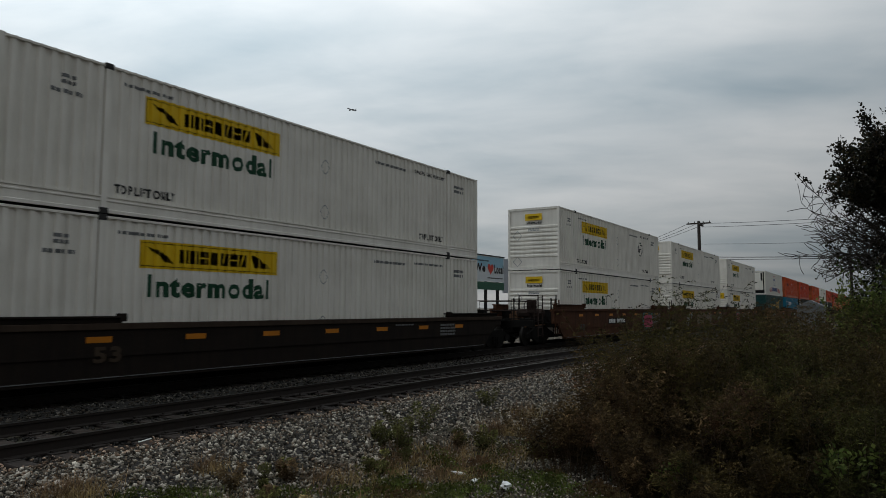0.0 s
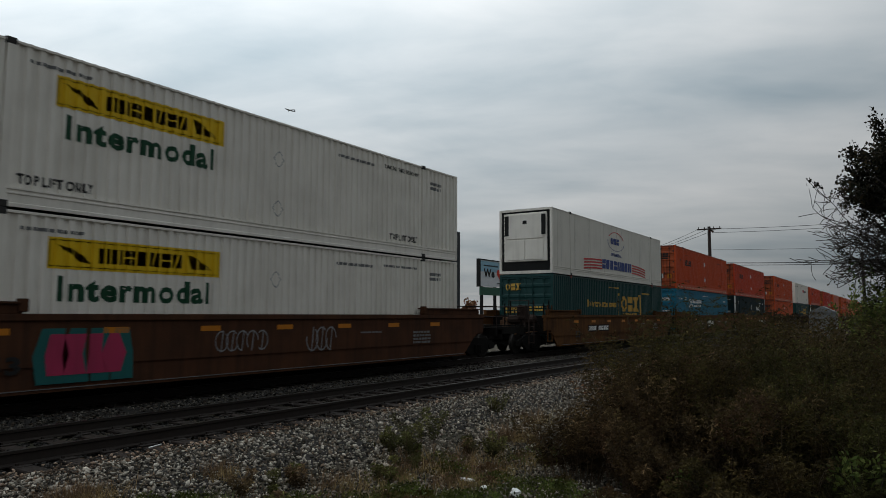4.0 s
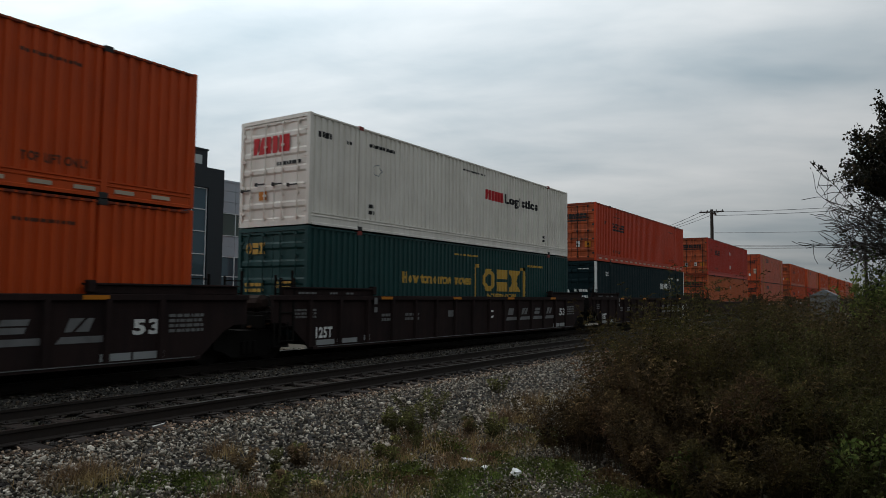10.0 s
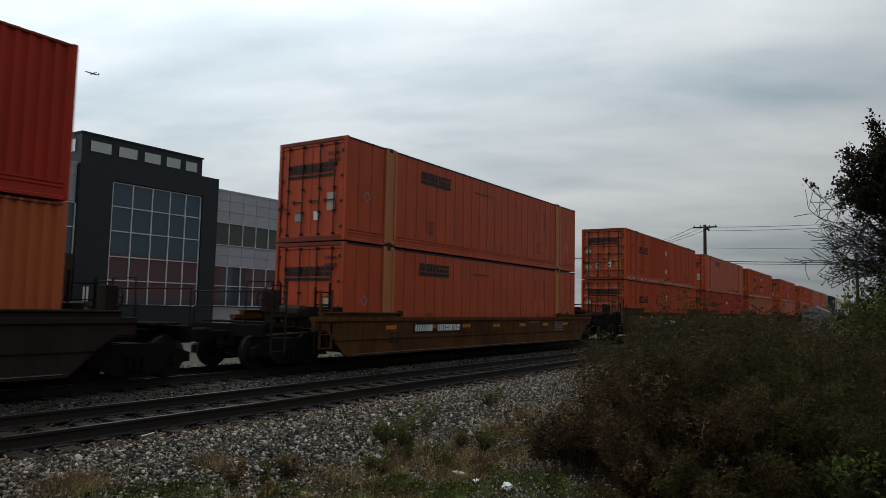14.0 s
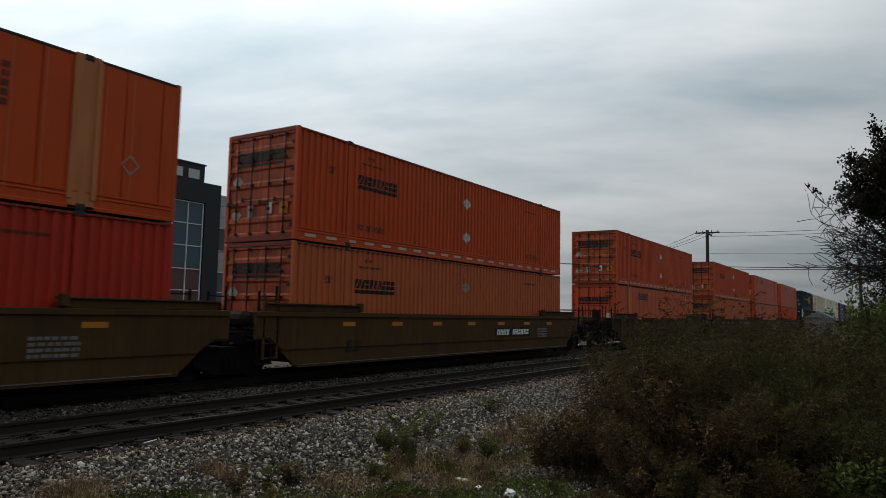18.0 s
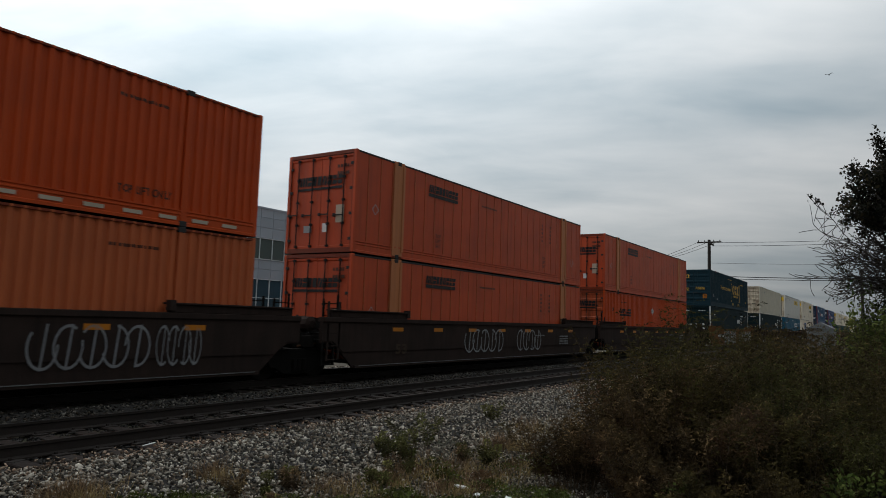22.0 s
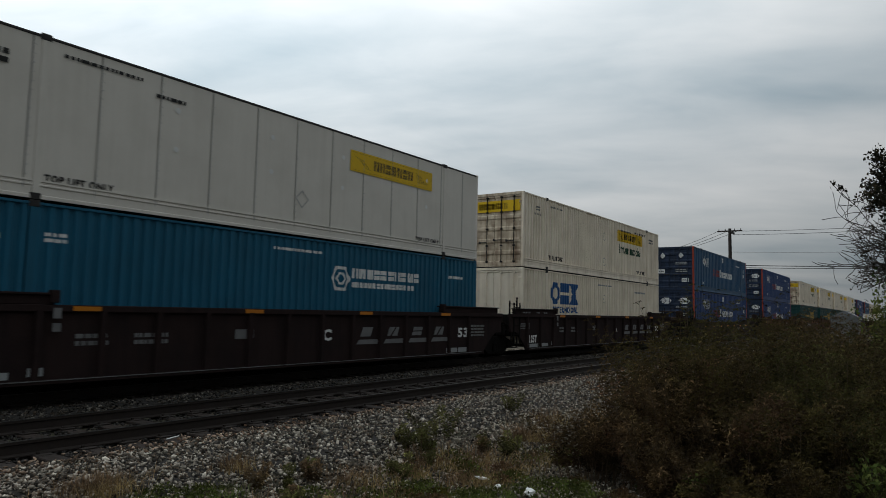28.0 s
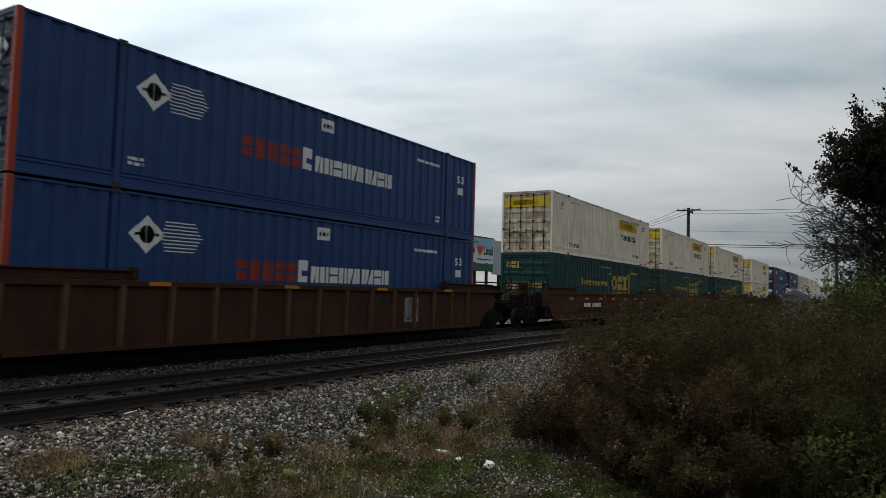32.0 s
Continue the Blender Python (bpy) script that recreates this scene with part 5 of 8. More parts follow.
def well_wagon(kind, x, near_end, far_end, name_stack):
    """near_end, far_end: 'free' with a truck of its own and a coupler, 'shared' with a truck under the joint, or 'held', borne by the next unit's truck."""
    col, sort, label = WAGON[kind]
    y = TRAIN_Y - OUT
    top = 1.27 if kind.startswith("low") else 1.55
    wag = thing("well_wagon", label, "rail wagon", pose(x, y, 0), "wagons of the train")
    TRAIN.append((wag, x, y, 0))
    mirror = Matrix.Translation((CL, WW, 0)) @ Matrix.Rotation(math.pi, 4, "Z")
    for at in (Matrix.Identity(4), mirror):
        part("side_sill", stored(("plate", sort, top), lambda: side_plate(sort, top)), col, wag, at=at)
        if "rib" not in kind:
            part("sill_edge", stored(("sill_edge",), lambda: Shape().box(0.1, CL - 0.1, -0.058, -0.046, 0.282, 0.296)), "stencil_grey", wag, "pale grey bottom edge", at=at)
        part("top_chord", stored(("chord", top), lambda: chord_shape(top)), "chord_brown" if kind == "low_soot" else col, wag, at=at)
        if sort == "rib":
            for i in range(15):
                part("rib", stored(("rib",), rib_shape), "rib_brown" if kind != "maroon" else col, wag, at=at @ pose(-0.15 + i * 1.104, 0, 0))
    for at in (Matrix.Identity(4), mirror, Matrix.Translation((0, WW, 0)) @ Matrix.Diagonal((1, -1, 1, 1)), Matrix.Translation((CL, 0, 0)) @ Matrix.Diagonal((-1, 1, 1, 1))):
        part("end_cover", stored(("lip", top), lambda: lip_shape(top)), col, wag, at=at)
    part("well_floor", stored(("well_floor",), lambda: Shape().box(1.4, CL - 1.4, 0.1, WW - 0.1, 0.27, 0.36).box(-0.1, 1.4, 0.2, WW - 0.2, 0.34, 0.42).box(CL - 1.4, CL + 0.1, 0.2, WW - 0.2, 0.34, 0.42)), "truck_steel", wag)

    def bogie(u):
        t = part("truck", stored(("bolster",), lambda: Shape().box(-0.2, 0.2, 0.45, WW - 0.45, 0.40, 0.74)), "truck_steel", wag, at=pose(u, 0, 0))
        part("side_frame", stored(("frame",), truck_frame), "truck_steel", t, at=pose(0, 0.44, 0))
        part("side_frame", stored(("frame",), truck_frame), "truck_steel", t, at=pose(0, WW - 0.44, 0, 0, 0, 180))
        for dx in (-0.89, 0.89):
            part("wheel", stored(("wheel",), wheel_shape), "wheel_steel", t, at=pose(dx, WW / 2 - 0.85, 0))
            part("wheel", stored(("wheel",), wheel_shape), "wheel_steel", t, at=pose(dx, WW / 2 + 0.85, 0, 0, 0, 180))
            part("axle", stored(("axle",), lambda: Shape().tube([(0, 0.5, 0.44), (0, WW - 0.5, 0.44)], 0.08, 8)), "truck_steel", t, at=pose(dx, 0, 0))
    for side, state in ((0, near_end), (1, far_end)):
        at = Matrix.Identity(4) if side == 0 else mirror
        reach = 2.75 if state == "free" else 1.45
        part("end_platform", stored(("platform", reach), lambda: platform_shape(reach)), "truck_steel", wag, at=at)
        part("bulkhead", stored(("bulkhead",), lambda: Shape().box(-0.32, -0.14, 0.1, WW - 0.1, 0.86, 1.52, 0.01)), "truck_steel", wag, at=at)
        for i in range(7):
            part("walkway_slat", stored(("slat",), lambda: Shape().box(0.0, 0.055, 0.45, WW - 0.45, 1.10, 1.14)), "truck_steel", wag, at=at @ pose(-reach + 0.14 + i * 0.1, 0, 0))
        part("train_line", stored(("train_line", reach), lambda: Shape().tube([(-reach - 0.1, 0.62, 0.80), (-1.0, 0.62, 0.86), (-0.2, 0.5, 0.86)], 0.03, 6)), "rib_brown", wag, at=at)
        part("ladder", stored(("ladder",), ladder_shape), "truck_steel" if kind == "maroon" else col, wag, at=at @ pose(-1.1, 0.0, 0))
        part("air_reservoir", stored(("reservoir",), reservoir), "wagon_black", wag, at=at)
        part("control_valve", stored(("valve",), valve_shape), "rib_brown", wag, at=at)
        part("sill_step", stored(("step",), step_shape), "truck_steel", wag, at=at)
        for gy in (0.2, 2.0):
            part("grab_rail", stored(("grab",), rails_shape), "truck_steel", wag, at=at @ pose(0, gy, 0))
        if state == "free":
            bogie(-1.62 if side == 0 else CL + 1.62)
            part("brake_stand", stored(("stand",), brake_stand), "wagon_black", wag, at=at)
            part("end_ladder", stored(("end_ladder",), end_ladder), "label_grey" if kind == "maroon" and side else "wagon_black", wag, at=at)
            part("cross_rail", stored(("cross_rail",), cross_rail), "wagon_black", wag, at=at)
            part("coupler", stored(("coupler",), coupler_shape), "truck_steel", wag, at=at @ pose(-1.4, 0, 0))
            part("brake_hose", stored(("hose",), hose_shape), "seal_black", wag, at=at @ pose(-0.9, 0, 0))
            if side == 1:
                part("brake_wheel", stored(("brake",), brake_wheel), "truck_steel", wag, at=at)
        elif state == "shared":
            bogie(-1.66)

    # stencils and reflectors on the near side
    def mark(name, key, polys, paint_name, lab="", lift=0.018):
        tagged(part(name, laid(("wagon", name_stack, key), polys, None, lift), paint_name, wag, lab), kind="stuff" if len(polys) > 1 else "")
    base = 0.0 if sort == "smooth" else 0.03
    f = 0.02 + (0.0 if sort == "smooth" else -0.028)
    if sort == "smooth":
        for i in range(0 if name_stack == "K" else 7):
            mark("reflector", ("r", i), [rect(1.6 + i * 2.1, top - 0.35, 2.1 + i * 2.1, top - 0.24)], "label_amber", "amber reflector plate", f)
        mark("size_mark", "sz", words("53", 1.75, 0.55, 2.3, 0.85), "label_black" if "black" not in kind and "soot" not in kind else "wagon_grey_brown", "", f)
        mark("capacity_mark", "cap", words("125T", -0.55, 1.1, 0.05, 1.3), "stencil_grey", "", -0.012)
        if name_stack != "Q":
            mark("stencil", "st", bars(13.3, 0.7, 14.2, 1.1, 4, 3) + bars(10.9, 1.05, 11.8, 1.12, 1, 4), "stencil_grey", "", f)
        if kind != "bright":
            u = {"B": 5.6, "E": 3.2, "G": 10.1, "M": 6.5, "O": 9.8, "L": 2.9, "Z": 3.4}.get(name_stack)
            if u:
                mark("number_plate", "pl", [rect(u, 0.78, u + 2.8, 1.1)], "wagon_black", "dark plate with pale bars", f)
                mark("number_bar", "plb", blocks(u + 0.12, 0.84, u + 1.1, 1.04, 4, 0.1, 3) + blocks(u + 1.35, 0.84, u + 2.7, 1.04, 6, 0.1, 5), "label_white", "", f + 0.006)
    else:
        for i in range(4):
            mark("reflector", ("r", i), [rect(2.6 + i * 3.7, 1.45, 3.1 + i * 3.7, 1.53)], "label_amber", "amber reflector plate", 0.058)
        if kind == "maroon":
            if name_stack != "H":
                mark("capacity_mark", "cap", words("125T", 0.10, 0.49, 0.70, 0.77), "label_white", "white stencilled figures", -0.012)
            mark("size_mark", "sz", words("53", 14.72, 0.78, 15.3, 1.08), "label_white", "white stencilled figures", -0.012)
            mark("white_band", "wb", [rect(0.12, 0.32, 0.78, 0.45), rect(0.88, 0.33, 1.66, 0.45), rect(1.95, 0.36, 2.2, 0.5), rect(14.1, 0.32, 14.7, 0.46), rect(14.75, 0.32, 15.4, 0.46)], "label_grey", "white painted band", -0.012)
            mark("letter_mark", "lt", words("A" if name_stack in "JW" else "C", 8.75, 0.8, 9.05, 1.08), "label_white", "", -0.012)
            for i in range(4):
                u = 10.12 + i * 1.104
                mark("name_mark", ("nb", i), blocks(u, 0.88, u + 0.5, 1.12, 1, 0.4, i) + [[(u - 0.15, 0.68), (u + 0.7, 0.68), (u + 0.8, 0.8), (u - 0.05, 0.8)]], "stencil_grey", "grey name block over a bar", -0.012)
            mark("stencil", "st", bars(2.7, 0.85, 3.3, 1.1, 2, 3) + bars(3.8, 0.85, 4.5, 1.1, 2, 4) + [rect(6.1, 0.9, 6.6, 1.1)] + bars(15.5, 0.8, 16.3, 1.2, 4, 6)
                 + bars(-0.7, 1.0, 0.1, 1.25, 3, 8), "stencil_grey", "", -0.012)
            mark("well_mark", "wm", bars(-0.6, 1.58, 0.0, 1.66, 1, 3) + bars(0.5, 1.58, 0.8, 1.66, 1, 4) + bars(1.1, 1.58, 1.4, 1.66, 1, 5)
                 + [rect(2.26, 1.32, 2.4, 1.5), rect(2.26, 1.1, 2.4, 1.24)], "stencil_grey", "", 0.075)
    # sprayed pictures
    if name_stack == "B":
        mark("graffiti", "g1", swollen_shapes(11.6, 0.36, 13.7, 1.34, 3, 4), "spray_teal", "teal and pink sprayed letters", f)
        mark("graffiti", "g2", swollen_shapes(11.75, 0.5, 13.5, 1.2, 5, 4), "spray_pink", "pink sprayed fill", f + 0.006)
        mark("graffiti", "g3", tag_shapes(13.9, 0.75, 15.2, 1.3, 8, 4), "spray_white", "pale sprayed tag", f)
    elif name_stack == "C":
        mark("graffiti", "g1", [[(2.75, 0.33), (3.55, 0.36), (3.7, 0.62), (3.62, 1.02), (3.75, 1.3), (3.4, 1.12), (3.15, 1.32), (3.0, 1.08), (2.7, 1.28), (2.8, 0.9), (2.6, 0.6)], disc(4.3, 1.16, 0.36, 14, 0.5), [(3.9, 0.8), (4.05, 0.78), (4.3, 1.05), (4.12, 1.08)]], "spray_white", "pale sprayed figure shapes", f)
        mark("graffiti", "g2", swollen_shapes(6.0, 0.38, 11.0, 1.36, 4, 6), "spray_ochre", "large faded ochre sprayed shapes", f)
        mark("graffiti", "g4", tag_shapes(6.1, 0.5, 10.9, 1.25, 4, 6), "spray_slate", "blue-grey sprayed outlines", f + 0.006)
        mark("graffiti", "g3", tag_shapes(14.0, 0.7, 15.2, 1.2, 8, 5), "spray_white", "pale sprayed tag", f)
    elif name_stack == "D":
        mark("graffiti", "g1", swollen_shapes(2.6, 0.36, 4.3, 1.3, 3, 4), "spray_teal", "teal and pink sprayed letters", f)
        mark("graffiti", "g2", swollen_shapes(2.75, 0.5, 4.1, 1.2, 7, 4), "spray_pink", "pink sprayed fill", f + 0.006)
        mark("graffiti", "g3", tag_shapes(6.2, 0.75, 7.6, 1.2, 8, 5) + tag_shapes(8.9, 0.65, 9.9, 1.25, 9, 3), "spray_white", "white sprayed tag", f)
    elif name_stack == "F":
        mark("graffiti", "g1", tag_shapes(3.6, 0.55, 6.3, 1.15, 21, 5), "spray_white", "thin white sprayed tag", f)
        mark("name_plate", "np", [rect(7.2, 0.62, 9.7, 1.3)], "wagon_black", "black plate with white name blocks", f)
        mark("name_mark", "npb", blocks(7.4, 0.76, 9.5, 1.16, 3, 0.0, 4), "label_white", "", f + 0.006)
    elif name_stack in ("L", "M"):
        mark("graffiti", "g1", tag_shapes(2.6 if name_stack == "M" else 5.3, 0.7, 5.8 if name_stack == "M" else 8.6, 1.25, 31, 8), "spray_white" if name_stack == "M" else "wagon_black", "sprayed tag", f)
    elif name_stack == "N":
        mark("name_mark", "nb", blocks(8.8, 0.62, 11.0, 1.12, 3, 0.0, 4), "wagon_rust", "faded rust name blocks", f)
    elif name_stack in ("Q", "R"):
        mark("graffiti", "g1", tag_shapes(11.2 if name_stack == "Q" else 5.6, 0.5, 13.4 if name_stack == "Q" else 8.2, 1.3, 41, 5), "spray_white", "white sprayed outline tag", f)
        mark("graffiti", "g2", tag_shapes(13.6 if name_stack == "Q" else 9.4, 0.5, 14.6 if name_stack == "Q" else 11.4, 1.3, 43, 4), "spray_white", "white sprayed outline tag", f)
    elif name_stack == "T":
        mark("number_plate", "pl", [rect(1.3, 0.86, 3.6, 1.14)], "wagon_black", "dark plate with pale bars", f)
        mark("number_bar", "plb", blocks(1.4, 0.92, 2.25, 1.08, 4, 0.1, 3) + blocks(2.45, 0.92, 3.5, 1.08, 6, 0.1, 5), "label_white", "", f + 0.006)
        mark("graffiti", "g1", swollen_shapes(3.8, 0.34, 8.6, 1.38, 51, 4) + swollen_shapes(10.0, 0.38, 16.0, 1.36, 53, 6), "spray_silver", "large silver-grey sprayed block shapes", f)
        mark("graffiti", "g2", tag_shapes(3.9, 0.45, 8.5, 1.3, 52, 4) + tag_shapes(10.1, 0.5, 15.9, 1.3, 54, 6), "wagon_black", "black sprayed outlines", f + 0.006)
    elif name_stack in ("J", "U"):
        mark("graffiti", "g1", tag_shapes(9.7, 0.75, 10.3, 1.15, 61, 2), "spray_green", "green sprayed tag", -0.012)
    elif name_stack in ("X", "K"):
        mark("stencil", "st2", bars(3.0, 1.2, 7.8, 1.33, 1, 7), "label_grey", "", f)
        mark("graffiti", "g1", tag_shapes(10.8, 0.45, 12.0, 0.85, 71, 3), "spray_white", "faint sprayed tag", f)
    elif name_stack == "Y":
        mark("name_plate", "np", [rect(11.5, 0.5, 12.25, 1.25)], "spray_white", "worn white painted square", -0.012)
        mark("graffiti", "np2", tag_shapes(11.55, 0.55, 12.2, 1.2, 81, 2), "wagon_rust", "", -0.006)
    return wag


# the train from front to rear: near end of the stack, wagon, upper and lower container, state of the wagon's two ends
F1, SH, HE = "free", "shared", "held"
STACKS = (
    ("A", 5.51, "low_soot", "yp", "yp", SH, F1),
    ("B", 29.10, "brown", "yp", "yp", F1, HE),
    ("C", 48.50, "brown", "yp", "yp", SH, HE),
    ("D", 67.95, "brown", "yp", "yp_band", SH, F1),
    ("E", 91.79, "yellow_brown", "swoosh_white", "brk", F1, HE),
    ("F", 111.41, "yellow_brown", "sch", "hexagon_near", SH, HE),
    ("G", 130.99, "yellow_brown", "sch_ro", "dark_square_diamond", SH, F1),
    ("H", 154.44, "maroon", "sch", "sch", F1, HE),
    ("I", 173.97, "maroon", "red_white", "brk", SH, HE),
    ("J", 193.59, "maroon", "sch_plain", "dark_square", SH, F1),
    ("K", 216.97, "low_black", "sch_red", "sch_pale", F1, F1),
    ("L", 240.59, "low_yellow", "salmon", "salmon", F1, F1),
    ("M", 264.08, "olive", "sch", "sch", F1, HE),
    ("N", 283.63, "olive", "ochre_post", "sch_red", SH, HE),
    ("O", 303.18, "olive", "sch", "sch_pale", SH, F1),
    ("P", 326.83, "grey_rib", "sch", "ochre_post", F1, F1),
    ("Q", 350.19, "black", "sch", "sch_pale", F1, HE),
    ("R", 369.74, "black", "salmon", "salmon", SH, HE),
    ("S", 389.17, "black", "salmon", "sch", SH, F1),
    ("T", 412.79, "bright", "brk_navy", "dark_square", F1, F1),
    ("U", 436.20, "maroon", "cream", "dark_square", F1, HE),
    ("V", 455.76, "maroon", "yp_smooth", "hexagon", SH, HE),
    ("W", 475.21, "maroon", "yp_door", "brk_white", SH, F1),
    ("X", 498.73, "low_black", "diamond_blue_light", "diamond_blue", F1, F1),
    ("Y", 522.17, "rust_rib", "diamond_blue", "diamond_blue", F1, F1),
    ("Z", 545.62, "brown", "yp_door", "brk", F1, HE),
    ("AA", 565.04, "brown", "yp_door", "brk", SH, HE),
    ("BB", 584.50, "brown", "yp_door", "brk", SH, F1),
    ("CC", 607.9, "maroon", "yp_door", "yp_door", F1, F1),
    ("DD", 631.3, "black", "diamond_blue", "diamond_blue", F1, F1),
    ("EE", 654.8, "maroon", "diamond_blue_light", "yp", F1, F1),
    ("FF", 678.2, "brown", "cream", "yp", F1, HE),
    ("GG", 697.7, "brown", "yp_door", "yp", SH, HE),
    ("HH", 717.2, "brown", "yp", "yp", SH, F1),
)
for n, (name, x, wagon, upper, lower, near_end, far_end) in enumerate(STACKS):
    well_wagon(wagon, x, near_end, far_end, name)
    freight_container(lower, x, FLOOR, False, n * 2)
    box = freight_container(upper, x, FLOOR + 2.9, True, n * 2 + 1)
    if name == "B":
        part("graffiti", laid(("tag", "B"), ring_of(12.29, 1.79, 0.42, 0.055, 22) + [[(12.29 - 0.25, 1.79 - 0.2), (12.29 - 0.17, 1.79 - 0.24), (12.29 + 0.1, 1.79 + 0.26), (12.29 + 0.02, 1.79 + 0.3)],
                                          rect(12.29 - 0.2, 1.79 - 0.03, 12.29 + 0.26, 1.79 + 0.03), rect(12.29 + 0.12, 1.79 - 0.26, 12.29 + 0.18, 1.79 + 0.1)], FINE), "label_black", box, "black sprayed ring tag")


# ---- ground, track ----
TRACK_NEAR, TRACK_FAR = 9.32, 13.65
GROUND = -0.48


def bed_height(y):
    """Height of the ground across the line: soil, shoulder, the two beds, soil."""
    if y < 4.6:
        return GROUND
    if y < 7.4:
        s = (y - 4.6) / 2.8
        return GROUND + (GROUND * -1 - 0.17) * s * s * (3 - 2 * s)
    if y < 16.2:
        return -0.17 - (0.055 if 7.9 < y < 10.8 or 12.2 < y < 15.1 else 0.0)
    if y < 18.5:
        return -0.17 + (GROUND + 0.17) * (y - 16.2) / 2.3
    return GROUND


def wide_ground():
    """One sheet to the horizon, finer near the camera."""
    s = Shape()
    ys = [-3000, -400, -60, -15, -6] + [-3 + 0.5 * i for i in range(15)] + [4.6 + 0.28 * i for i in range(11)] + [8, 9, 10.85, 10.95, 11.5, 11.95, 12.05, 14, 16.2, 17.4, 18.5, 24, 40, 100, 500, 3000]
    xs = [-3000, -300, -60, -20] + [-8 + 0.5 * i for i in range(100)] + [45, 52, 60, 75, 100, 150, 250, 450, 900, 3000]
    for x in xs:
        for y in ys:
            bump = 0.035 * noise.noise((x * 0.6, y * 0.6, 0)) + 0.02 * noise.noise((x * 2.1, y * 2.1, 3)) if -8 < x < 45 and y < 7.5 and y > -6 else 0
            s.v.append((x, y, bed_height(y) + bump - 0.02))
    m = len(ys)
    for i in range(len(xs) - 1):
        for j in range(m - 1):
            s.f.append((i * m + j, (i + 1) * m + j, (i + 1) * m + j + 1, i * m + j + 1))
    return s


ground = solid("ground", wide_ground(), "soil", "Dark weedy soil beside the railway", "ground", "structure")
smooth(ground)
lot = solid("car_park", Shape().box(-60, 160, 24, 39.6, GROUND - 0.2, GROUND + 0.02), "asphalt", "Grey asphalt yard in front of the office building", "pavement", "structure")


def bed_sheet():
    s = Shape()
    ys = [5.9, 6.3, 6.7, 7.1, 7.4, 7.85, 7.95, 9.32, 10.75, 10.85, 11.45, 12.15, 12.25, 13.65, 15.05, 15.15, 16.2, 17.3]
    xs = [-40 + 0.8 * i for i in range(140)] + [80, 100, 130, 180, 260, 400, 800]
    for x in xs:
        for y in ys:
            s.v.append((x, y, bed_height(y) + 0.004 + 0.012 * noise.noise((x * 1.7, y * 1.7, 9)) - (0.06 if y in (5.9, 17.3) else 0)))
    m = len(ys)
    for i in range(len(xs) - 1):
        for j in range(m - 1):
            s.f.append((i * m + j, (i + 1) * m + j, (i + 1) * m + j + 1, i * m + j + 1))
    return s


bed = solid("ballast_bed", bed_sheet(), "ballast_bed", "Packed grey stone ballast under two tracks, darkened for shade", "ballast", "structure")


def rail_section(x0, x1):
    """The web and foot of a rail along x, its centre at y = 0."""
    prof = [(-0.069, -0.172), (0.069, -0.172), (0.069, -0.158), (0.012, -0.140), (0.009, -0.045), (0.033, -0.034), (0.033, -0.006), (-0.033, -0.006), (-0.033, -0.034), (-0.009, -0.045), (-0.012, -0.140), (-0.069, -0.158)]
    n = len(prof)
    s = Shape()
    s.v += [(x, y, z) for x in (x0, x1) for y, z in prof]
    s.f += [(i, (i + 1) % n, n + (i + 1) % n, n + i) for i in range(n)]
    s.f += [tuple(range(n - 1, -1, -1)), tuple(range(n, 2 * n))]
    return s


def railway(y, label, tie_range):
    t = thing("railway_track", label, "railway track", pose(0, y, 0), "", "structure")
    for dy in (-0.7525, 0.7525):
        part("rail", stored(("rail",), lambda: rail_section(-60, 900)), "rail_rust", t, at=pose(0, dy, 0))
        part("rail_head", stored(("head",), lambda: Shape().box(-60, 900, -0.031, 0.031, -0.006, 0.0)), "rail_head", t, "dull worn running surface", at=pose(0, dy, 0))
    rnd = random.Random(int(y * 10))
    ties = [Shape().box(-0.115, 0.115, -1.3, 1.3, -0.33, -0.176, 0.012).mesh("tie") for _ in range(1)]
    for i in range(*tie_range):
        x = i * 0.52 + rnd.uniform(-0.03, 0.03)
        part("tie", ties[0], "tie_wood", t, at=pose(x, rnd.uniform(-0.06, 0.06), rnd.uniform(-0.012, 0.004), 0, 0, rnd.uniform(-1.2, 1.2)))
    for i in range(tie_range[0], min(tie_range[1], 60)):
        for dy in (-0.7525, 0.7525):
            part("tie_plate", stored(("plate_tie",), lambda: Shape().box(-0.095, 0.095, -0.17, 0.17, -0.180, -0.164, 0.003)
                                     .box(-0.06, -0.035, -0.105, -0.072, -0.17, -0.138).box(0.035, 0.06, 0.072, 0.105, -0.17, -0.138)), "rail_rust", t, at=pose(i * 0.52, dy, 0))
    return t


railway(TRACK_NEAR, "Nearer railway track, rusty rails on dark wooden ties", (-6, 130))
railway(TRACK_FAR, "Farther railway track under the train, dark wooden ties", (-6, 110))


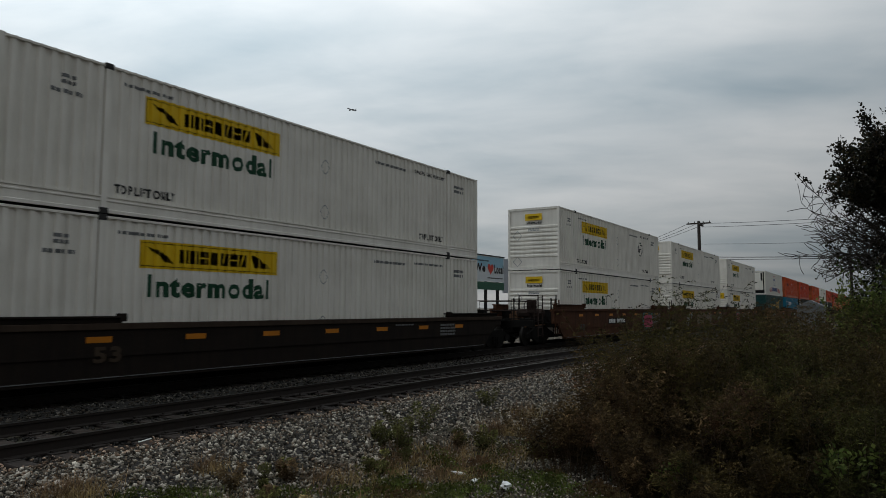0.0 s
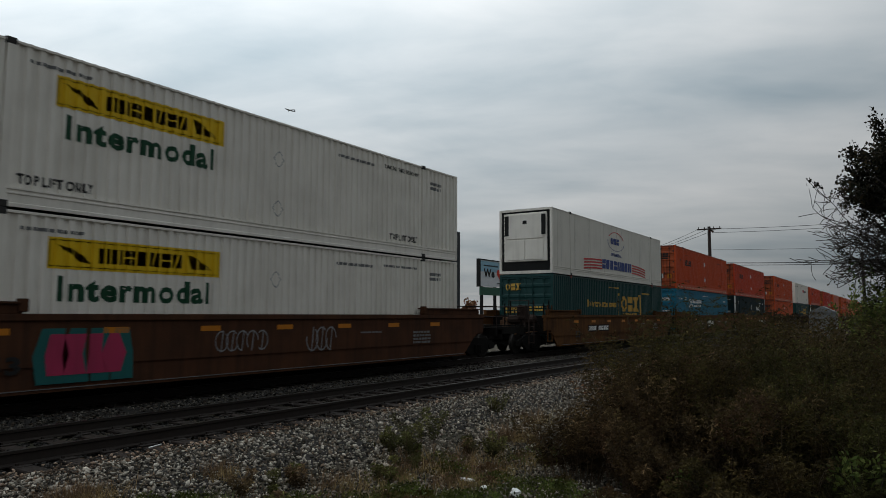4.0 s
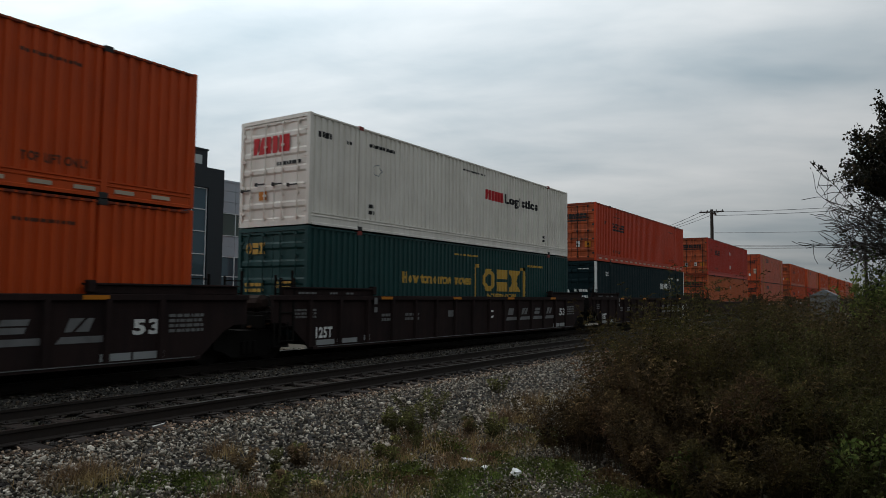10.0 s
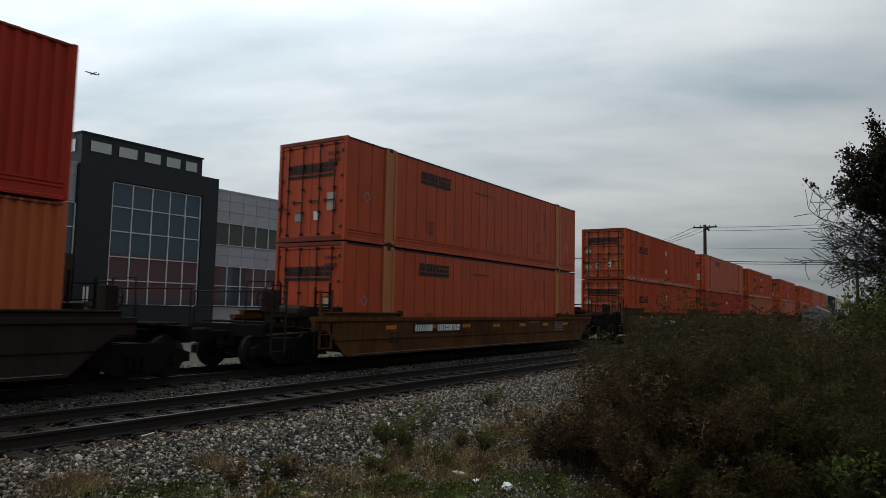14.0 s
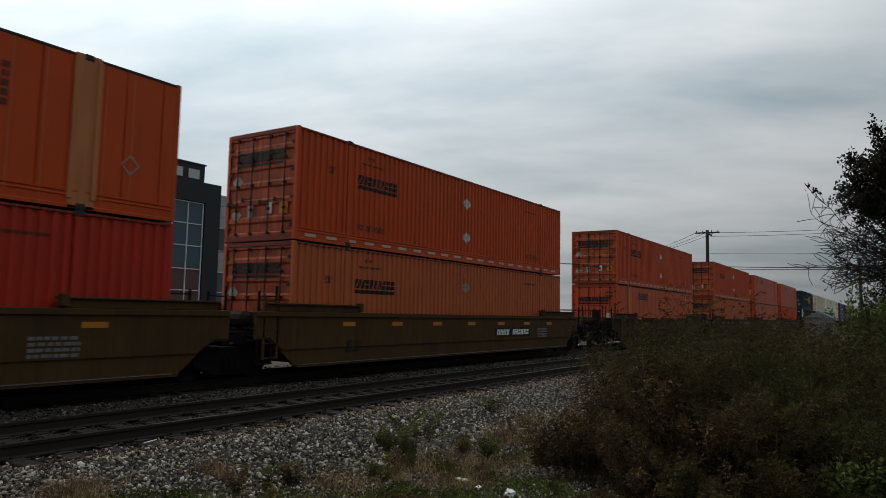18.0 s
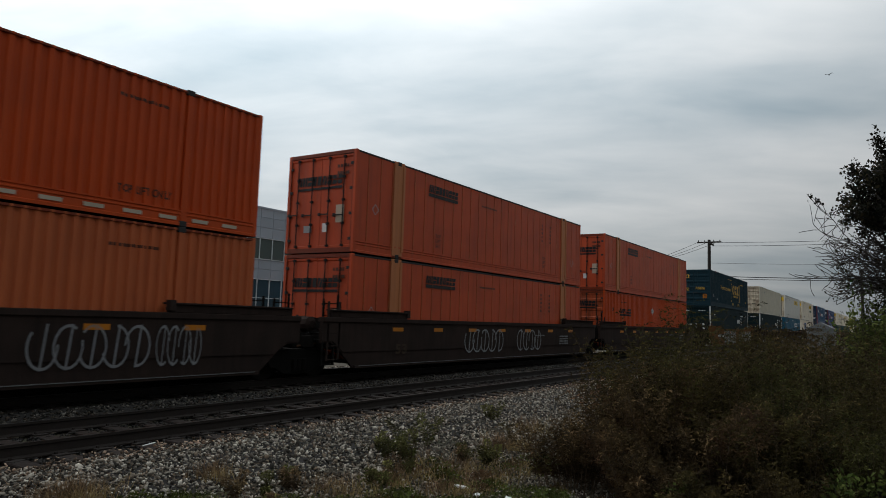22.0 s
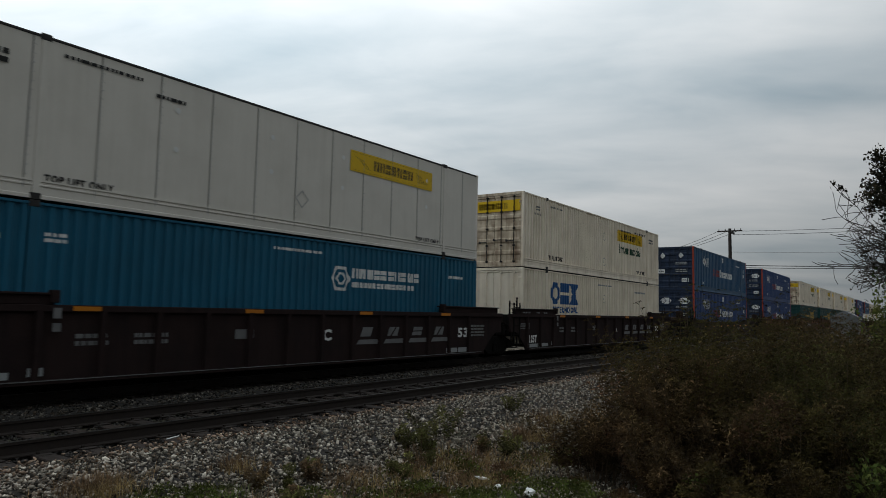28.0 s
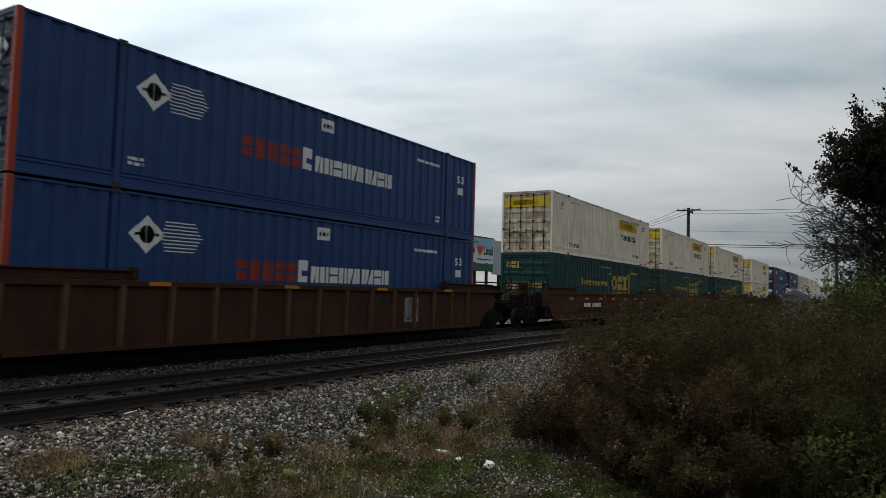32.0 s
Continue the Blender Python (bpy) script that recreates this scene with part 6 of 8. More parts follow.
# ---- loose stone ----
def stone_shape(seed, corners=8):
    """A broken, sharp-edged stone."""
    rnd = random.Random(seed)
    bm = bmesh.new()
    sx, sy, sz = rnd.uniform(1.0, 1.6), rnd.uniform(0.65, 1.0), rnd.uniform(0.4, 0.75)
    for i in range(corners):
        z = -1 + 2 * (i + 0.5) / corners
        t = i * 2.4 + rnd.uniform(-0.5, 0.5)
        k = rnd.uniform(0.75, 1.2)
        q = math.sqrt(1 - z * z) * k
        bm.verts.new((math.cos(t) * q * sx, math.sin(t) * q * sy, z * k * sz))
    bmesh.ops.convex_hull(bm, input=bm.verts[:])
    bmesh.ops.delete(bm, geom=[v for v in bm.verts if not v.link_faces], context="VERTS")
    bmesh.ops.triangulate(bm, faces=bm.faces[:])
    bm.verts.index_update()
    vs, fs = np.array([v.co[:] for v in bm.verts]), np.array([[v.index for v in f.verts] for f in bm.faces])
    bm.free()
    return vs, fs


def rotations(rng, n):
    q = rng.normal(size=(n, 4))
    q /= np.linalg.norm(q, axis=1)[:, None]
    w, x, y, z = q.T
    return np.stack([np.stack([1 - 2 * (y * y + z * z), 2 * (x * y - z * w), 2 * (x * z + y * w)], 1),
                     np.stack([2 * (x * y + z * w), 1 - 2 * (x * x + z * z), 2 * (y * z - x * w)], 1),
                     np.stack([2 * (x * z - y * w), 2 * (y * z + x * w), 1 - 2 * (x * x + y * y)], 1)], 1)


def joined(name, verts, faces):
    """A mesh from big arrays of vertices and equal-sided faces."""
    me = bpy.data.meshes.new(name)
    n = faces.shape[1]
    me.vertices.add(len(verts))
    me.vertices.foreach_set("co", verts.astype(np.float32).ravel())
    me.loops.add(faces.size)
    me.loops.foreach_set("vertex_index", faces.astype(np.int32).ravel())
    me.polygons.add(len(faces))
    me.polygons.foreach_set("loop_start", np.arange(0, faces.size, n, dtype=np.int32))
    me.update(calc_edges=True)
    me.materials.append(None)
    return me


STONES = [stone_shape(i) for i in range(8)]
GRIT = [stone_shape(20 + i, 6) for i in range(8)]


def scatter_stones(name, rng, x, y, z, size, shapes=STONES):
    vs, fs, base = [], [], 0
    for k, (sv, sf) in enumerate(shapes):
        pick = np.arange(len(x)) % 8 == k
        m = int(pick.sum())
        p = np.einsum("nij,vj->nvi", rotations(rng, m), sv) * size[pick][:, None, None]
        p[:, :, 2] *= 0.78
        p += np.stack([x[pick], y[pick], z[pick]], 1)[:, None, :]
        vs.append(p.reshape(-1, 3))
        fs.append((sf[None] + (base + np.arange(m) * len(sv))[:, None, None]).reshape(-1, 3))
        base += m * len(sv)
    return joined(name, np.concatenate(vs), np.concatenate(fs))


rng = np.random.default_rng(4)
height_of = np.vectorize(bed_height)


def stony_edge(x):
    """How far out the ballast reaches over the soil."""
    return 4.8 + 0.45 * np.clip((x - 4.0) / 1.5, 0, 1) + 0.3 * np.sin(x * 0.9) + 0.25 * np.sin(x * 2.3 + 1)


def field(n, x0, x1, y0, y1, lo, hi, power=1.6, ragged=False):
    x = x0 + (x1 - x0) * rng.random(n) ** power
    y = y0 + (y1 - y0) * rng.random(n)
    if ragged:
        keep = rng.random(n) < np.clip((y - stony_edge(x) + 0.25) / 1.0, 0.03, 1)
        x, y = x[keep], y[keep]
    return x, y, height_of(y) + rng.uniform(-0.008, 0.030, len(x)), rng.uniform(lo, hi, len(x))


x, y, z, s = field(76000, 1.5, 42, 4.2, 8.0, 0.012, 0.030, 1.9, True)
near_stones = solid("ballast_stones", scatter_stones("ballast_stones", rng, x, y, z, s), "ballast_stone", "Loose pale and dark grey ballast stones on the shoulder", "gravel", "stuff")
x, y, z, s = field(5200, 1.0, 40, 7.55, 8.45, 0.014, 0.034, 1.6)
solid("rusty_stones", scatter_stones("rusty_stones", rng, x, y, z + 0.012, s), "rusty_ballast_stone", "Rust-stained ballast stones along the nearer rail", "gravel", "stuff")
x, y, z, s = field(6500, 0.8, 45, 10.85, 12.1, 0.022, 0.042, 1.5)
solid("middle_stones", scatter_stones("middle_stones", rng, x, y, z, s, GRIT), "shaded_ballast_stone", "Grey ballast stones between the two tracks, darkened for train shade", "gravel", "stuff")
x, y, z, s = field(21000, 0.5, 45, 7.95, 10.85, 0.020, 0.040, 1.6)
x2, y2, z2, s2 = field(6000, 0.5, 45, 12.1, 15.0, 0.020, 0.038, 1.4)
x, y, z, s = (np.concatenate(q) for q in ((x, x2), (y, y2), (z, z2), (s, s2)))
solid("track_stones", scatter_stones("track_stones", rng, x, y, z + rng.uniform(-0.02, 0.022, len(z)), s, GRIT), "dark_ballast_stone", "Dark ballast stones between the rails, train's shade in their colour", "gravel", "stuff")
x, y, z, s = field(5000, 1.5, 60, 14.4, 17.4, 0.025, 0.045, 1.3)
solid("far_stones", scatter_stones("far_stones", rng, x, y, z, s), "ballast_stone", "Pale ballast stones beyond the train", "gravel", "stuff")
x, y, z, s = field(46000, 1.2, 15, 1.8, 5.8, 0.008, 0.024, 1.3)
keep = rng.random(len(x)) < np.clip((x - 1.2) / 1.6, 0, 1) * np.clip((y - 1.8) / 1.2, 0, 1)
x, y, z, s = x[keep], y[keep], z[keep], s[keep]
solid("grit", scatter_stones("grit", rng, x, y, z + 0.004, s, GRIT), "soil_stone", "Small dirty stones scattered over the soil", "gravel", "stuff")
stone_meshes = []
for sv, sf in STONES:
    stone_meshes.append(joined("stone", sv, sf))
rnd = random.Random(9)
for i in range(220):
    x, y = rnd.uniform(3.4, 9.5), rnd.uniform(4.9, 7.6)
    r = rnd.uniform(0.030, 0.046)
    part("stone", stone_meshes[i % 8], "stone_piece", bed,
         at=Matrix.Translation((x, y, bed_height(y) + 0.03)) @ pose(0, 0, 0, rnd.uniform(0, 360), rnd.uniform(0, 360), rnd.uniform(0, 360)) @ Matrix.Diagonal((r, r, r * 0.9, 1)))


# ---- planting ----
def blades(rng, base, length, width, lean, bend, up=1.0):
    """Curved ribbons of three pieces, from arrays."""
    n = len(base)
    a = rng.uniform(0, 2 * np.pi, n)
    out = np.stack([np.cos(a), np.sin(a), np.zeros(n)], 1)
    side = np.stack([-np.sin(a), np.cos(a), np.zeros(n)], 1)
    vs = np.zeros((n, 8, 3))
    for i, t in enumerate((0.0, 0.4, 0.75, 1.0)):
        c = base + out * (lean * t + bend * t * t)[:, None] * length[:, None]
        c[:, 2] += length * t * np.sqrt(np.clip(1 - (lean * t) ** 2, 0.15, 1)) * up * (1 - 0.25 * bend * t)
        w = width * (1 - 0.8 * t)
        vs[:, 2 * i], vs[:, 2 * i + 1] = c - side * w[:, None], c + side * w[:, None]
    f = np.array([[0, 1, 3, 2], [2, 3, 5, 4], [4, 5, 7, 6]])
    return vs.reshape(-1, 3), (f[None] + (np.arange(n) * 8)[:, None, None]).reshape(-1, 4)


def leaves_at(rng, pts, length, width):
    """Small folded leaves, each of two halves, turned at random."""
    n = len(pts)
    base = np.array([[0, 0, 0], [0.45, -0.5, 0.12], [1, 0, 0], [0.45, 0.5, 0.12]])
    shape = np.stack([base[:, 0][None] * length[:, None], base[:, 1][None] * width[:, None], base[:, 2][None] * width[:, None]], 2)
    p = np.einsum("nij,nvj->nvi", rotations(rng, n), shape) + pts[:, None, :]
    f = np.array([[0, 1, 2], [0, 2, 3]])
    return p.reshape(-1, 3), (f[None] + (np.arange(n) * 4)[:, None, None]).reshape(-1, 3)


def sprays_at(rng, pts, dirs, length, width):
    """Narrow leaves and seed sprays that point up and outwards along their stems."""
    n = len(pts)
    d = dirs + rng.normal(0, 0.38, (n, 3))
    d /= np.linalg.norm(d, axis=1)[:, None]
    side = np.cross(d, rng.normal(size=(n, 3)))
    side /= np.linalg.norm(side, axis=1)[:, None] + 1e-9
    droop = np.zeros((n, 3))
    droop[:, 2] = -0.22 * length
    mid = pts + d * (length * 0.5)[:, None]
    p = np.stack([pts, mid - side * width[:, None], pts + d * length[:, None] + droop, mid + side * width[:, None]], 1)
    f = np.array([[0, 1, 2], [0, 2, 3]])
    return p.reshape(-1, 3), (f[None] + (np.arange(n) * 4)[:, None, None]).reshape(-1, 3)


def weed_shrub(x, y, r, h, stems, seed, per=26, mats=("bark", "weed_leaf", "brown_seed"), seedy=0.5, leaf=(0.022, 0.062), label="Tangled brown-green weed shrub gone to seed", broad=False):
    rng = np.random.default_rng(seed)
    top = thing("shrub", label, "shrub", pose(x, y, GROUND), "weeds beside the line")
    # the stems stand in clumps, each with its own lean and height
    n = max(3, int(5 * r * r + 3))
    ca, cq = rng.uniform(0, 2 * np.pi, n), np.sqrt(rng.random(n))
    c_foot = np.stack([np.cos(ca) * cq, np.sin(ca) * cq, np.zeros(n)], 1) * r * 0.85
    c_lean = np.stack([np.cos(ca) * cq, np.sin(ca) * cq, np.zeros(n)], 1) * 0.25 + rng.normal(0, 0.13, (n, 3)) * [1, 1, 0]
    c_high = rng.uniform(0.52, 1.10, n) * (1.06 - 0.30 * cq ** 2)
    own = rng.integers(0, n, stems)
    off = rng.normal(0, 0.085, (stems, 3)) * [1, 1, 0] * min(1.0, r * 2)
    foot = c_foot[own] + off
    tilt = c_lean[own] + off * 2.6 + rng.normal(0, 0.06, (stems, 3)) * [1, 1, 0]
    if broad:
        tilt = tilt * 0.4
    ln = h * c_high[own] * rng.uniform(0.70, 1.08, stems)
    s = Shape()
    ts = (0.0, 0.35, 0.7, 1.0)
    tips = []
    for i in range(stems):
        path = [foot[i] + np.array([0, 0, ln[i] * t * (1 - 0.1 * t)]) + tilt[i] * ln[i] * (t * 0.45 + 0.55 * t * t) for t in ts]
        s.tube(path, [0.006, 0.005, 0.0035, 0.0015], 3, False)
        tips.append(path)
    tagged(part("stem_mass", s, mats[0], top), kind="stuff")
    paths = np.array(tips)

    def along_stem(k, t):
        seg = np.minimum((np.searchsorted(ts, t) - 1).clip(0), 2)
        tt = (t - np.array(ts)[seg]) / (np.array(ts)[seg + 1] - np.array(ts)[seg])
        d = paths[k, seg + 1] - paths[k, seg]
        return paths[k, seg] * (1 - tt)[:, None] + paths[k, seg + 1] * tt[:, None], d / np.linalg.norm(d, axis=1)[:, None]
    # each stem carries arching side sprigs, and each sprig its row of narrow leaves or seeds
    sprigs, row = (per // 6, 6) if not broad else (per, 1)
    k = np.repeat(np.arange(stems), sprigs)
    t = 0.08 + 0.92 * rng.random(len(k)) ** 0.72
    foot2, along = along_stem(k, t)
    out = rng.normal(size=foot2.shape)
    out /= np.linalg.norm(out, axis=1)[:, None]
    sd = along * 0.75 + out * 0.75
    sd /= np.linalg.norm(sd, axis=1)[:, None]
    reach = (0.07 + 0.17 * rng.random(len(k))) * (0.45 + 0.75 * t) * (0.5 + 0.5 * min(1.0, h))
    q = np.tile((np.arange(row) + 0.5) / row, len(k))
    k, t, sd, out, along, reach = (np.repeat(w, row, 0) for w in (k, t, sd, out, along, reach))
    p = np.repeat(foot2, row, 0) + sd * (reach * q)[:, None]
    p[:, 2] -= 0.35 * reach * q * q
    along = sd - np.array([0, 0, 0.5]) * q[:, None]
    out = rng.normal(size=p.shape)
    out /= np.linalg.norm(out, axis=1)[:, None]
    plume = rng.random(stems) < seedy
    is_seed = (t > 0.4) & plume[k]
    if broad:
        v, f = leaves_at(rng, p, rng.uniform(*leaf, len(p)), rng.uniform(leaf[0] * 0.5, leaf[1] * 0.5, len(p)))
    else:
        m = ~is_seed & (t > 0.58)
        low = ~is_seed & (t <= 0.58)
        if low.any():
            v, f = sprays_at(rng, p[low], along[low] * 0.9 + out[low] * 0.45, rng.uniform(*leaf, low.sum()), rng.uniform(0.002, 0.0055, low.sum()))
            tagged(part("lower_foliage", joined("lower_foliage", v, f), "dull_weed_leaf" if mats[1] == "weed_leaf" else mats[1], top), kind="stuff")
        v, f = sprays_at(rng, p[m], along[m] * 0.9 + out[m] * 0.45, rng.uniform(*leaf, m.sum()), rng.uniform(0.0018, 0.005, m.sum()))
    tagged(part("foliage", joined("foliage", v, f), mats[1], top), kind="stuff")
    if is_seed.any() and not broad:
        v, f = sprays_at(rng, p[is_seed], along[is_seed] + out[is_seed] * 0.4, rng.uniform(0.02, 0.065, is_seed.sum()), rng.uniform(0.0015, 0.005, is_seed.sum()))
        tagged(part("seed_mass", joined("seed_mass", v, f), mats[2], top, "brown feathery seed heads"), kind="stuff")
    return top


def plume_shrub(x, y, r, h, plumes, seed, tone, label):
    """A weed thicket of feathery plumes: arching stems in clumps, each with whorls of fine side sprigs that end in paler tips."""
    rng = np.random.default_rng(seed)
    top = thing("shrub", label, "shrub", pose(x, y, GROUND), "weeds beside the line")
    n = max(3, int(3 + 4 * r * r))
    ca, cq = rng.uniform(0, 2 * np.pi, n), np.sqrt((np.arange(n) + 0.3) / n)
    c_foot = np.stack([np.cos(ca) * cq, np.sin(ca) * cq, np.zeros(n)], 1) * r * 0.8
    c_lean = np.stack([np.cos(ca) * cq, np.sin(ca) * cq, np.zeros(n)], 1) * 0.20 + rng.normal(0, 0.13, (n, 3)) * [1, 1, 0]
    c_high = rng.uniform(0.66, 1.04, n) * (1.02 - 0.16 * cq ** 2)
    own = rng.integers(0, n, plumes)
    off = rng.normal(0, 0.10, (plumes, 3)) * [1, 1, 0]
    foot, tilt = c_foot[own] + off, c_lean[own] + off * 1.5 + rng.normal(0, 0.07, (plumes, 3)) * [1, 1, 0]
    length = h * c_high[own] * (0.50 + 0.50 * rng.random(plumes) ** 0.6)
    up = np.array([0, 0, 1.0])

    def at(k, t):
        ln = length[k][:, None]
        t = t[:, None]
        return foot[k] + up * ln * t * (1 - 0.07 * t ** 3) + tilt[k] * ln * t ** 1.7
    s = Shape()
    for i in range(plumes):
        k = np.full(4, i)
        s.tube(at(k, np.array((0.0, 0.35, 0.7, 1.0))), [0.006, 0.005, 0.003, 0.001], 3, False)
    tagged(part("stem_mass", s, "weed_stalk", top), kind="stuff")
    # side sprigs round each stem, long in the middle and short at the tip
    per, row = 32, 8
    k = np.repeat(np.arange(plumes), per)
    t = np.tile((np.arange(per) + 0.5) / per, plumes) * 0.80 + 0.20 + rng.normal(0, 0.012, len(k))
    t = t.clip(0.05, 1)
    base, ahead = at(k, t), at(k, (t + 0.03))
    along = ahead - base
    along /= np.linalg.norm(along, axis=1)[:, None]
    a = np.tile(np.arange(per) * 2.4, plumes) + rng.normal(0, 0.5, len(k))
    radial = np.stack([np.cos(a), np.sin(a), np.zeros(len(k))], 1)
    sd = along * 0.72 + radial * 0.70
    sd /= np.linalg.norm(sd, axis=1)[:, None]
    full = rng.uniform(0.6, 1.25, plumes)[k]
    reach = (0.55 + 0.45 * length[k]) * (0.030 + 0.105 * np.sin(np.pi * (1.06 - t).clip(0, 1) ** 0.62)) * full * rng.uniform(0.7, 1.15, len(k))
    q = np.tile((np.arange(row) + 0.6) / row, len(k))
    k2, t2, d2, reach2 = (np.repeat(w, row, 0) for w in (k, t, sd, reach))
    p = np.repeat(base, row, 0) + d2 * (reach2 * q)[:, None]
    p[:, 2] -= 0.42 * reach2 * q * q
    d = d2 - up * (0.55 * q)[:, None] + rng.normal(0, 0.45, p.shape)
    d /= np.linalg.norm(d, axis=1)[:, None]
    side = np.cross(d, rng.normal(size=p.shape))
    side /= np.linalg.norm(side, axis=1)[:, None] + 1e-9
    ll, ww = rng.uniform(0.022, 0.060, len(p))[:, None], rng.uniform(0.0035, 0.0095, len(p))[:, None]
    quads = np.stack([p, p + d * ll * 0.5 - side * ww, p + d * ll - up * 0.15 * ll, p + d * ll * 0.5 + side * ww], 1)
    # tips coloured as if catching light, low leaves as if in shade
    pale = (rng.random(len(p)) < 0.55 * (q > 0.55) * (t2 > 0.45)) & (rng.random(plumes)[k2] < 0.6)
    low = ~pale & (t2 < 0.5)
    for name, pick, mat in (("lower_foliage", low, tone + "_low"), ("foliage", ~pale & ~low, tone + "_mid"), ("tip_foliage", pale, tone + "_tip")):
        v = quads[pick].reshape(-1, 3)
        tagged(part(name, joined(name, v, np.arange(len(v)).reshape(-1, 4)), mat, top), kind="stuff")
    return top


SHRUBS = ((8.45, 3.45, 0.34, 0.82, "russet"), (8.9, 3.35, 0.4, 1.08, "russet"), (9.4, 3.25, 0.42, 1.36, "russet"), (10.1, 3.15, 0.4, 1.74, "olive"), (10.5, 3.0, 0.42, 2.10, "green"),
          (8.4, 2.75, 0.5, 1.0, "russet"), (9.1, 2.6, 0.65, 1.42, "russet"), (9.9, 2.4, 0.8, 1.72, "olive"), (10.9, 2.5, 0.8, 1.84, "green"), (11.8, 2.3, 0.8, 1.80, "olive"),
          (12.8, 2.0, 0.9, 1.84, "olive"), (13.9, 1.7, 1.0, 1.88, "russet"), (8.2, 1.95, 0.7, 1.10, "russet"), (9.4, 1.6, 0.9, 1.52, "olive"), (10.7, 1.4, 0.95, 1.74, "green"),
          (12.1, 1.0, 1.0, 1.80, "olive"), (8.0, 1.0, 0.8, 1.05, "olive"), (9.3, 0.6, 0.95, 1.42, "green"), (10.8, 0.3, 1.0, 1.72, "olive"), (12.6, -0.2, 1.1, 1.80, "green"),
          (14.5, 0.5, 1.1, 1.84, "olive"), (8.1, -0.1, 0.9, 1.10, "green"), (9.5, -0.6, 1.0, 1.5, "olive"), (11.4, -0.9, 1.1, 1.8, "green"), (7.35, 2.35, 0.45, 0.62, "russet"),
          (7.2, 1.4, 0.5, 0.62, "olive"), (7.2, 0.4, 0.6, 0.66, "green"), (16.0, 1.2, 1.2, 1.86, "olive"))
SHRUB_LABEL = {"russet": "Feathery reddish-brown weed thicket gone to seed", "olive": "Feathery olive-brown weed thicket beside the track", "green": "Feathery dull green weed thicket beside the track"}
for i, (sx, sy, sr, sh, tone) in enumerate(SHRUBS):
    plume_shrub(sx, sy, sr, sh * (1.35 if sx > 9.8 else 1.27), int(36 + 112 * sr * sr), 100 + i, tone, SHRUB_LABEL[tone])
# low broad-leaved weeds at the foot of the thicket
for i, (sx, sy, sr, sh) in enumerate(((7.9, 0.55, 0.45, 1.0), (7.5, 1.85, 0.35, 0.5), (7.4, 0.0, 0.5, 0.8))):
    weed_shrub(sx, sy, sr, sh, 40, 340 + i, 30, ("bark", "broad_leaf", "broad_leaf"), 0.0, (0.04, 0.085), "Low broad-leaved green weed at the thicket's foot", True)
# broad-leaved saplings that stand out of the weeds
for i, (sx, sy, sr, sh) in enumerate(((14.6, -0.4, 0.7, 2.3), (15.6, -0.4, 0.8, 2.9), (14.8, -0.6, 0.9, 3.2), (13.8, 0.18, 0.40, 3.2), (15.8, -0.9, 0.9, 3.5), (17.2, 0.1, 0.6, 2.9), (17.0, -0.5, 0.8, 3.4), (16.6, -1.0, 0.9, 3.9))):
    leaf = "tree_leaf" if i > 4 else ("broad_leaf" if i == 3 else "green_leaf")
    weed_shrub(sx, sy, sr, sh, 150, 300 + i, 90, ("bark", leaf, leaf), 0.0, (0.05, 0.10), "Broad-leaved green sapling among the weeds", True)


def tree(x, y, h, spread, seed, leaf_mat, label, leaf_n=9, depth=5, leaf_size=(0.05, 0.10), first=0.16, z=GROUND):
    rng = np.random.default_rng(seed)
    rnd = random.Random(seed)
    top = thing("tree", label, "tree", pose(x, y, z))
    trunk, limbs, ends = Shape(), Shape(), []

    def grow(p, d, length, r, level):
        pts, rs = [p], [r]
        for i in range(3):
            d = (d + Vector((rnd.uniform(-1, 1), rnd.uniform(-1, 1), rnd.uniform(-0.35, 0.65))) * 0.17).normalized()
            pts.append(pts[-1] + d * length / 3)
            rs.append(r * (1 - 0.2 * (i + 1)))
        (trunk if level == 0 else limbs).tube(pts, rs, 8 if level < 2 else 4, level < 2)
        if level >= depth - 2:
            ends.extend((q, level) for q in pts[1:])
        if level == depth:
            return
        for i in range(4 if level == 0 else rnd.choice((2, 3, 3))):
            at = pts[2 + (i % 2)] if level else pts[1 + i % 3]
            w = Vector((rnd.uniform(-1, 1), rnd.uniform(-1, 1), rnd.uniform(-0.25, 0.75))).normalized()
            nd = (d * 0.62 + w * spread).normalized()
            grow(at, nd, length * rnd.uniform(0.60, 0.84), rs[-1] * rnd.uniform(0.5, 0.75), level + 1)
    grow(Vector((0, 0, 0)), Vector((0, 0, 1)), h * 0.34, h * 0.022, 0)
    part("trunk", trunk, "bark", top)
    tagged(part("branch_mass", limbs, "bark", top), kind="stuff")
    pts = np.repeat(np.array([tuple(q) for q, _ in ends]), leaf_n, 0)
    keep = np.array([noise.noise((p[0] * 0.8, p[1] * 0.8, p[2] * 0.8)) > -0.12 for p in pts])
    pts = pts[keep] + rng.normal(0, 0.10, (keep.sum(), 3))
    v, f = leaves_at(rng, pts, rng.uniform(*leaf_size, len(pts)), rng.uniform(leaf_size[0] * 0.5, leaf_size[1] * 0.6, len(pts)))
    tagged(part("crown", joined("crown", v, f), leaf_mat, top, "thinning autumn leaves"), kind="stuff")
    return top


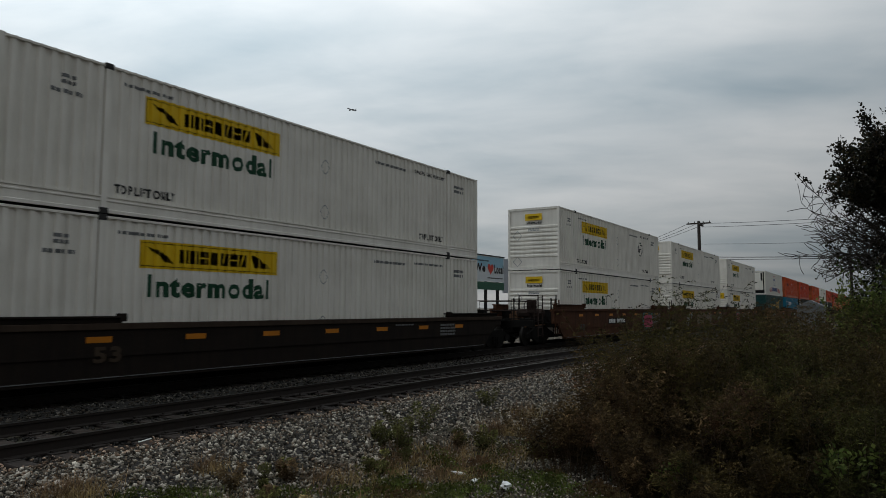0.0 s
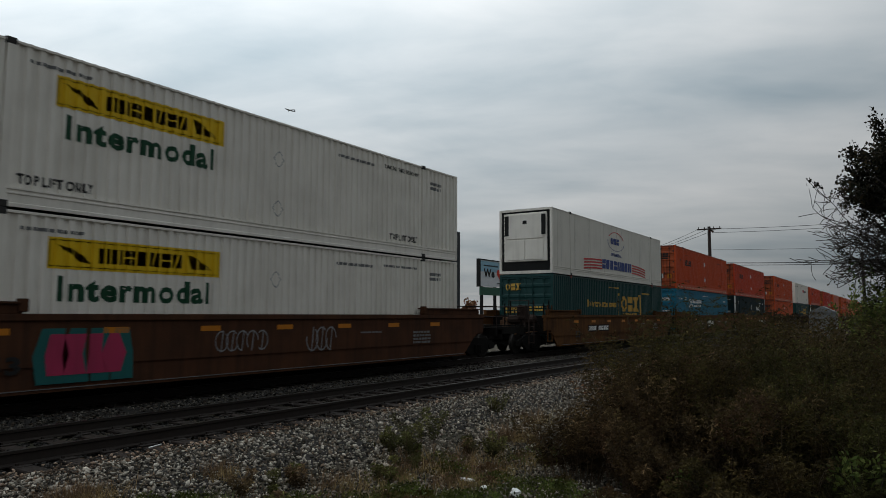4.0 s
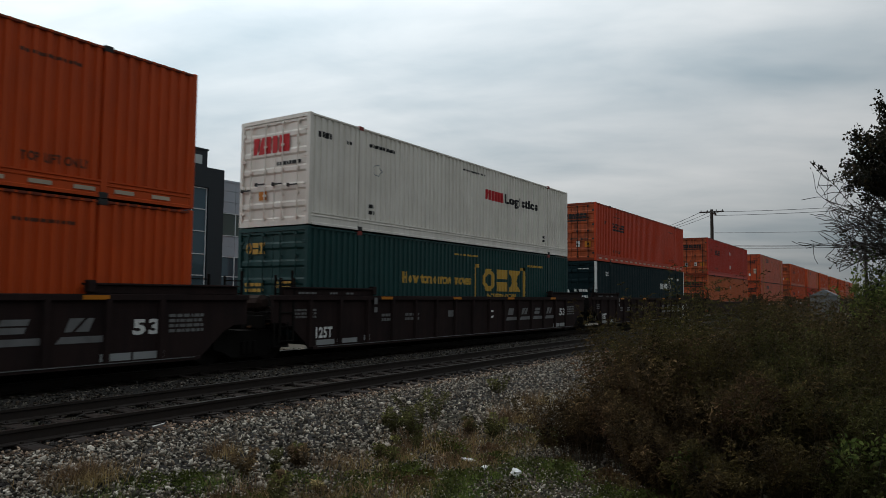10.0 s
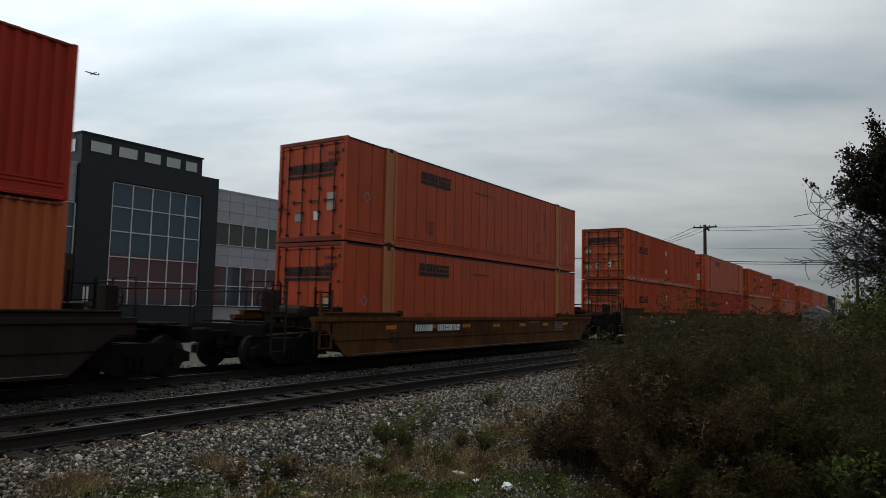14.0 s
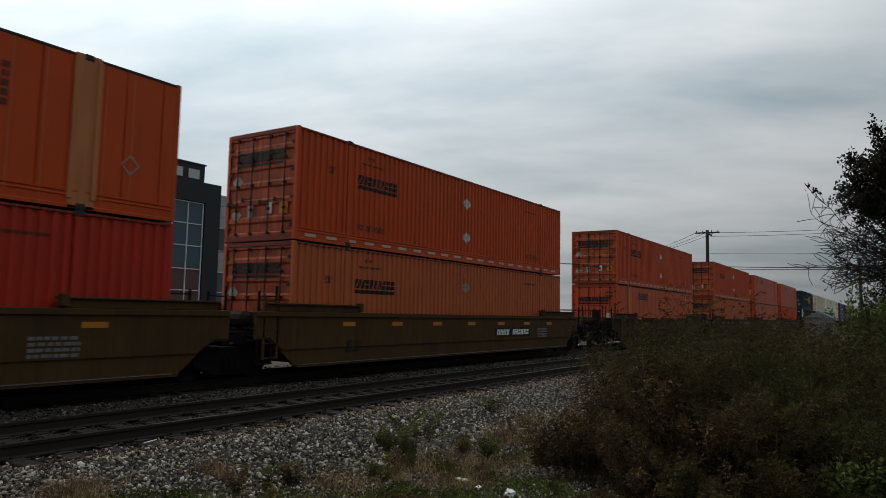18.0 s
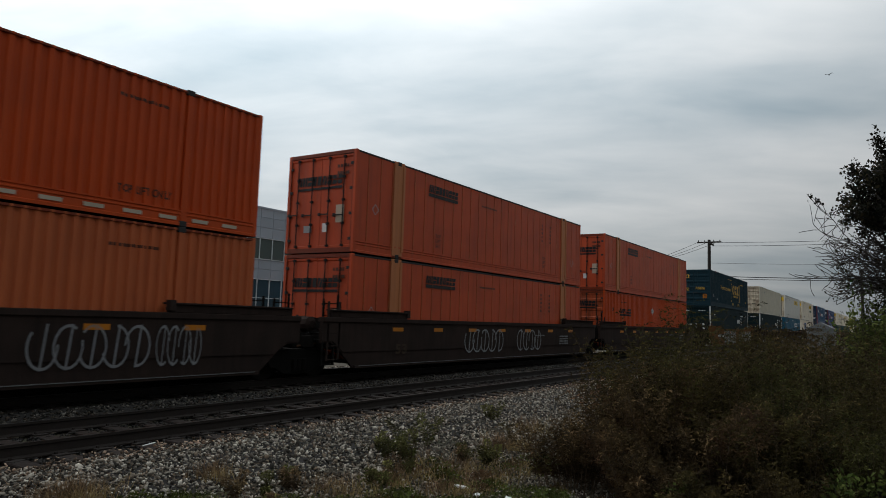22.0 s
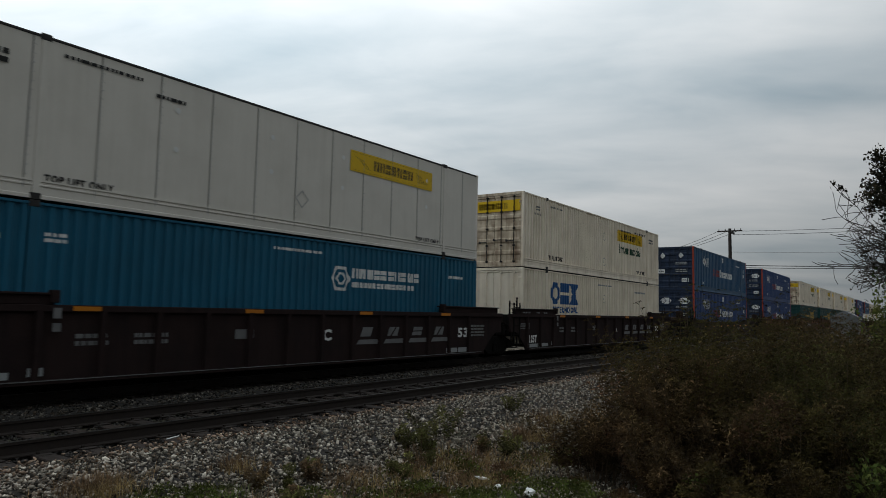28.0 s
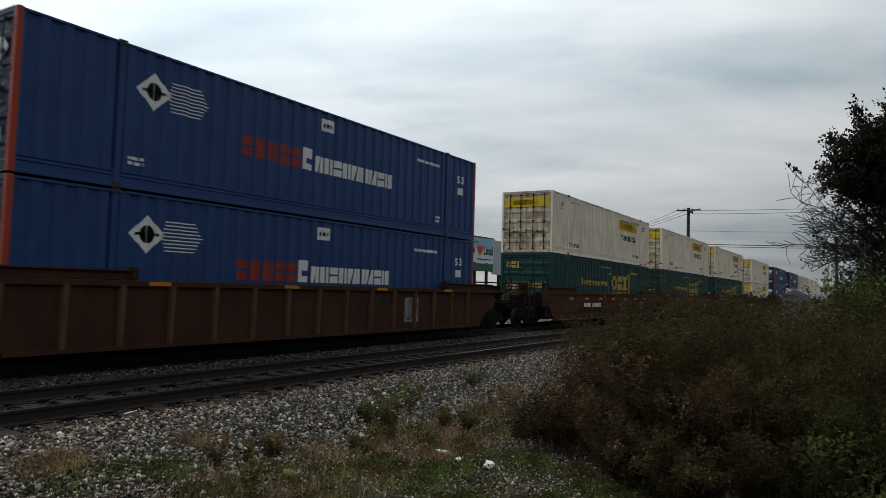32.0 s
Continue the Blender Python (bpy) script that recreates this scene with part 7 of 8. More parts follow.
def ragged_tree(x, y, h, seed, label):
    """A small tree with an uneven crown: leafy above, a fan of bare arching limbs on the side towards the line."""
    rnd, rng = random.Random(seed), np.random.default_rng(seed)
    top = thing("tree", label, "tree", pose(x, y, GROUND))
    trunk, twigs, clusters = Shape(), Shape(), []
    spine = [Vector((0, 0, 0)), Vector((0.05, 0.1, h * 0.2)), Vector((-0.05, 0.15, h * 0.42)), Vector((0.1, 0.25, h * 0.66)), Vector((0.0, 0.45, h * 0.95))]
    trunk.tube(spine, [0.17, 0.14, 0.11, 0.07, 0.02], 8)
    part("trunk", trunk, "bark", top)

    def shoot(p, d, ln, r, level, leafy_part, droop):
        """One limb that bends as it grows; each joint sends out a lesser one to alternate sides."""
        n = 6 if level else 4
        pts, rs = [p], [r]
        for i in range(n):
            d = (d + Vector((rnd.gauss(0, 1), rnd.gauss(0, 1), rnd.gauss(0, 1) - droop)) * 0.16).normalized()
            pts.append(pts[-1] + d * ln / n)
            rs.append(max(0.0070, r * (1 - 0.72 * (i + 1) / n)))
        twigs.tube(pts, rs, 5 if level > 1 else 4, False)
        for i, q in enumerate(pts[1:]):
            if level == 0 or i > 2:
                if rnd.random() < leafy_part * min(1.0, max(0.05, (q.z - 3.95) / 0.6)):
                    clusters.append(q)
            if level and i > 0:
                for _ in range(2 if level == 1 else 1 + (i % 2)):
                    w = Vector((rnd.gauss(0, 0.8), rnd.gauss(0, 1), rnd.gauss(0.15, 0.8))).normalized()
                    shoot(q, (d * 0.9 + w * 0.85).normalized(), ln * rnd.uniform(0.30, 0.52), rs[i + 1] * 0.62, level - 1, leafy_part, droop)

    def limb(k, goal, r, leafy_part, droop):
        j = min(3, int(k * 4))
        foot = spine[j].lerp(spine[j + 1], k * 4 - j)
        way = Vector(goal) - foot
        shoot(foot, (way.normalized() + Vector((0, 0, 0.12 + 0.25 * droop))).normalized(), way.length * 0.66, r, 2, leafy_part, droop)
    # the leafy crown
    for i in range(24):
        a = rnd.uniform(0, 6.28)
        limb(rnd.uniform(0.45, 0.9), (1.5 * math.cos(a), 0.45 + 1.35 * math.sin(a), rnd.uniform(4.9, 6.5)), 0.040, 0.66, 0.0)
    for gy, gz in ((1.6, 6.5), (1.8, 5.6), (1.2, 6.9), (1.9, 6.1), (1.5, 5.9)):
        limb(0.6, (rnd.uniform(-0.6, 0.6), gy, gz), 0.042, 0.62, 0.0)
    # bare limbs towards the line, with one clump of leaves among them
    for gy, gz, lf in ((2.3, 5.3, 0.04), (2.5, 4.95, 0.03), (2.6, 4.6, 0.10), (2.3, 4.45, 0.55), (2.2, 4.2, 0.50), (2.6, 4.1, 0.03), (2.6, 3.75, 0.03), (2.55, 3.4, 0.03), (2.4, 3.05, 0.03), (1.9, 4.9, 0.25), (2.1, 3.6, 0.03), (2.3, 3.9, 0.05), (2.5, 4.75, 0.02), (2.4, 3.2, 0.02)):
        limb(rnd.uniform(0.40, 0.54), (rnd.uniform(-0.8, 0.8), gy - 0.12, gz), 0.044, lf, 0.35 if gz < 4 else 0.15)
    # behind, out towards the road
    for i in range(7):
        a = rnd.uniform(0, 6.28)
        limb(rnd.uniform(0.35, 0.7), (1.6 * math.cos(a), -0.9 + 0.8 * math.sin(a), rnd.uniform(2.8, 5.2)), 0.036, 0.25, 0.1)
    tagged(part("branch_mass", twigs, "bark", top), kind="stuff")
    pts = np.repeat(np.array([tuple(t) for t in clusters]), 7, 0)
    pts = pts + rng.normal(0, 0.050, pts.shape)
    v, f = leaves_at(rng, pts, rng.uniform(0.055, 0.105, len(pts)), rng.uniform(0.035, 0.07, len(pts)))
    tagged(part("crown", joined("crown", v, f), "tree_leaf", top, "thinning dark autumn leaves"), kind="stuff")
    return top


ragged_tree(17.5, -1.05, 6.4, 7, "Half-bare dark tree with thinning autumn leaves beside the line")


def far_wood(x0, x1, y, h, n, seed):
    """A wood on the other side of the road, behind the eye: it shows in the office windows."""
    rng = np.random.default_rng(seed)
    x, q = rng.uniform(x0, x1, n), rng.random(n)
    top = h * (0.75 + 0.25 * np.sin(x * 0.31) * np.sin(x * 0.13 + 1))
    pts = np.stack([x, y + rng.normal(0, 1.5, n), GROUND + q * top], 1)
    v, f = leaves_at(rng, pts, rng.uniform(0.8, 1.8, n), rng.uniform(0.7, 1.4, n))
    return solid("wood", joined("wood", v, f), "green_leaf", "Dark green wood across the road, mirrored in windows", "trees", "stuff")


far_wood(-160, 120, -75, 11, 9000, 77)
tree(98, 60, 5.5, 0.8, 22, "autumn_leaf", "Small rust-coloured autumn tree beyond the yard", 5, 4, (0.25, 0.45))


def tuft(x, y, h, n, seed, mat, label, wide=0.16, category="grass"):
    rng = np.random.default_rng(seed)
    n = n * (4 if mat == "dry_grass" else 2)
    b = np.stack([rng.normal(0, wide, n), rng.normal(0, wide, n), np.full(n, -0.02)], 1)
    v, f = blades(rng, b, h * rng.uniform(0.3, 0.95, n), rng.uniform(0.0020, 0.0050, n), rng.uniform(0.1, 0.75, n), rng.uniform(0.0, 0.6, n))
    ob = solid("grass_tuft", joined("grass_tuft", v, f), mat, label, category, "stuff", "grass tufts", pose(x, y, bed_height(y)))
    return ob


def ground_cover(x, y, r, n, seed, mat, label):
    """Low broad-leaved weeds and moss that lie over the soil in ragged patches."""
    n = int(n * 0.55)
    rng = np.random.default_rng(seed)
    a, q = rng.uniform(0, 2 * np.pi, n), rng.random(n) ** 0.6
    q = q * (1 + 0.35 * np.sin(3 * a + seed) + 0.2 * np.sin(7 * a))
    p = np.stack([np.cos(a) * q * r, np.sin(a) * q * r * 0.8, rng.random(n) ** 2 * 0.11 * (1.2 - q.clip(0, 1))], 1)
    p[:, 2] += height_of(y + p[:, 1]) - bed_height(y)
    v, f = leaves_at(rng, p, rng.uniform(0.02, 0.05, n), rng.uniform(0.012, 0.03, n))
    return solid("ground_cover", joined("ground_cover", v, f), mat, label, "weeds", "stuff", "low weeds", pose(x, y, bed_height(y)))


def spindly_weed(x, y, h, n, seed, mat="weed_leaf"):
    tone = "fresh" if mat != "dull_weed_leaf" else "straw"
    ob = plume_shrub(x, y, 0.12, h * 1.15, max(3, n // 2), seed, tone, "Spindly feathery weed growing out of the gravel")
    ob.location.z = bed_height(y) - 0.02
    return ob


spindly_weed(7.84, 5.55, 0.72, 7, 499, "weed_leaf")
spindly_weed(8.64, 5.98, 0.60, 10, 500, "weed_leaf")
spindly_weed(7.95, 6.13, 0.35, 8, 501, "weed_leaf")
spindly_weed(11.54, 6.39, 0.40, 8, 502, "weed_leaf")
spindly_weed(8.94, 4.86, 0.45, 8, 503, "green_leaf")
spindly_weed(7.92, 5.86, 0.30, 8, 504, "weed_leaf")
tuft(10.07, 5.32, 0.38, 120, 505, "dry_grass", "Dry straw-coloured grass tuft in the gravel", 0.18)
tuft(11.69, 5.71, 0.35, 70, 506, "dry_grass", "Dry straw-coloured grass tuft in the gravel", 0.20)
tuft(6.18, 5.58, 0.22, 70, 507, "dry_grass", "Dry straw-coloured grass tuft in the gravel", 0.16)
tuft(5.29, 6.48, 0.28, 70, 508, "dry_grass", "Dry straw-coloured grass tuft in the gravel", 0.12)
tuft(3.70, 6.62, 0.30, 90, 509, "dry_grass", "Dry straw-coloured grass tuft in the gravel", 0.20)
tuft(8.41, 5.10, 0.30, 60, 510, "dry_grass", "Dry straw-coloured grass tuft in the gravel", 0.25)
tuft(7.80, 5.67, 0.25, 60, 511, "dry_grass", "Dry straw-coloured grass tuft in the gravel", 0.20)
tuft(8.09, 6.34, 0.20, 40, 512, "weed_leaf", "Dry straw-coloured grass tuft in the gravel", 0.20)
tuft(7.95, 4.49, 0.25, 80, 513, "dry_grass", "Dry straw-coloured grass tuft in the gravel", 0.30)
ground_cover(6.59, 4.83, 0.42, 1820, 514, "grass_leaf", "Low green weeds spreading at the edge of the gravel")
tuft(6.59, 4.83, 0.11, 52, 515, "grass_leaf", "Green grass patch at the edge of the gravel", 0.28)
ground_cover(6.68, 4.20, 0.45, 2100, 516, "grass_leaf", "Low green weeds spreading at the edge of the gravel")
tuft(6.68, 4.20, 0.11, 60, 517, "grass_leaf", "Green grass patch at the edge of the gravel", 0.30)
ground_cover(7.76, 3.75, 0.45, 1680, 518, "grass_leaf", "Low green weeds spreading at the edge of the gravel")
tuft(7.76, 3.75, 0.15, 48, 519, "grass_leaf", "Green grass patch at the edge of the gravel", 0.30)
ground_cover(7.48, 3.27, 0.52, 1820, 520, "grass_leaf", "Low green weeds spreading at the edge of the gravel")
tuft(7.48, 3.27, 0.17, 52, 521, "grass_leaf", "Green grass patch at the edge of the gravel", 0.35)
ground_cover(4.53, 6.05, 0.30, 1540, 522, "grass_leaf", "Low green weeds spreading at the edge of the gravel")
tuft(4.53, 6.05, 0.10, 44, 523, "grass_leaf", "Green grass patch at the edge of the gravel", 0.20)
ground_cover(5.94, 4.95, 0.45, 1540, 524, "grass_leaf", "Low green weeds spreading at the edge of the gravel")
tuft(5.94, 4.95, 0.08, 44, 525, "grass_leaf", "Green grass patch at the edge of the gravel", 0.30)
ground_cover(7.74, 4.28, 0.38, 1400, 526, "grass_leaf", "Low green weeds spreading at the edge of the gravel")
tuft(7.74, 4.28, 0.10, 40, 527, "grass_leaf", "Green grass patch at the edge of the gravel", 0.25)
ground_cover(9.64, 3.95, 0.60, 1400, 528, "grass_leaf", "Low green weeds spreading at the edge of the gravel")
tuft(9.64, 3.95, 0.17, 40, 529, "grass_leaf", "Green grass patch at the edge of the gravel", 0.40)
ground_cover(5.46, 5.41, 0.38, 1050, 530, "grass_leaf", "Low green weeds spreading at the edge of the gravel")
tuft(5.46, 5.41, 0.08, 30, 531, "grass_leaf", "Green grass patch at the edge of the gravel", 0.25)
ground_cover(6.90, 5.32, 0.38, 1120, 532, "grass_leaf", "Low green weeds spreading at the edge of the gravel")
tuft(6.90, 5.32, 0.08, 32, 533, "grass_leaf", "Green grass patch at the edge of the gravel", 0.25)
ground_cover(4.21, 6.22, 0.30, 840, 534, "grass_leaf", "Low green weeds spreading at the edge of the gravel")
tuft(4.21, 6.22, 0.10, 24, 535, "grass_leaf", "Green grass patch at the edge of the gravel", 0.20)
ground_cover(9.72, 4.52, 0.52, 1120, 536, "grass_leaf", "Low green weeds spreading at the edge of the gravel")
tuft(9.72, 4.52, 0.17, 32, 537, "grass_leaf", "Green grass patch at the edge of the gravel", 0.35)
tuft(4.61, 5.97, 0.16, 260, 538, "grass_leaf", "Green grass patch at the edge of the gravel", 0.20)
tuft(3.58, 6.25, 0.16, 200, 539, "grass_leaf", "Green grass patch at the edge of the gravel", 0.25)
tuft(3.88, 6.61, 0.30, 90, 540, "dry_grass", "Dry straw-coloured grass tuft in the gravel", 0.15)
tuft(5.45, 4.63, 0.16, 240, 541, "grass_leaf", "Green grass patch at the edge of the gravel", 0.30)
tuft(6.02, 3.93, 0.20, 260, 542, "grass_leaf", "Green grass patch at the edge of the gravel", 0.30)
tuft(0.50, 5.20, 0.11, 90, 700, "grass_leaf", "Green grass patch at the edge of the gravel", 0.45)
tuft(2.00, 4.20, 0.11, 90, 701, "grass_leaf", "Green grass patch at the edge of the gravel", 0.45)
tuft(3.20, 3.40, 0.11, 90, 702, "grass_leaf", "Green grass patch at the edge of the gravel", 0.45)
tuft(4.20, 4.30, 0.11, 90, 703, "grass_leaf", "Green grass patch at the edge of the gravel", 0.45)
tuft(5.20, 3.20, 0.11, 90, 704, "grass_leaf", "Green grass patch at the edge of the gravel", 0.45)
tuft(6.20, 2.60, 0.11, 90, 705, "grass_leaf", "Green grass patch at the edge of the gravel", 0.45)
tuft(5.00, 4.90, 0.11, 90, 706, "grass_leaf", "Green grass patch at the edge of the gravel", 0.45)
tuft(6.60, 4.00, 0.11, 90, 707, "grass_leaf", "Green grass patch at the edge of the gravel", 0.45)
tuft(7.40, 4.40, 0.11, 90, 708, "grass_leaf", "Green grass patch at the edge of the gravel", 0.45)
tuft(8.60, 4.70, 0.11, 90, 709, "grass_leaf", "Green grass patch at the edge of the gravel", 0.45)
tuft(4.30, 2.40, 0.11, 90, 710, "grass_leaf", "Green grass patch at the edge of the gravel", 0.45)
tuft(5.60, 1.50, 0.11, 90, 711, "grass_leaf", "Green grass patch at the edge of the gravel", 0.45)
tuft(6.40, 0.40, 0.11, 90, 712, "grass_leaf", "Green grass patch at the edge of the gravel", 0.45)
tuft(10.00, 4.80, 0.11, 90, 713, "grass_leaf", "Green grass patch at the edge of the gravel", 0.45)
tuft(12.00, 4.60, 0.11, 90, 714, "grass_leaf", "Green grass patch at the edge of the gravel", 0.45)
ground_cover(1.93, 3.52, 0.32, 445, 901, "weed_leaf", "Low olive weeds on bare soil")
ground_cover(1.89, 5.00, 0.40, 634, 902, "dull_weed_leaf", "Low brownish weeds on bare soil")
ground_cover(4.64, 3.78, 0.40, 460, 904, "grass_leaf", "Low green weeds on bare soil")
ground_cover(5.94, 3.25, 0.46, 464, 905, "weed_leaf", "Low olive weeds on bare soil")
ground_cover(7.16, 2.60, 0.35, 836, 908, "grass_leaf", "Low green weeds on bare soil")
ground_cover(2.69, 4.28, 0.33, 1198, 910, "dull_weed_leaf", "Low brownish weeds on bare soil")
ground_cover(3.38, 3.37, 0.44, 907, 911, "grass_leaf", "Low green weeds on bare soil")
ground_cover(2.19, 4.63, 0.31, 1351, 913, "weed_leaf", "Low olive weeds on bare soil")
ground_cover(4.70, 4.85, 0.37, 640, 914, "dull_weed_leaf", "Low brownish weeds on bare soil")
ground_cover(3.28, 4.14, 0.23, 1092, 916, "grass_leaf", "Low green weeds on bare soil")
ground_cover(6.58, 3.50, 0.44, 594, 917, "weed_leaf", "Low olive weeds on bare soil")
ground_cover(6.40, 4.86, 0.50, 1123, 919, "grass_leaf", "Low green weeds on bare soil")
ground_cover(5.34, 4.90, 0.30, 802, 922, "dull_weed_leaf", "Low brownish weeds on bare soil")
ground_cover(1.51, 3.61, 0.39, 1334, 923, "grass_leaf", "Low green weeds on bare soil")
ground_cover(2.62, 3.87, 0.28, 891, 928, "grass_leaf", "Low green weeds on bare soil")
ground_cover(5.93, 2.86, 0.46, 678, 929, "weed_leaf", "Low olive weeds on bare soil")
ground_cover(4.23, 4.83, 0.47, 880, 931, "grass_leaf", "Low green weeds on bare soil")
ground_cover(5.14, 4.20, 0.46, 737, 932, "grass_leaf", "Low green weeds on bare soil")
ground_cover(6.25, 4.37, 0.35, 1090, 934, "dull_weed_leaf", "Low brownish weeds on bare soil")
ground_cover(7.08, 2.61, 0.21, 549, 935, "grass_leaf", "Low green weeds on bare soil")
ground_cover(6.31, 4.73, 0.30, 766, 937, "weed_leaf", "Low olive weeds on bare soil")
ground_cover(4.83, 4.23, 0.44, 1340, 938, "dull_weed_leaf", "Low brownish weeds on bare soil")
ground_cover(3.35, 4.69, 0.35, 1125, 940, "grass_leaf", "Low green weeds on bare soil")
ground_cover(5.78, 3.36, 0.35, 450, 941, "weed_leaf", "Low olive weeds on bare soil")
ground_cover(1.66, 3.94, 0.35, 997, 943, "grass_leaf", "Low green weeds on bare soil")
ground_cover(7.34, 3.86, 0.37, 891, 944, "grass_leaf", "Low green weeds on bare soil")
ground_cover(4.40, 5.39, 0.36, 1455, 1000, "dull_weed_leaf", "Low brownish weeds over the gravel edge")
ground_cover(5.05, 4.57, 0.24, 546, 1001, "weed_leaf", "Low olive weeds over the gravel edge")
ground_cover(7.54, 4.27, 0.20, 692, 1003, "brown_seed", "Low reddish-brown weeds over the gravel edge")
ground_cover(7.47, 4.65, 0.31, 953, 1004, "grass_leaf", "Low green weeds over the gravel edge")
ground_cover(7.82, 4.28, 0.23, 823, 1006, "weed_leaf", "Low olive weeds over the gravel edge")
ground_cover(3.78, 5.30, 0.27, 675, 1007, "grass_leaf", "Low green weeds over the gravel edge")
ground_cover(6.99, 5.37, 0.39, 742, 1009, "grass_leaf", "Low green weeds over the gravel edge")
ground_cover(7.05, 5.28, 0.20, 1354, 1010, "dull_weed_leaf", "Low brownish weeds over the gravel edge")
ground_cover(6.39, 4.06, 0.36, 1322, 1012, "grass_leaf", "Low green weeds over the gravel edge")
ground_cover(6.24, 4.48, 0.41, 874, 1013, "brown_seed", "Low reddish-brown weeds over the gravel edge")
ground_cover(3.58, 4.32, 0.24, 562, 1015, "dull_weed_leaf", "Low brownish weeds over the gravel edge")
ground_cover(6.61, 4.56, 0.19, 655, 1016, "weed_leaf", "Low olive weeds over the gravel edge")
ground_cover(3.91, 4.51, 0.37, 519, 1018, "brown_seed", "Low reddish-brown weeds over the gravel edge")
ground_cover(3.63, 5.29, 0.34, 761, 1019, "grass_leaf", "Low green weeds over the gravel edge")
ground_cover(3.65, 4.69, 0.22, 904, 1021, "weed_leaf", "Low olive weeds over the gravel edge")
ground_cover(7.87, 4.97, 0.23, 832, 1022, "grass_leaf", "Low green weeds over the gravel edge")
ground_cover(5.31, 4.56, 0.20, 866, 1024, "grass_leaf", "Low green weeds over the gravel edge")
ground_cover(9.17, 4.65, 0.31, 1106, 1025, "dull_weed_leaf", "Low brownish weeds over the gravel edge")
ground_cover(8.79, 4.65, 0.41, 638, 1027, "grass_leaf", "Low green weeds over the gravel edge")
ground_cover(8.13, 4.61, 0.29, 1381, 1028, "brown_seed", "Low reddish-brown weeds over the gravel edge")
ground_cover(8.35, 4.50, 0.37, 513, 1030, "dull_weed_leaf", "Low brownish weeds over the gravel edge")
ground_cover(9.50, 5.33, 0.34, 696, 1031, "weed_leaf", "Low olive weeds over the gravel edge")
ground_cover(3.64, 4.14, 0.22, 1338, 1033, "brown_seed", "Low reddish-brown weeds over the gravel edge")
ground_cover(4.74, 5.14, 0.18, 557, 1034, "grass_leaf", "Low green weeds over the gravel edge")
ground_cover(9.07, 4.24, 0.24, 1084, 1036, "weed_leaf", "Low olive weeds over the gravel edge")
ground_cover(4.49, 5.36, 0.27, 1071, 1037, "grass_leaf", "Low green weeds over the gravel edge")
ground_cover(6.95, 4.03, 0.37, 1166, 1039, "grass_leaf", "Low green weeds over the gravel edge")
ground_cover(6.29, 4.88, 0.24, 803, 1040, "dull_weed_leaf", "Low brownish weeds over the gravel edge")
ground_cover(4.80, 5.25, 0.32, 743, 1042, "grass_leaf", "Low green weeds over the gravel edge")
ground_cover(7.60, 5.39, 0.40, 1298, 1043, "brown_seed", "Low reddish-brown weeds over the gravel edge")
ground_cover(7.56, 4.68, 0.31, 1237, 1045, "dull_weed_leaf", "Low brownish weeds over the gravel edge")
ground_cover(3.69, 4.22, 0.42, 799, 1046, "weed_leaf", "Low olive weeds over the gravel edge")
ground_cover(3.45, 4.33, 0.24, 653, 1048, "brown_seed", "Low reddish-brown weeds over the gravel edge")
ground_cover(8.19, 5.34, 0.40, 940, 1049, "grass_leaf", "Low green weeds over the gravel edge")
ground_cover(7.81, 5.01, 0.40, 969, 1051, "weed_leaf", "Low olive weeds over the gravel edge")
ground_cover(4.70, 5.27, 0.39, 626, 1052, "grass_leaf", "Low green weeds over the gravel edge")
ground_cover(5.07, 2.05, 0.28, 1050, 1054, "grass_leaf", "Low green weeds over the gravel edge")
ground_cover(7.65, 2.94, 0.30, 739, 1055, "dull_weed_leaf", "Low brownish weeds over the gravel edge")
ground_cover(5.42, 2.45, 0.26, 953, 1057, "grass_leaf", "Low green weeds over the gravel edge")
ground_cover(5.58, 3.30, 0.38, 506, 1058, "brown_seed", "Low reddish-brown weeds over the gravel edge")
ground_cover(6.44, 2.12, 0.36, 1339, 1060, "dull_weed_leaf", "Low brownish weeds over the gravel edge")
ground_cover(5.77, 2.00, 0.30, 648, 1061, "weed_leaf", "Low olive weeds over the gravel edge")
ground_cover(7.68, 2.54, 0.29, 606, 1063, "brown_seed", "Low reddish-brown weeds over the gravel edge")
ground_cover(5.13, 3.21, 0.23, 1456, 1064, "grass_leaf", "Low green weeds over the gravel edge")
ground_cover(5.04, 2.13, 0.29, 651, 1066, "weed_leaf", "Low olive weeds over the gravel edge")
ground_cover(5.95, 3.37, 0.27, 841, 1067, "grass_leaf", "Low green weeds over the gravel edge")
ground_cover(7.87, 3.46, 0.32, 1042, 1069, "grass_leaf", "Low green weeds over the gravel edge")
ground_cover(6.77, 1.85, 0.32, 1489, 1070, "dull_weed_leaf", "Low brownish weeds over the gravel edge")
ground_cover(5.02, 2.08, 0.41, 1153, 1072, "grass_leaf", "Low green weeds over the gravel edge")
ground_cover(7.81, 2.88, 0.19, 1036, 1073, "brown_seed", "Low reddish-brown weeds over the gravel edge")
ground_cover(5.21, 1.71, 0.20, 1182, 1075, "dull_weed_leaf", "Low brownish weeds over the gravel edge")
ground_cover(8.04, 1.97, 0.38, 722, 1076, "weed_leaf", "Low olive weeds over the gravel edge")
ground_cover(7.95, 2.45, 0.37, 954, 1078, "brown_seed", "Low reddish-brown weeds over the gravel edge")
ground_cover(8.21, 2.56, 0.38, 575, 1079, "grass_leaf", "Low green weeds over the gravel edge")
ground_cover(5.82, 2.61, 0.34, 1077, 1081, "weed_leaf", "Low olive weeds over the gravel edge")
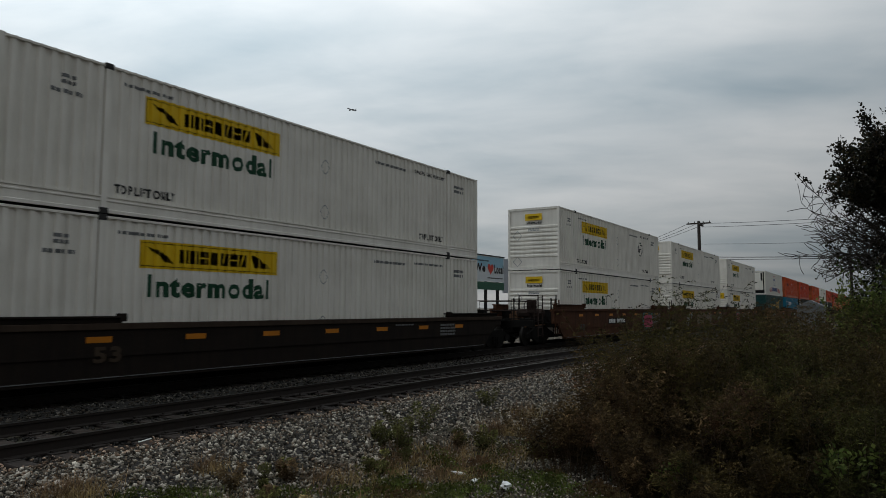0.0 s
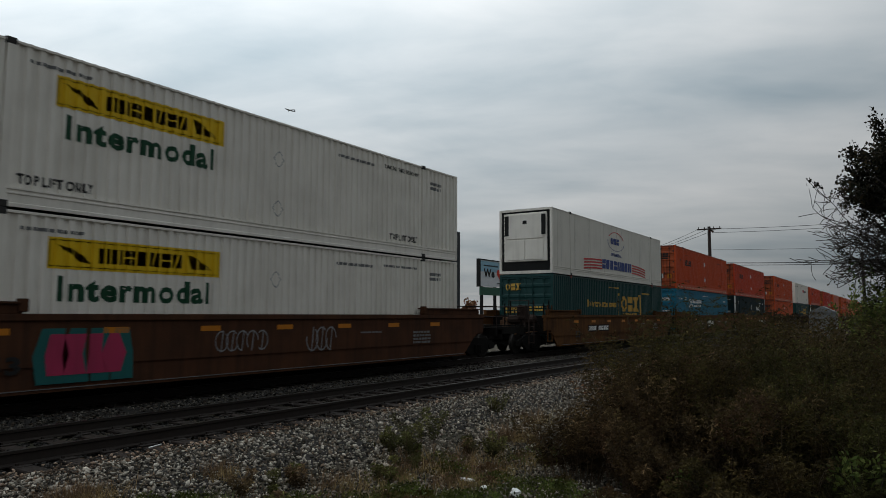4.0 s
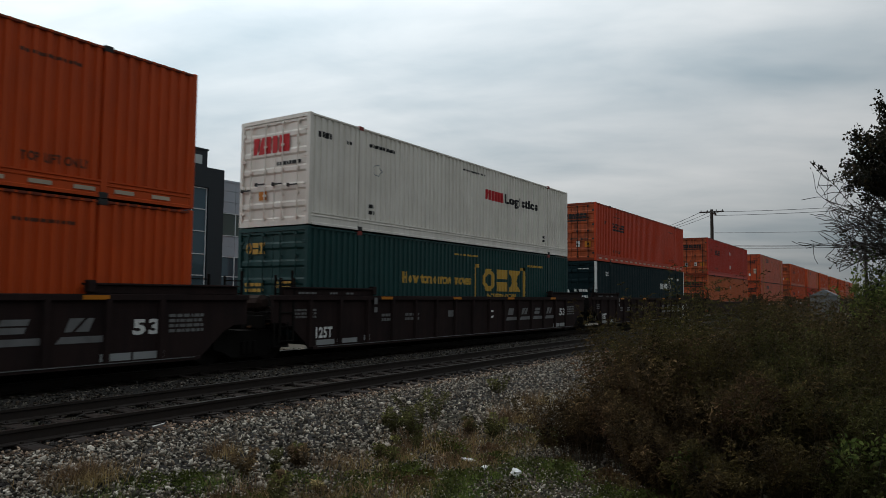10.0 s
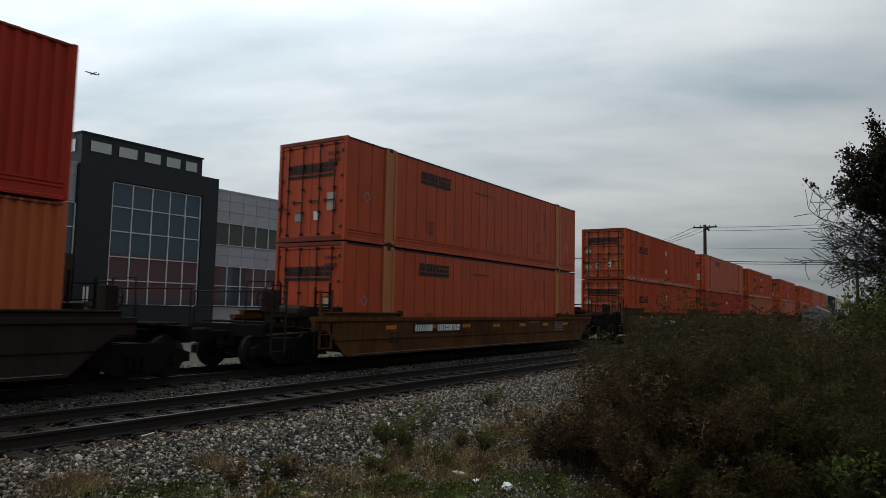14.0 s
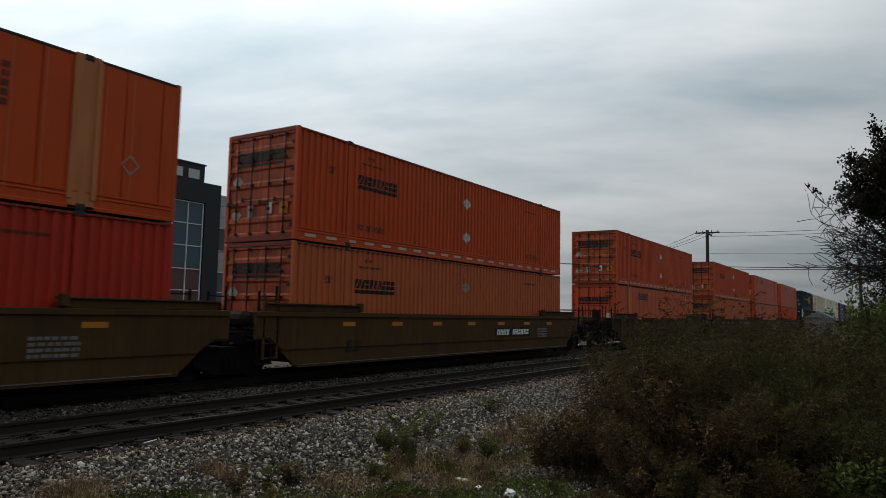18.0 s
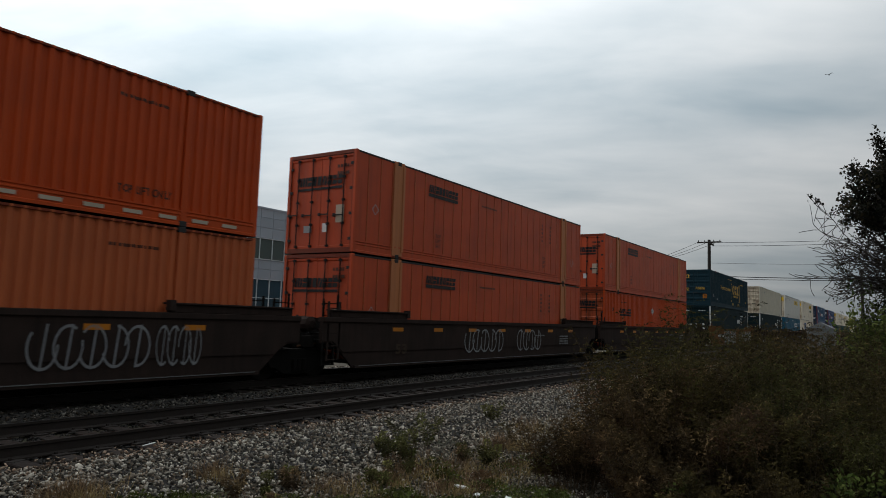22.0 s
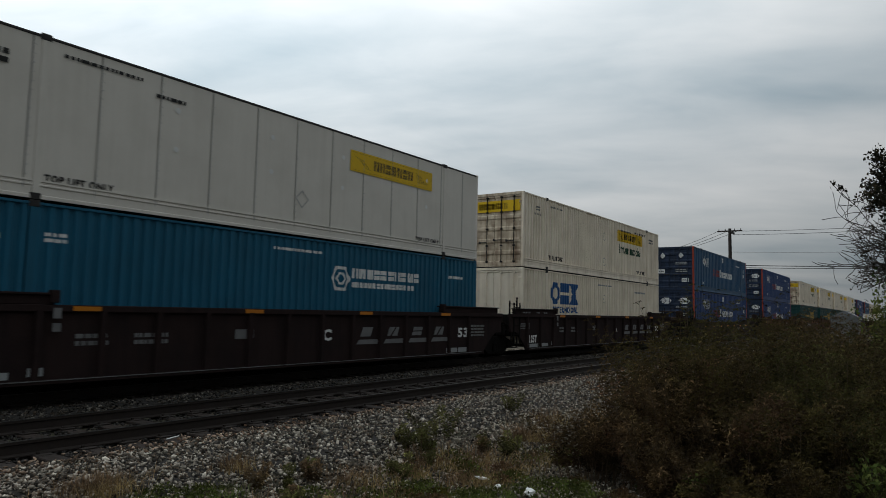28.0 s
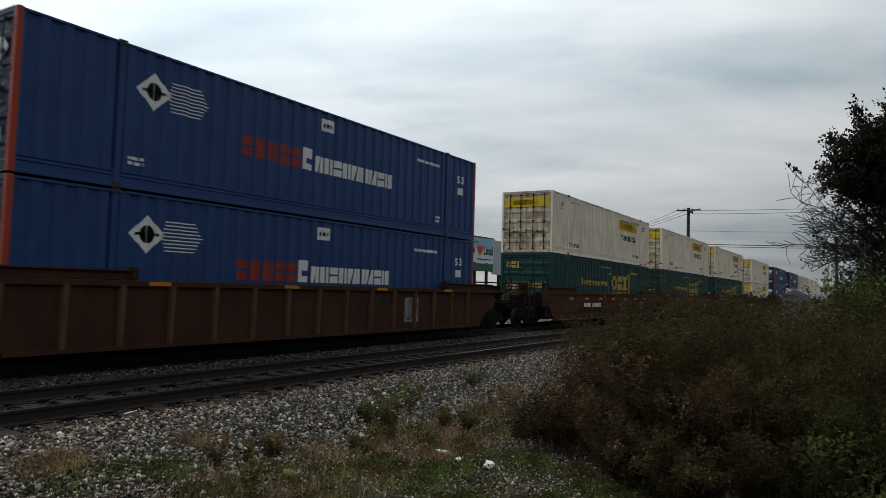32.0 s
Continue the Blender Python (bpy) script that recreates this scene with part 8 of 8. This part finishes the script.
ground_cover(5.83, 3.31, 0.35, 921, 1082, "grass_leaf", "Low green weeds over the gravel edge")
ground_cover(6.00, 3.83, 0.25, 697, 1084, "grass_leaf", "Low green weeds over the gravel edge")
ground_cover(6.30, 2.84, 0.33, 898, 1085, "dull_weed_leaf", "Low brownish weeds over the gravel edge")
ground_cover(6.53, 2.67, 0.25, 1314, 1087, "grass_leaf", "Low green weeds over the gravel edge")
ground_cover(6.54, 1.83, 0.26, 985, 1088, "brown_seed", "Low reddish-brown weeds over the gravel edge")
ground_cover(7.48, 2.62, 0.30, 1177, 1090, "dull_weed_leaf", "Low brownish weeds over the gravel edge")
ground_cover(5.06, 2.78, 0.29, 928, 1091, "weed_leaf", "Low olive weeds over the gravel edge")
ground_cover(6.14, 1.88, 0.27, 1172, 1093, "brown_seed", "Low reddish-brown weeds over the gravel edge")
ground_cover(7.79, 3.43, 0.18, 838, 1094, "grass_leaf", "Low green weeds over the gravel edge")
ground_cover(7.34, 1.77, 0.42, 1057, 1096, "weed_leaf", "Low olive weeds over the gravel edge")
ground_cover(7.05, 2.22, 0.40, 1498, 1097, "grass_leaf", "Low green weeds over the gravel edge")
ground_cover(7.19, 2.16, 0.38, 1047, 1099, "grass_leaf", "Low green weeds over the gravel edge")
ground_cover(8.16, 3.57, 0.20, 737, 1100, "dull_weed_leaf", "Low brownish weeds over the gravel edge")
ground_cover(7.76, 2.21, 0.26, 538, 1102, "grass_leaf", "Low green weeds over the gravel edge")
ground_cover(5.43, 1.63, 0.32, 1110, 1103, "brown_seed", "Low reddish-brown weeds over the gravel edge")
ground_cover(7.25, 2.09, 0.37, 910, 1105, "dull_weed_leaf", "Low brownish weeds over the gravel edge")
ground_cover(6.69, 1.90, 0.24, 955, 1106, "weed_leaf", "Low olive weeds over the gravel edge")
ground_cover(6.37, 1.64, 0.31, 1444, 1108, "brown_seed", "Low reddish-brown weeds over the gravel edge")
ground_cover(5.13, 2.71, 0.34, 989, 1109, "grass_leaf", "Low green weeds over the gravel edge")
tuft(5.02, 4.92, 0.16, 44, 1100, "dry_grass", "Dry straw-coloured grass tuft in the gravel", 0.16)
tuft(5.39, 4.91, 0.29, 55, 1101, "dry_grass", "Dry straw-coloured grass tuft in the gravel", 0.25)
tuft(6.25, 5.37, 0.23, 94, 1102, "dry_grass", "Dry straw-coloured grass tuft in the gravel", 0.23)
tuft(8.71, 4.41, 0.28, 48, 1103, "dry_grass", "Dry straw-coloured grass tuft in the gravel", 0.22)
tuft(4.73, 4.62, 0.17, 83, 1104, "dry_grass", "Dry straw-coloured grass tuft in the gravel", 0.16)
tuft(7.33, 4.51, 0.21, 103, 1105, "dry_grass", "Dry straw-coloured grass tuft in the gravel", 0.20)
tuft(6.93, 5.22, 0.30, 63, 1106, "dry_grass", "Dry straw-coloured grass tuft in the gravel", 0.13)
tuft(5.70, 4.42, 0.21, 91, 1107, "dry_grass", "Dry straw-coloured grass tuft in the gravel", 0.22)
tuft(5.04, 4.43, 0.20, 99, 1108, "dry_grass", "Dry straw-coloured grass tuft in the gravel", 0.18)
tuft(7.20, 4.61, 0.23, 82, 1109, "dry_grass", "Dry straw-coloured grass tuft in the gravel", 0.16)
tuft(7.51, 5.26, 0.20, 71, 1110, "dry_grass", "Dry straw-coloured grass tuft in the gravel", 0.14)
tuft(5.80, 4.26, 0.16, 45, 1111, "dry_grass", "Dry straw-coloured grass tuft in the gravel", 0.24)
tuft(8.16, 5.02, 0.27, 52, 1112, "dry_grass", "Dry straw-coloured grass tuft in the gravel", 0.17)
tuft(7.41, 5.40, 0.23, 48, 1113, "dry_grass", "Dry straw-coloured grass tuft in the gravel", 0.13)
tuft(4.68, 5.26, 0.28, 50, 1114, "dry_grass", "Dry straw-coloured grass tuft in the gravel", 0.23)
tuft(4.71, 5.37, 0.26, 73, 1115, "dry_grass", "Dry straw-coloured grass tuft in the gravel", 0.18)
spindly_weed(5.57, 5.81, 0.27, 7, 1200, "weed_leaf")
spindly_weed(5.76, 5.60, 0.34, 7, 1201, "dull_weed_leaf")
spindly_weed(6.87, 5.34, 0.23, 7, 1202, "weed_leaf")
spindly_weed(5.08, 5.87, 0.38, 7, 1203, "dull_weed_leaf")
spindly_weed(7.30, 5.33, 0.26, 7, 1204, "weed_leaf")
spindly_weed(5.29, 5.36, 0.20, 7, 1205, "dull_weed_leaf")
spindly_weed(4.72, 5.05, 0.35, 7, 1206, "weed_leaf")
spindly_weed(8.69, 5.19, 0.28, 7, 1207, "dull_weed_leaf")
spindly_weed(8.80, 4.99, 0.32, 7, 1208, "weed_leaf")


# ---- litter ----
def crumpled(seed, r):
    bm = bmesh.new()
    bmesh.ops.create_icosphere(bm, subdivisions=2, radius=r)
    rnd = random.Random(seed)
    for v in bm.verts:
        v.co *= rnd.uniform(0.65, 1.2)
        v.co.z *= 0.6
    me = bpy.data.meshes.new("litter")
    bm.to_mesh(me)
    bm.free()
    me.materials.append(None)
    return me


solid("litter", crumpled(1, 0.075), "paper_white", "Crumpled white plastic litter lying on the grass", "litter", at=pose(7.21, 3.74, -0.43))
solid("litter", Shape().box(-0.09, 0.09, -0.05, 0.05, 0, 0.03, 0.008), "paper_white", "Flattened white carton lying on the grass", "litter", at=pose(7.45, 4.53, -0.45, 8, 4, 70))
solid("litter", crumpled(4, 0.045), "paper_white", "Small scrap of white litter on the grass", "litter", at=pose(7.27, 4.19, -0.45))
solid("splinter", Shape().box(-0.13, 0.13, -0.009, 0.009, 0, 0.012, 0.003), "paper_white", "Pale split stick lying on the ballast", "stick", at=pose(5.68, 8.2, -0.155, 0, 0, 20))


# ---- the office building across the yard ----
BY = 40.0
office = thing("office_building", "Two-storey office building of pale grey panels with a charcoal entrance tower", "building", pose(0, BY, 0))
core = part("wall", Shape().box(18.2, 59.85, 0.12, 22, GROUND - 0.3, 9.5), "panel_grey", office)
part("roof", Shape().box(18.14, 59.9, 0.0, 22.2, 9.5, 9.64), "panel_grey", office, "flat grey parapet")
for a, b, y0, c, d in ((22.14, 24.2, -0.25, GROUND, 10.24), (30.8, 32.08, -0.25, GROUND, 10.24), (24.2, 30.8, -0.25, 8.86, 10.24), (24.2, 30.8, -0.25, GROUND, 1.25), (24.2, 30.8, 0.3, 1.25, 8.86)):
    part("tower_wall", Shape().box(a, b, y0, 4.0, c, d), "charcoal_panel", office, "charcoal cladding of the entrance tower")
pent = part("penthouse", Shape().box(22.2, 30.72, -0.1, 2.2, 10.24, 11.42).box(22.14, 30.8, -0.16, 2.26, 11.42, 11.52), "charcoal_panel", office, "charcoal rooftop storey")
for a, b in ((22.75, 24.04), (24.56, 25.78), (26.3, 27.44), (27.9, 28.94), (29.39, 30.27)):
    part("window", Shape().box(a, b, -0.14, -0.09, 10.42, 11.05), "white_glass", pent)
part("window", Shape().box(22.15, 22.19, 0.5, 1.6, 10.35, 11.1), "white_glass", pent)


def glazing(parent, xs, zs, y, mat, name="window", bar=0.06):
    """A glazed wall: each pane a part, with its mullions and transoms."""
    w = part(name, Shape().box(xs[0], xs[-1], y + 0.10, y + 0.13, zs[0], zs[-1]), "charcoal_panel", parent)
    s = Shape()
    for xx in xs:
        s.box(xx - bar / 2, xx + bar / 2, y - 0.06, y + 0.06, zs[0], zs[-1])
    for zz in zs:
        for a, b in zip(xs, xs[1:]):
            s.box(a + bar / 2, b - bar / 2, y - 0.05, y + 0.06, zz - bar / 2, zz + bar / 2)
    part("frame", s, "mullion_metal", w)
    for a, b in zip(xs, xs[1:]):
        for c, d in zip(zs, zs[1:]):
            part("pane", Shape().box(a + bar / 2, b - bar / 2, y + 0.02, y + 0.04, c + bar / 2, d - bar / 2), mat, w)
    return w


def spread(a, b, n):
    return [a + (b - a) * i / n for i in range(n + 1)]


glazing(office, [24.29, 25.64, 27.02, 28.32, 29.52, 30.72], [1.31, 2.8, 4.25, 5.81, 7.32, 8.78], -0.1, "dark_glass")
glazing(office, [18.25, 19.53, 20.87, 22.1], [1.31, 2.79, 4.18, 5.8, 7.22], 0.02, "dark_glass")
glazing(office, spread(32.12, 59.6, 22), [5.68, 7.26], 0.02, "strip_glass", bar=0.05)
glazing(office, spread(32.12, 45.6, 11), [1.34, 2.76, 4.16], 0.02, "dark_glass", bar=0.05)
glazing(office, spread(46.9, 59.6, 10), [1.34, 2.76, 4.16], 0.02, "dark_glass", bar=0.05)
for a, b, top in ((45.6, 46.88, 5.78), (52.95, 54.2, 5.8)):
    part("pilaster", Shape().box(a, b, -0.3, 0.1, GROUND, top, 0.01), "charcoal_panel", office, "charcoal pilaster")
part("fin_wall", Shape().box(59.7, 62.4, -1.2, 3.0, GROUND, 10.22, 0.01), "charcoal_panel", office, "charcoal end fin")
part("portal", Shape().box(14.5, 20.4, -1.4, 0.0, 2.68, 3.2, 0.01), "maroon_stone", office, "maroon entrance canopy")
part("portal", Shape().box(20.4, 21.4, -1.4, 0.0, GROUND, 4.15, 0.01), "maroon_stone", office, "maroon entrance pier")
part("plinth", Shape().box(18.0, 22.1, -0.05, 0.12, GROUND, 1.28), "charcoal_panel", office, "dark plinth")
part("plinth", Shape().box(18.0, 18.2, 0.12, 20, GROUND, 1.28), "charcoal_panel", office, "dark plinth")
for i in range(2):
    part("tower_mark", Shape().box(22.72 + i * 0.22, 22.84 + i * 0.22, -0.29, -0.25, 1.4, 2.35), "mullion_metal", office)
# cladding: single panels with open joints
cells = [(a, b, c, d) for xs in (spread(18.14, 22.1, 3), spread(32.12, 59.65, 22)) for a, b in zip(xs, xs[1:]) for c, d in ((7.30, 8.08), (8.08, 8.86), (8.86, 9.60))]
cells += [(a, b, c, d) for a, b in zip(spread(32.12, 59.65, 22), spread(32.12, 59.65, 22)[1:]) for c, d in ((4.20, 4.92), (4.92, 5.64))]
for a, b, c, d in cells:
    part("panel", Shape().box(a + 0.012, b - 0.012, 0.04, 0.12, c + 0.012, d - 0.012), "panel_grey", core)
side_cells = [(a, b, c, d) for a, b in zip(spread(0.1, 20, 14), spread(0.1, 20, 14)[1:]) for c, d in ((7.30, 8.08), (8.08, 8.86), (8.86, 9.60))]
for a, b, c, d in side_cells:
    part("panel", Shape().box(18.12, 18.2, a + 0.012, b - 0.012, c + 0.012, d - 0.012), "panel_grey", core)
sidewin = part("window", Shape().box(18.16, 18.2, 0.1, 20, 1.3, 7.25), "pale_glass", office, "glazed side wall that mirrors the sky")
s = Shape()
for yy in spread(0.1, 20, 14):
    s.box(18.08, 18.18, yy - 0.03, yy + 0.03, 1.3, 7.28)
for zz in (1.3, 2.79, 4.18, 5.8, 7.25):
    s.box(18.10, 18.17, 0.1, 20, zz - 0.03, zz + 0.03)
part("frame", s, "mullion_metal", sidewin)


def wall_sign(at, label):
    """Raised plain blocks on a wall: u along, h up."""
    t = thing("wall_sign", label, "sign", at)
    s = Shape()
    for p in blocks(1.6, 0.15, 5.3, 1.05, 6, 0.0, 3) + blocks(5.45, 0.12, 7.3, 0.7, 4, 0.0, 6):
        s.prism(p, -0.12, 0.0)
    part("name_blocks", s, "sign_red", t, "red name blocks")
    s = Shape()
    for p in ring_of(0.75, 0.65, 0.85, 0.22, 20, 100, 300):
        s.prism(p[::-1], -0.12, 0.0)
    part("ring", s, "sign_blue", t, "blue open ring")
    part("flame", Shape().prism([(0.9, 0.0), (1.2, 0.0), (1.15, 1.5), (0.85, 0.9)], -0.14, 0.0), "sign_red", t)
    return t


wall_sign(pose(50.4, BY - 0.02, 7.75), "Red and blue raised sign of plain blocks on the facade")
wall_sign(pose(18.115, BY + 9.0, 7.75, 0, 0, -90), "Red and blue raised sign of plain blocks on the side wall")

# ---- hoarding beyond the building ----
hoard = thing("billboard", "Pale billboard with a red heart on dark posts", "billboard", pose(96.0, 56.0, 0))
part("board", Shape().box(0, 11.6, 0, 0.3, 6.0, 10.25, 0.02), "sign_white", hoard, "white printed board")
part("sky_band", Shape().box(0.3, 11.3, -0.02, 0.0, 8.4, 10.1), "sign_sky", hoard, "pale blue upper band")
part("frame", Shape().box(-0.35, -0.05, -0.2, 0.4, 5.9, 10.35).box(-0.35, 11.7, -0.1, 0.4, 10.25, 10.4), "seal_black", hoard)
heart = [(6.6 + 1.05 * 0.062 * 16 * math.sin(a) ** 3, 8.15 + 1.05 * 0.062 * (13 * math.cos(a) - 5 * math.cos(2 * a) - 2 * math.cos(3 * a) - math.cos(4 * a))) for a in [2 * math.pi * i / 32 for i in range(32)]]
part("heart", laid(("heart",), [heart], None, 0.06), "sign_red", hoard, "red heart")
part("lettering", laid(("bb",), words("We", 1.2, 7.5, 4.8, 8.9) + words("Local", 7.9, 7.4, 11.2, 8.9), None, 0.06), "label_black", hoard, "dark lettering")
part("small_bars", laid(("bbs",), bars(1.2, 9.3, 6.0, 9.6, 1, 3) + bars(5.5, 6.5, 11.0, 6.8, 1, 5), None, 0.06), "label_black", hoard)
for u in (1.6, 6.0, 10.2):
    part("post", Shape().box(u - 0.2, u + 0.2, 0.4, 0.8, GROUND, 10.0), "seal_black", hoard)
part("apron", Shape().box(0.2, 11.4, -0.05, 0.2, 4.6, 5.9), "sign_green", hoard, "dark green lattice apron")
screen = thing("billboard", "Blank grey back of a second billboard on a post", "billboard", pose(108.2, 56.4, 0))
part("board", Shape().box(0, 7, 0, 0.3, 4.2, 10.2, 0.02), "panel_grey", screen)
part("post", Shape().box(3.2, 3.7, 0.3, 0.8, GROUND, 9.0), "seal_black", screen)

# ---- poles and wires ----


def utility_pole(x, y, h, r, label, arms=True):
    t = thing("utility_pole", label, "utility pole", pose(x, y, GROUND))
    part("post", Shape().tube([(0, 0, 0), (0, 0, h * 0.5), (0, 0, h)], [r, r * 0.85, r * 0.7], 10), "pole_wood", t)
    if arms:
        part("crossarm", Shape().box(-1.1, 1.1, -0.28, -0.15, h - 0.55, h - 0.40, 0.01), "pole_wood", t)
        part("crossarm", Shape().box(-0.07, 0.07, -1.3, 1.3, h - 0.35, h - 0.2, 0.01), "pole_wood", t)
        for u in (-0.95, -0.4, 0.4, 0.95):
            part("insulator", Shape().tube([(u, -0.21, h - 0.40), (u, -0.21, h - 0.22)], [0.05, 0.035], 8), "casting_steel", t)
            part("insulator", Shape().tube([(0, u * 1.2, h - 0.2), (0, u * 1.2, h - 0.02)], [0.05, 0.035], 8), "casting_steel", t)
    return t


PZ = 11.4
utility_pole(80.8, 17.5, PZ - GROUND, 0.24, "Tall dark wooden utility pole with crossarms behind the train")
utility_pole(105.0, 52.0, 11.7 - GROUND, 0.22, "Dark wooden utility pole with crossarm beyond the yard")
utility_pole(75.0, 2.75, 7.45 - GROUND, 0.16, "Plain dark wooden pole beside the tree", False)


def wire(a, b, sag, label, r=0.022):
    a, b = Vector(a), Vector(b)
    pts = [a.lerp(b, i / 24) - Vector((0, 0, 4 * sag * (i / 24) * (1 - i / 24))) for i in range(25)]
    return solid("overhead_wire", Shape().tube(pts, r, 5), "wire_black", label, "cable", "", "overhead wires")


for u in (-1.0, 0.0, 1.0):
    wire((80.8, 17.5 + u * 1.1, PZ - 0.2), (105.0 + u, 52.0, 11.5), 2.4, "Sagging black overhead wire between two poles")
wire((80.8, 17.2, PZ - 0.3), (79.6, -16, PZ + 0.1), 0.45, "Black overhead wire crossing the railway")
wire((80.8, 17.2, PZ - 0.7), (79.4, -16, PZ - 0.2), 0.45, "Black overhead wire crossing the railway")
wire((80.8, 17.5, 8.8), (79.6, -16, 8.6), 0.35, "Thin black overhead wire crossing the railway", 0.015)
wire((80.8, 17.5, 7.35), (79.6, -16, 7.15), 0.35, "Thick black telephone cable crossing the railway", 0.04)
wire((80.8, 17.5, 7.1), (79.2, -16, 7.0), 0.35, "Thick black telephone cable crossing the railway", 0.03)

# ---- relay hut by the line ----
hut = thing("relay_hut", "Small grey steel trackside relay hut", "hut", pose(60, 4.9, GROUND))
part("wall", Shape().box(-1, 1, -0.9, 0.9, 0.1, 2.25, 0.01), "hut_grey", hut)
part("roof", Shape().add([(-1.1, -1.0, 2.25), (1.1, -1.0, 2.25), (1.1, 1.0, 2.25), (-1.1, 1.0, 2.25), (-1.1, 0, 2.75), (1.1, 0, 2.75)],
                         [(0, 3, 2, 1), (0, 1, 5, 4), (2, 3, 4, 5), (0, 4, 3), (1, 2, 5)]), "hut_grey", hut)
part("door", Shape().box(-1.03, -1.0, -0.4, 0.4, 0.2, 2.05), "hut_grey", hut)
part("base", Shape().box(-1.1, 1.1, -1, 1, -0.1, 0.1), "ballast_bed", hut)


# ---- in the sky ----
def airliner(x, y, z, turn):
    t = thing("airliner", "Twin-engined jet airliner climbing below the cloud", "aeroplane", pose(x, y, z, 0, 0, turn))
    part("fuselage", Shape().tube([(-22, 0, 1.2), (-18, 0, 0.5), (-12, 0, 0), (14, 0, 0), (19, 0, -0.2), (21.5, 0, -0.5)], [0.3, 1.3, 2.0, 2.0, 1.4, 0.3], 12), "plane_white", t)
    for s in (1, -1):
        part("wing", Shape().add([(4, s * 1.5, -0.6), (-4, s * 1.5, -0.6), (-8, s * 19, 1.0), (-6, s * 19, 1.0), (4, s * 1.5, 0.0), (-4, s * 1.5, -0.1), (-8, s * 19, 1.2), (-6, s * 19, 1.2)],
                                 [(0, 1, 2, 3), (7, 6, 5, 4), (0, 3, 7, 4), (1, 5, 6, 2), (2, 6, 7, 3), (0, 4, 5, 1)]), "plane_white", t)
        part("engine", Shape().tube([(3.6, s * 6, -1.6), (-0.5, s * 6, -1.5)], [1.05, 0.8], 10), "plane_white", t)
        part("tailplane", Shape().add([(-17, s * 0.6, 1), (-20.5, s * 0.6, 1), (-22.5, s * 7, 1.5), (-21, s * 7, 1.5), (-18.5, s * 3, 1.5)], [(0, 1, 2, 3, 4)]), "plane_white", t)
    part("tail_fin", Shape().prism([(-15, 1.8), (-20.5, 1.5), (-22.5, 7.5), (-20.3, 7.5)], -0.2, 0.2), "plane_white", t)
    return t


plane = airliner(0, 0, 0, 0)


def bird(x, y, z):
    t = thing("bird", "Small dark bird in flight", "bird", pose(x, y, z))
    part("body", Shape().tube([(-0.12, 0, 0), (-0.05, 0, 0), (0.06, 0, 0.01), (0.13, 0, 0.02)], [0.01, 0.04, 0.035, 0.01], 6), "seal_black", t)
    for s in (1, -1):
        part("wing", Shape().add([(0.05, s * 0.02, 0.02), (-0.06, s * 0.02, 0.02), (-0.08, s * 0.2, 0.08), (0.0, s * 0.2, 0.09), (-0.07, s * 0.34, 0.06),
                                  (0.05, s * 0.02, 0.03), (-0.06, s * 0.02, 0.03), (-0.08, s * 0.2, 0.09), (0.0, s * 0.2, 0.10), (-0.07, s * 0.34, 0.07)],
                                 [(0, 1, 2, 3), (3, 2, 4), (5, 8, 7, 6), (8, 9, 7), (0, 3, 8, 5), (1, 6, 7, 2)]), "seal_black", t)
    return t


FOWL = (bird(0, 0, 0), bird(0, 0, 0))

# ---- what moves ----
# metres that the train has run towards the camera's left, by the second
RUN = ((0.0, -0.00), (1.0, 16.06), (2.0, 32.17), (3.0, 48.23), (3.5, 56.31), (5.5, 88.76), (6.0, 96.80), (7.0, 112.94), (8.0, 129.13), (9.0, 145.33), (10.0, 161.39), (11.0, 177.48), (12.0, 194.15), (13.0, 210.22), (14.0, 226.42), (15.0, 242.60), (15.5, 250.58), (17.5, 282.80), (18.0, 290.95), (19.0, 307.15), (20.0, 323.17), (21.0, 339.29), (22.0, 355.39), (23.0, 371.51), (24.0, 387.60), (25.0, 403.81), (25.5, 411.80), (27.5, 443.98), (28.0, 452.10), (29.0, 468.10), (30.0, 484.13), (31.0, 500.14), (32.0, 516.16))


def motions():
    for ob, x, y, z in TRAIN:
        walk(ob, [(t, pose(x - d, y, z)) for t, d in RUN])
    # the airliner crosses from right to left and leaves the picture
    rows = []
    for t in (0.0, 3.0, 5.5, 8.0, 10.5, 13.0, 16.0, 24.0, 32.0):
        a = radians(49.75 - 1.45 * t)
        e = radians(16.0 + 0.03 * t + 0.28 * math.exp(-((t - 8.0) / 3.0) ** 2))
        rows.append((t, pose(2500 * math.sin(a) * math.cos(e), 2500 * math.cos(a) * math.cos(e), 2500 * math.sin(e) + EYE, 0, -3, 172)))
    walk(plane, rows)
    # two birds: heading and height over the horizon, by the second
    flights = (((0.0, -60.0, 30.0), (18.8, 15.0, 28.0), (20.0, 67.5, 14.5), (21.0, 75.3, 18.0), (22.0, 86.2, 18.3), (23.0, 115.0, 26.0), (32.0, 170.0, 40.0)),
               ((0.0, -70.0, 24.0), (17.5, 30.0, 9.0), (19.4, 50.1, 15.3), (19.8, 50.4, 17.7), (20.0, 51.0, 19.0), (20.4, 52.6, 21.6), (20.6, 53.7, 23.3), (21.5, 60.0, 32.0), (32.0, 120.0, 50.0)))
    for fowl, flight in zip(FOWL, flights):
        rows = []
        for t, a, e in flight:
            d = 60.0
            rows.append((t, pose(d * math.cos(radians(e)) * math.sin(radians(a)), d * math.cos(radians(e)) * math.cos(radians(a)), d * math.sin(radians(e)) + EYE, 0, 0, -20)))
        walk(fowl, rows)


motions()
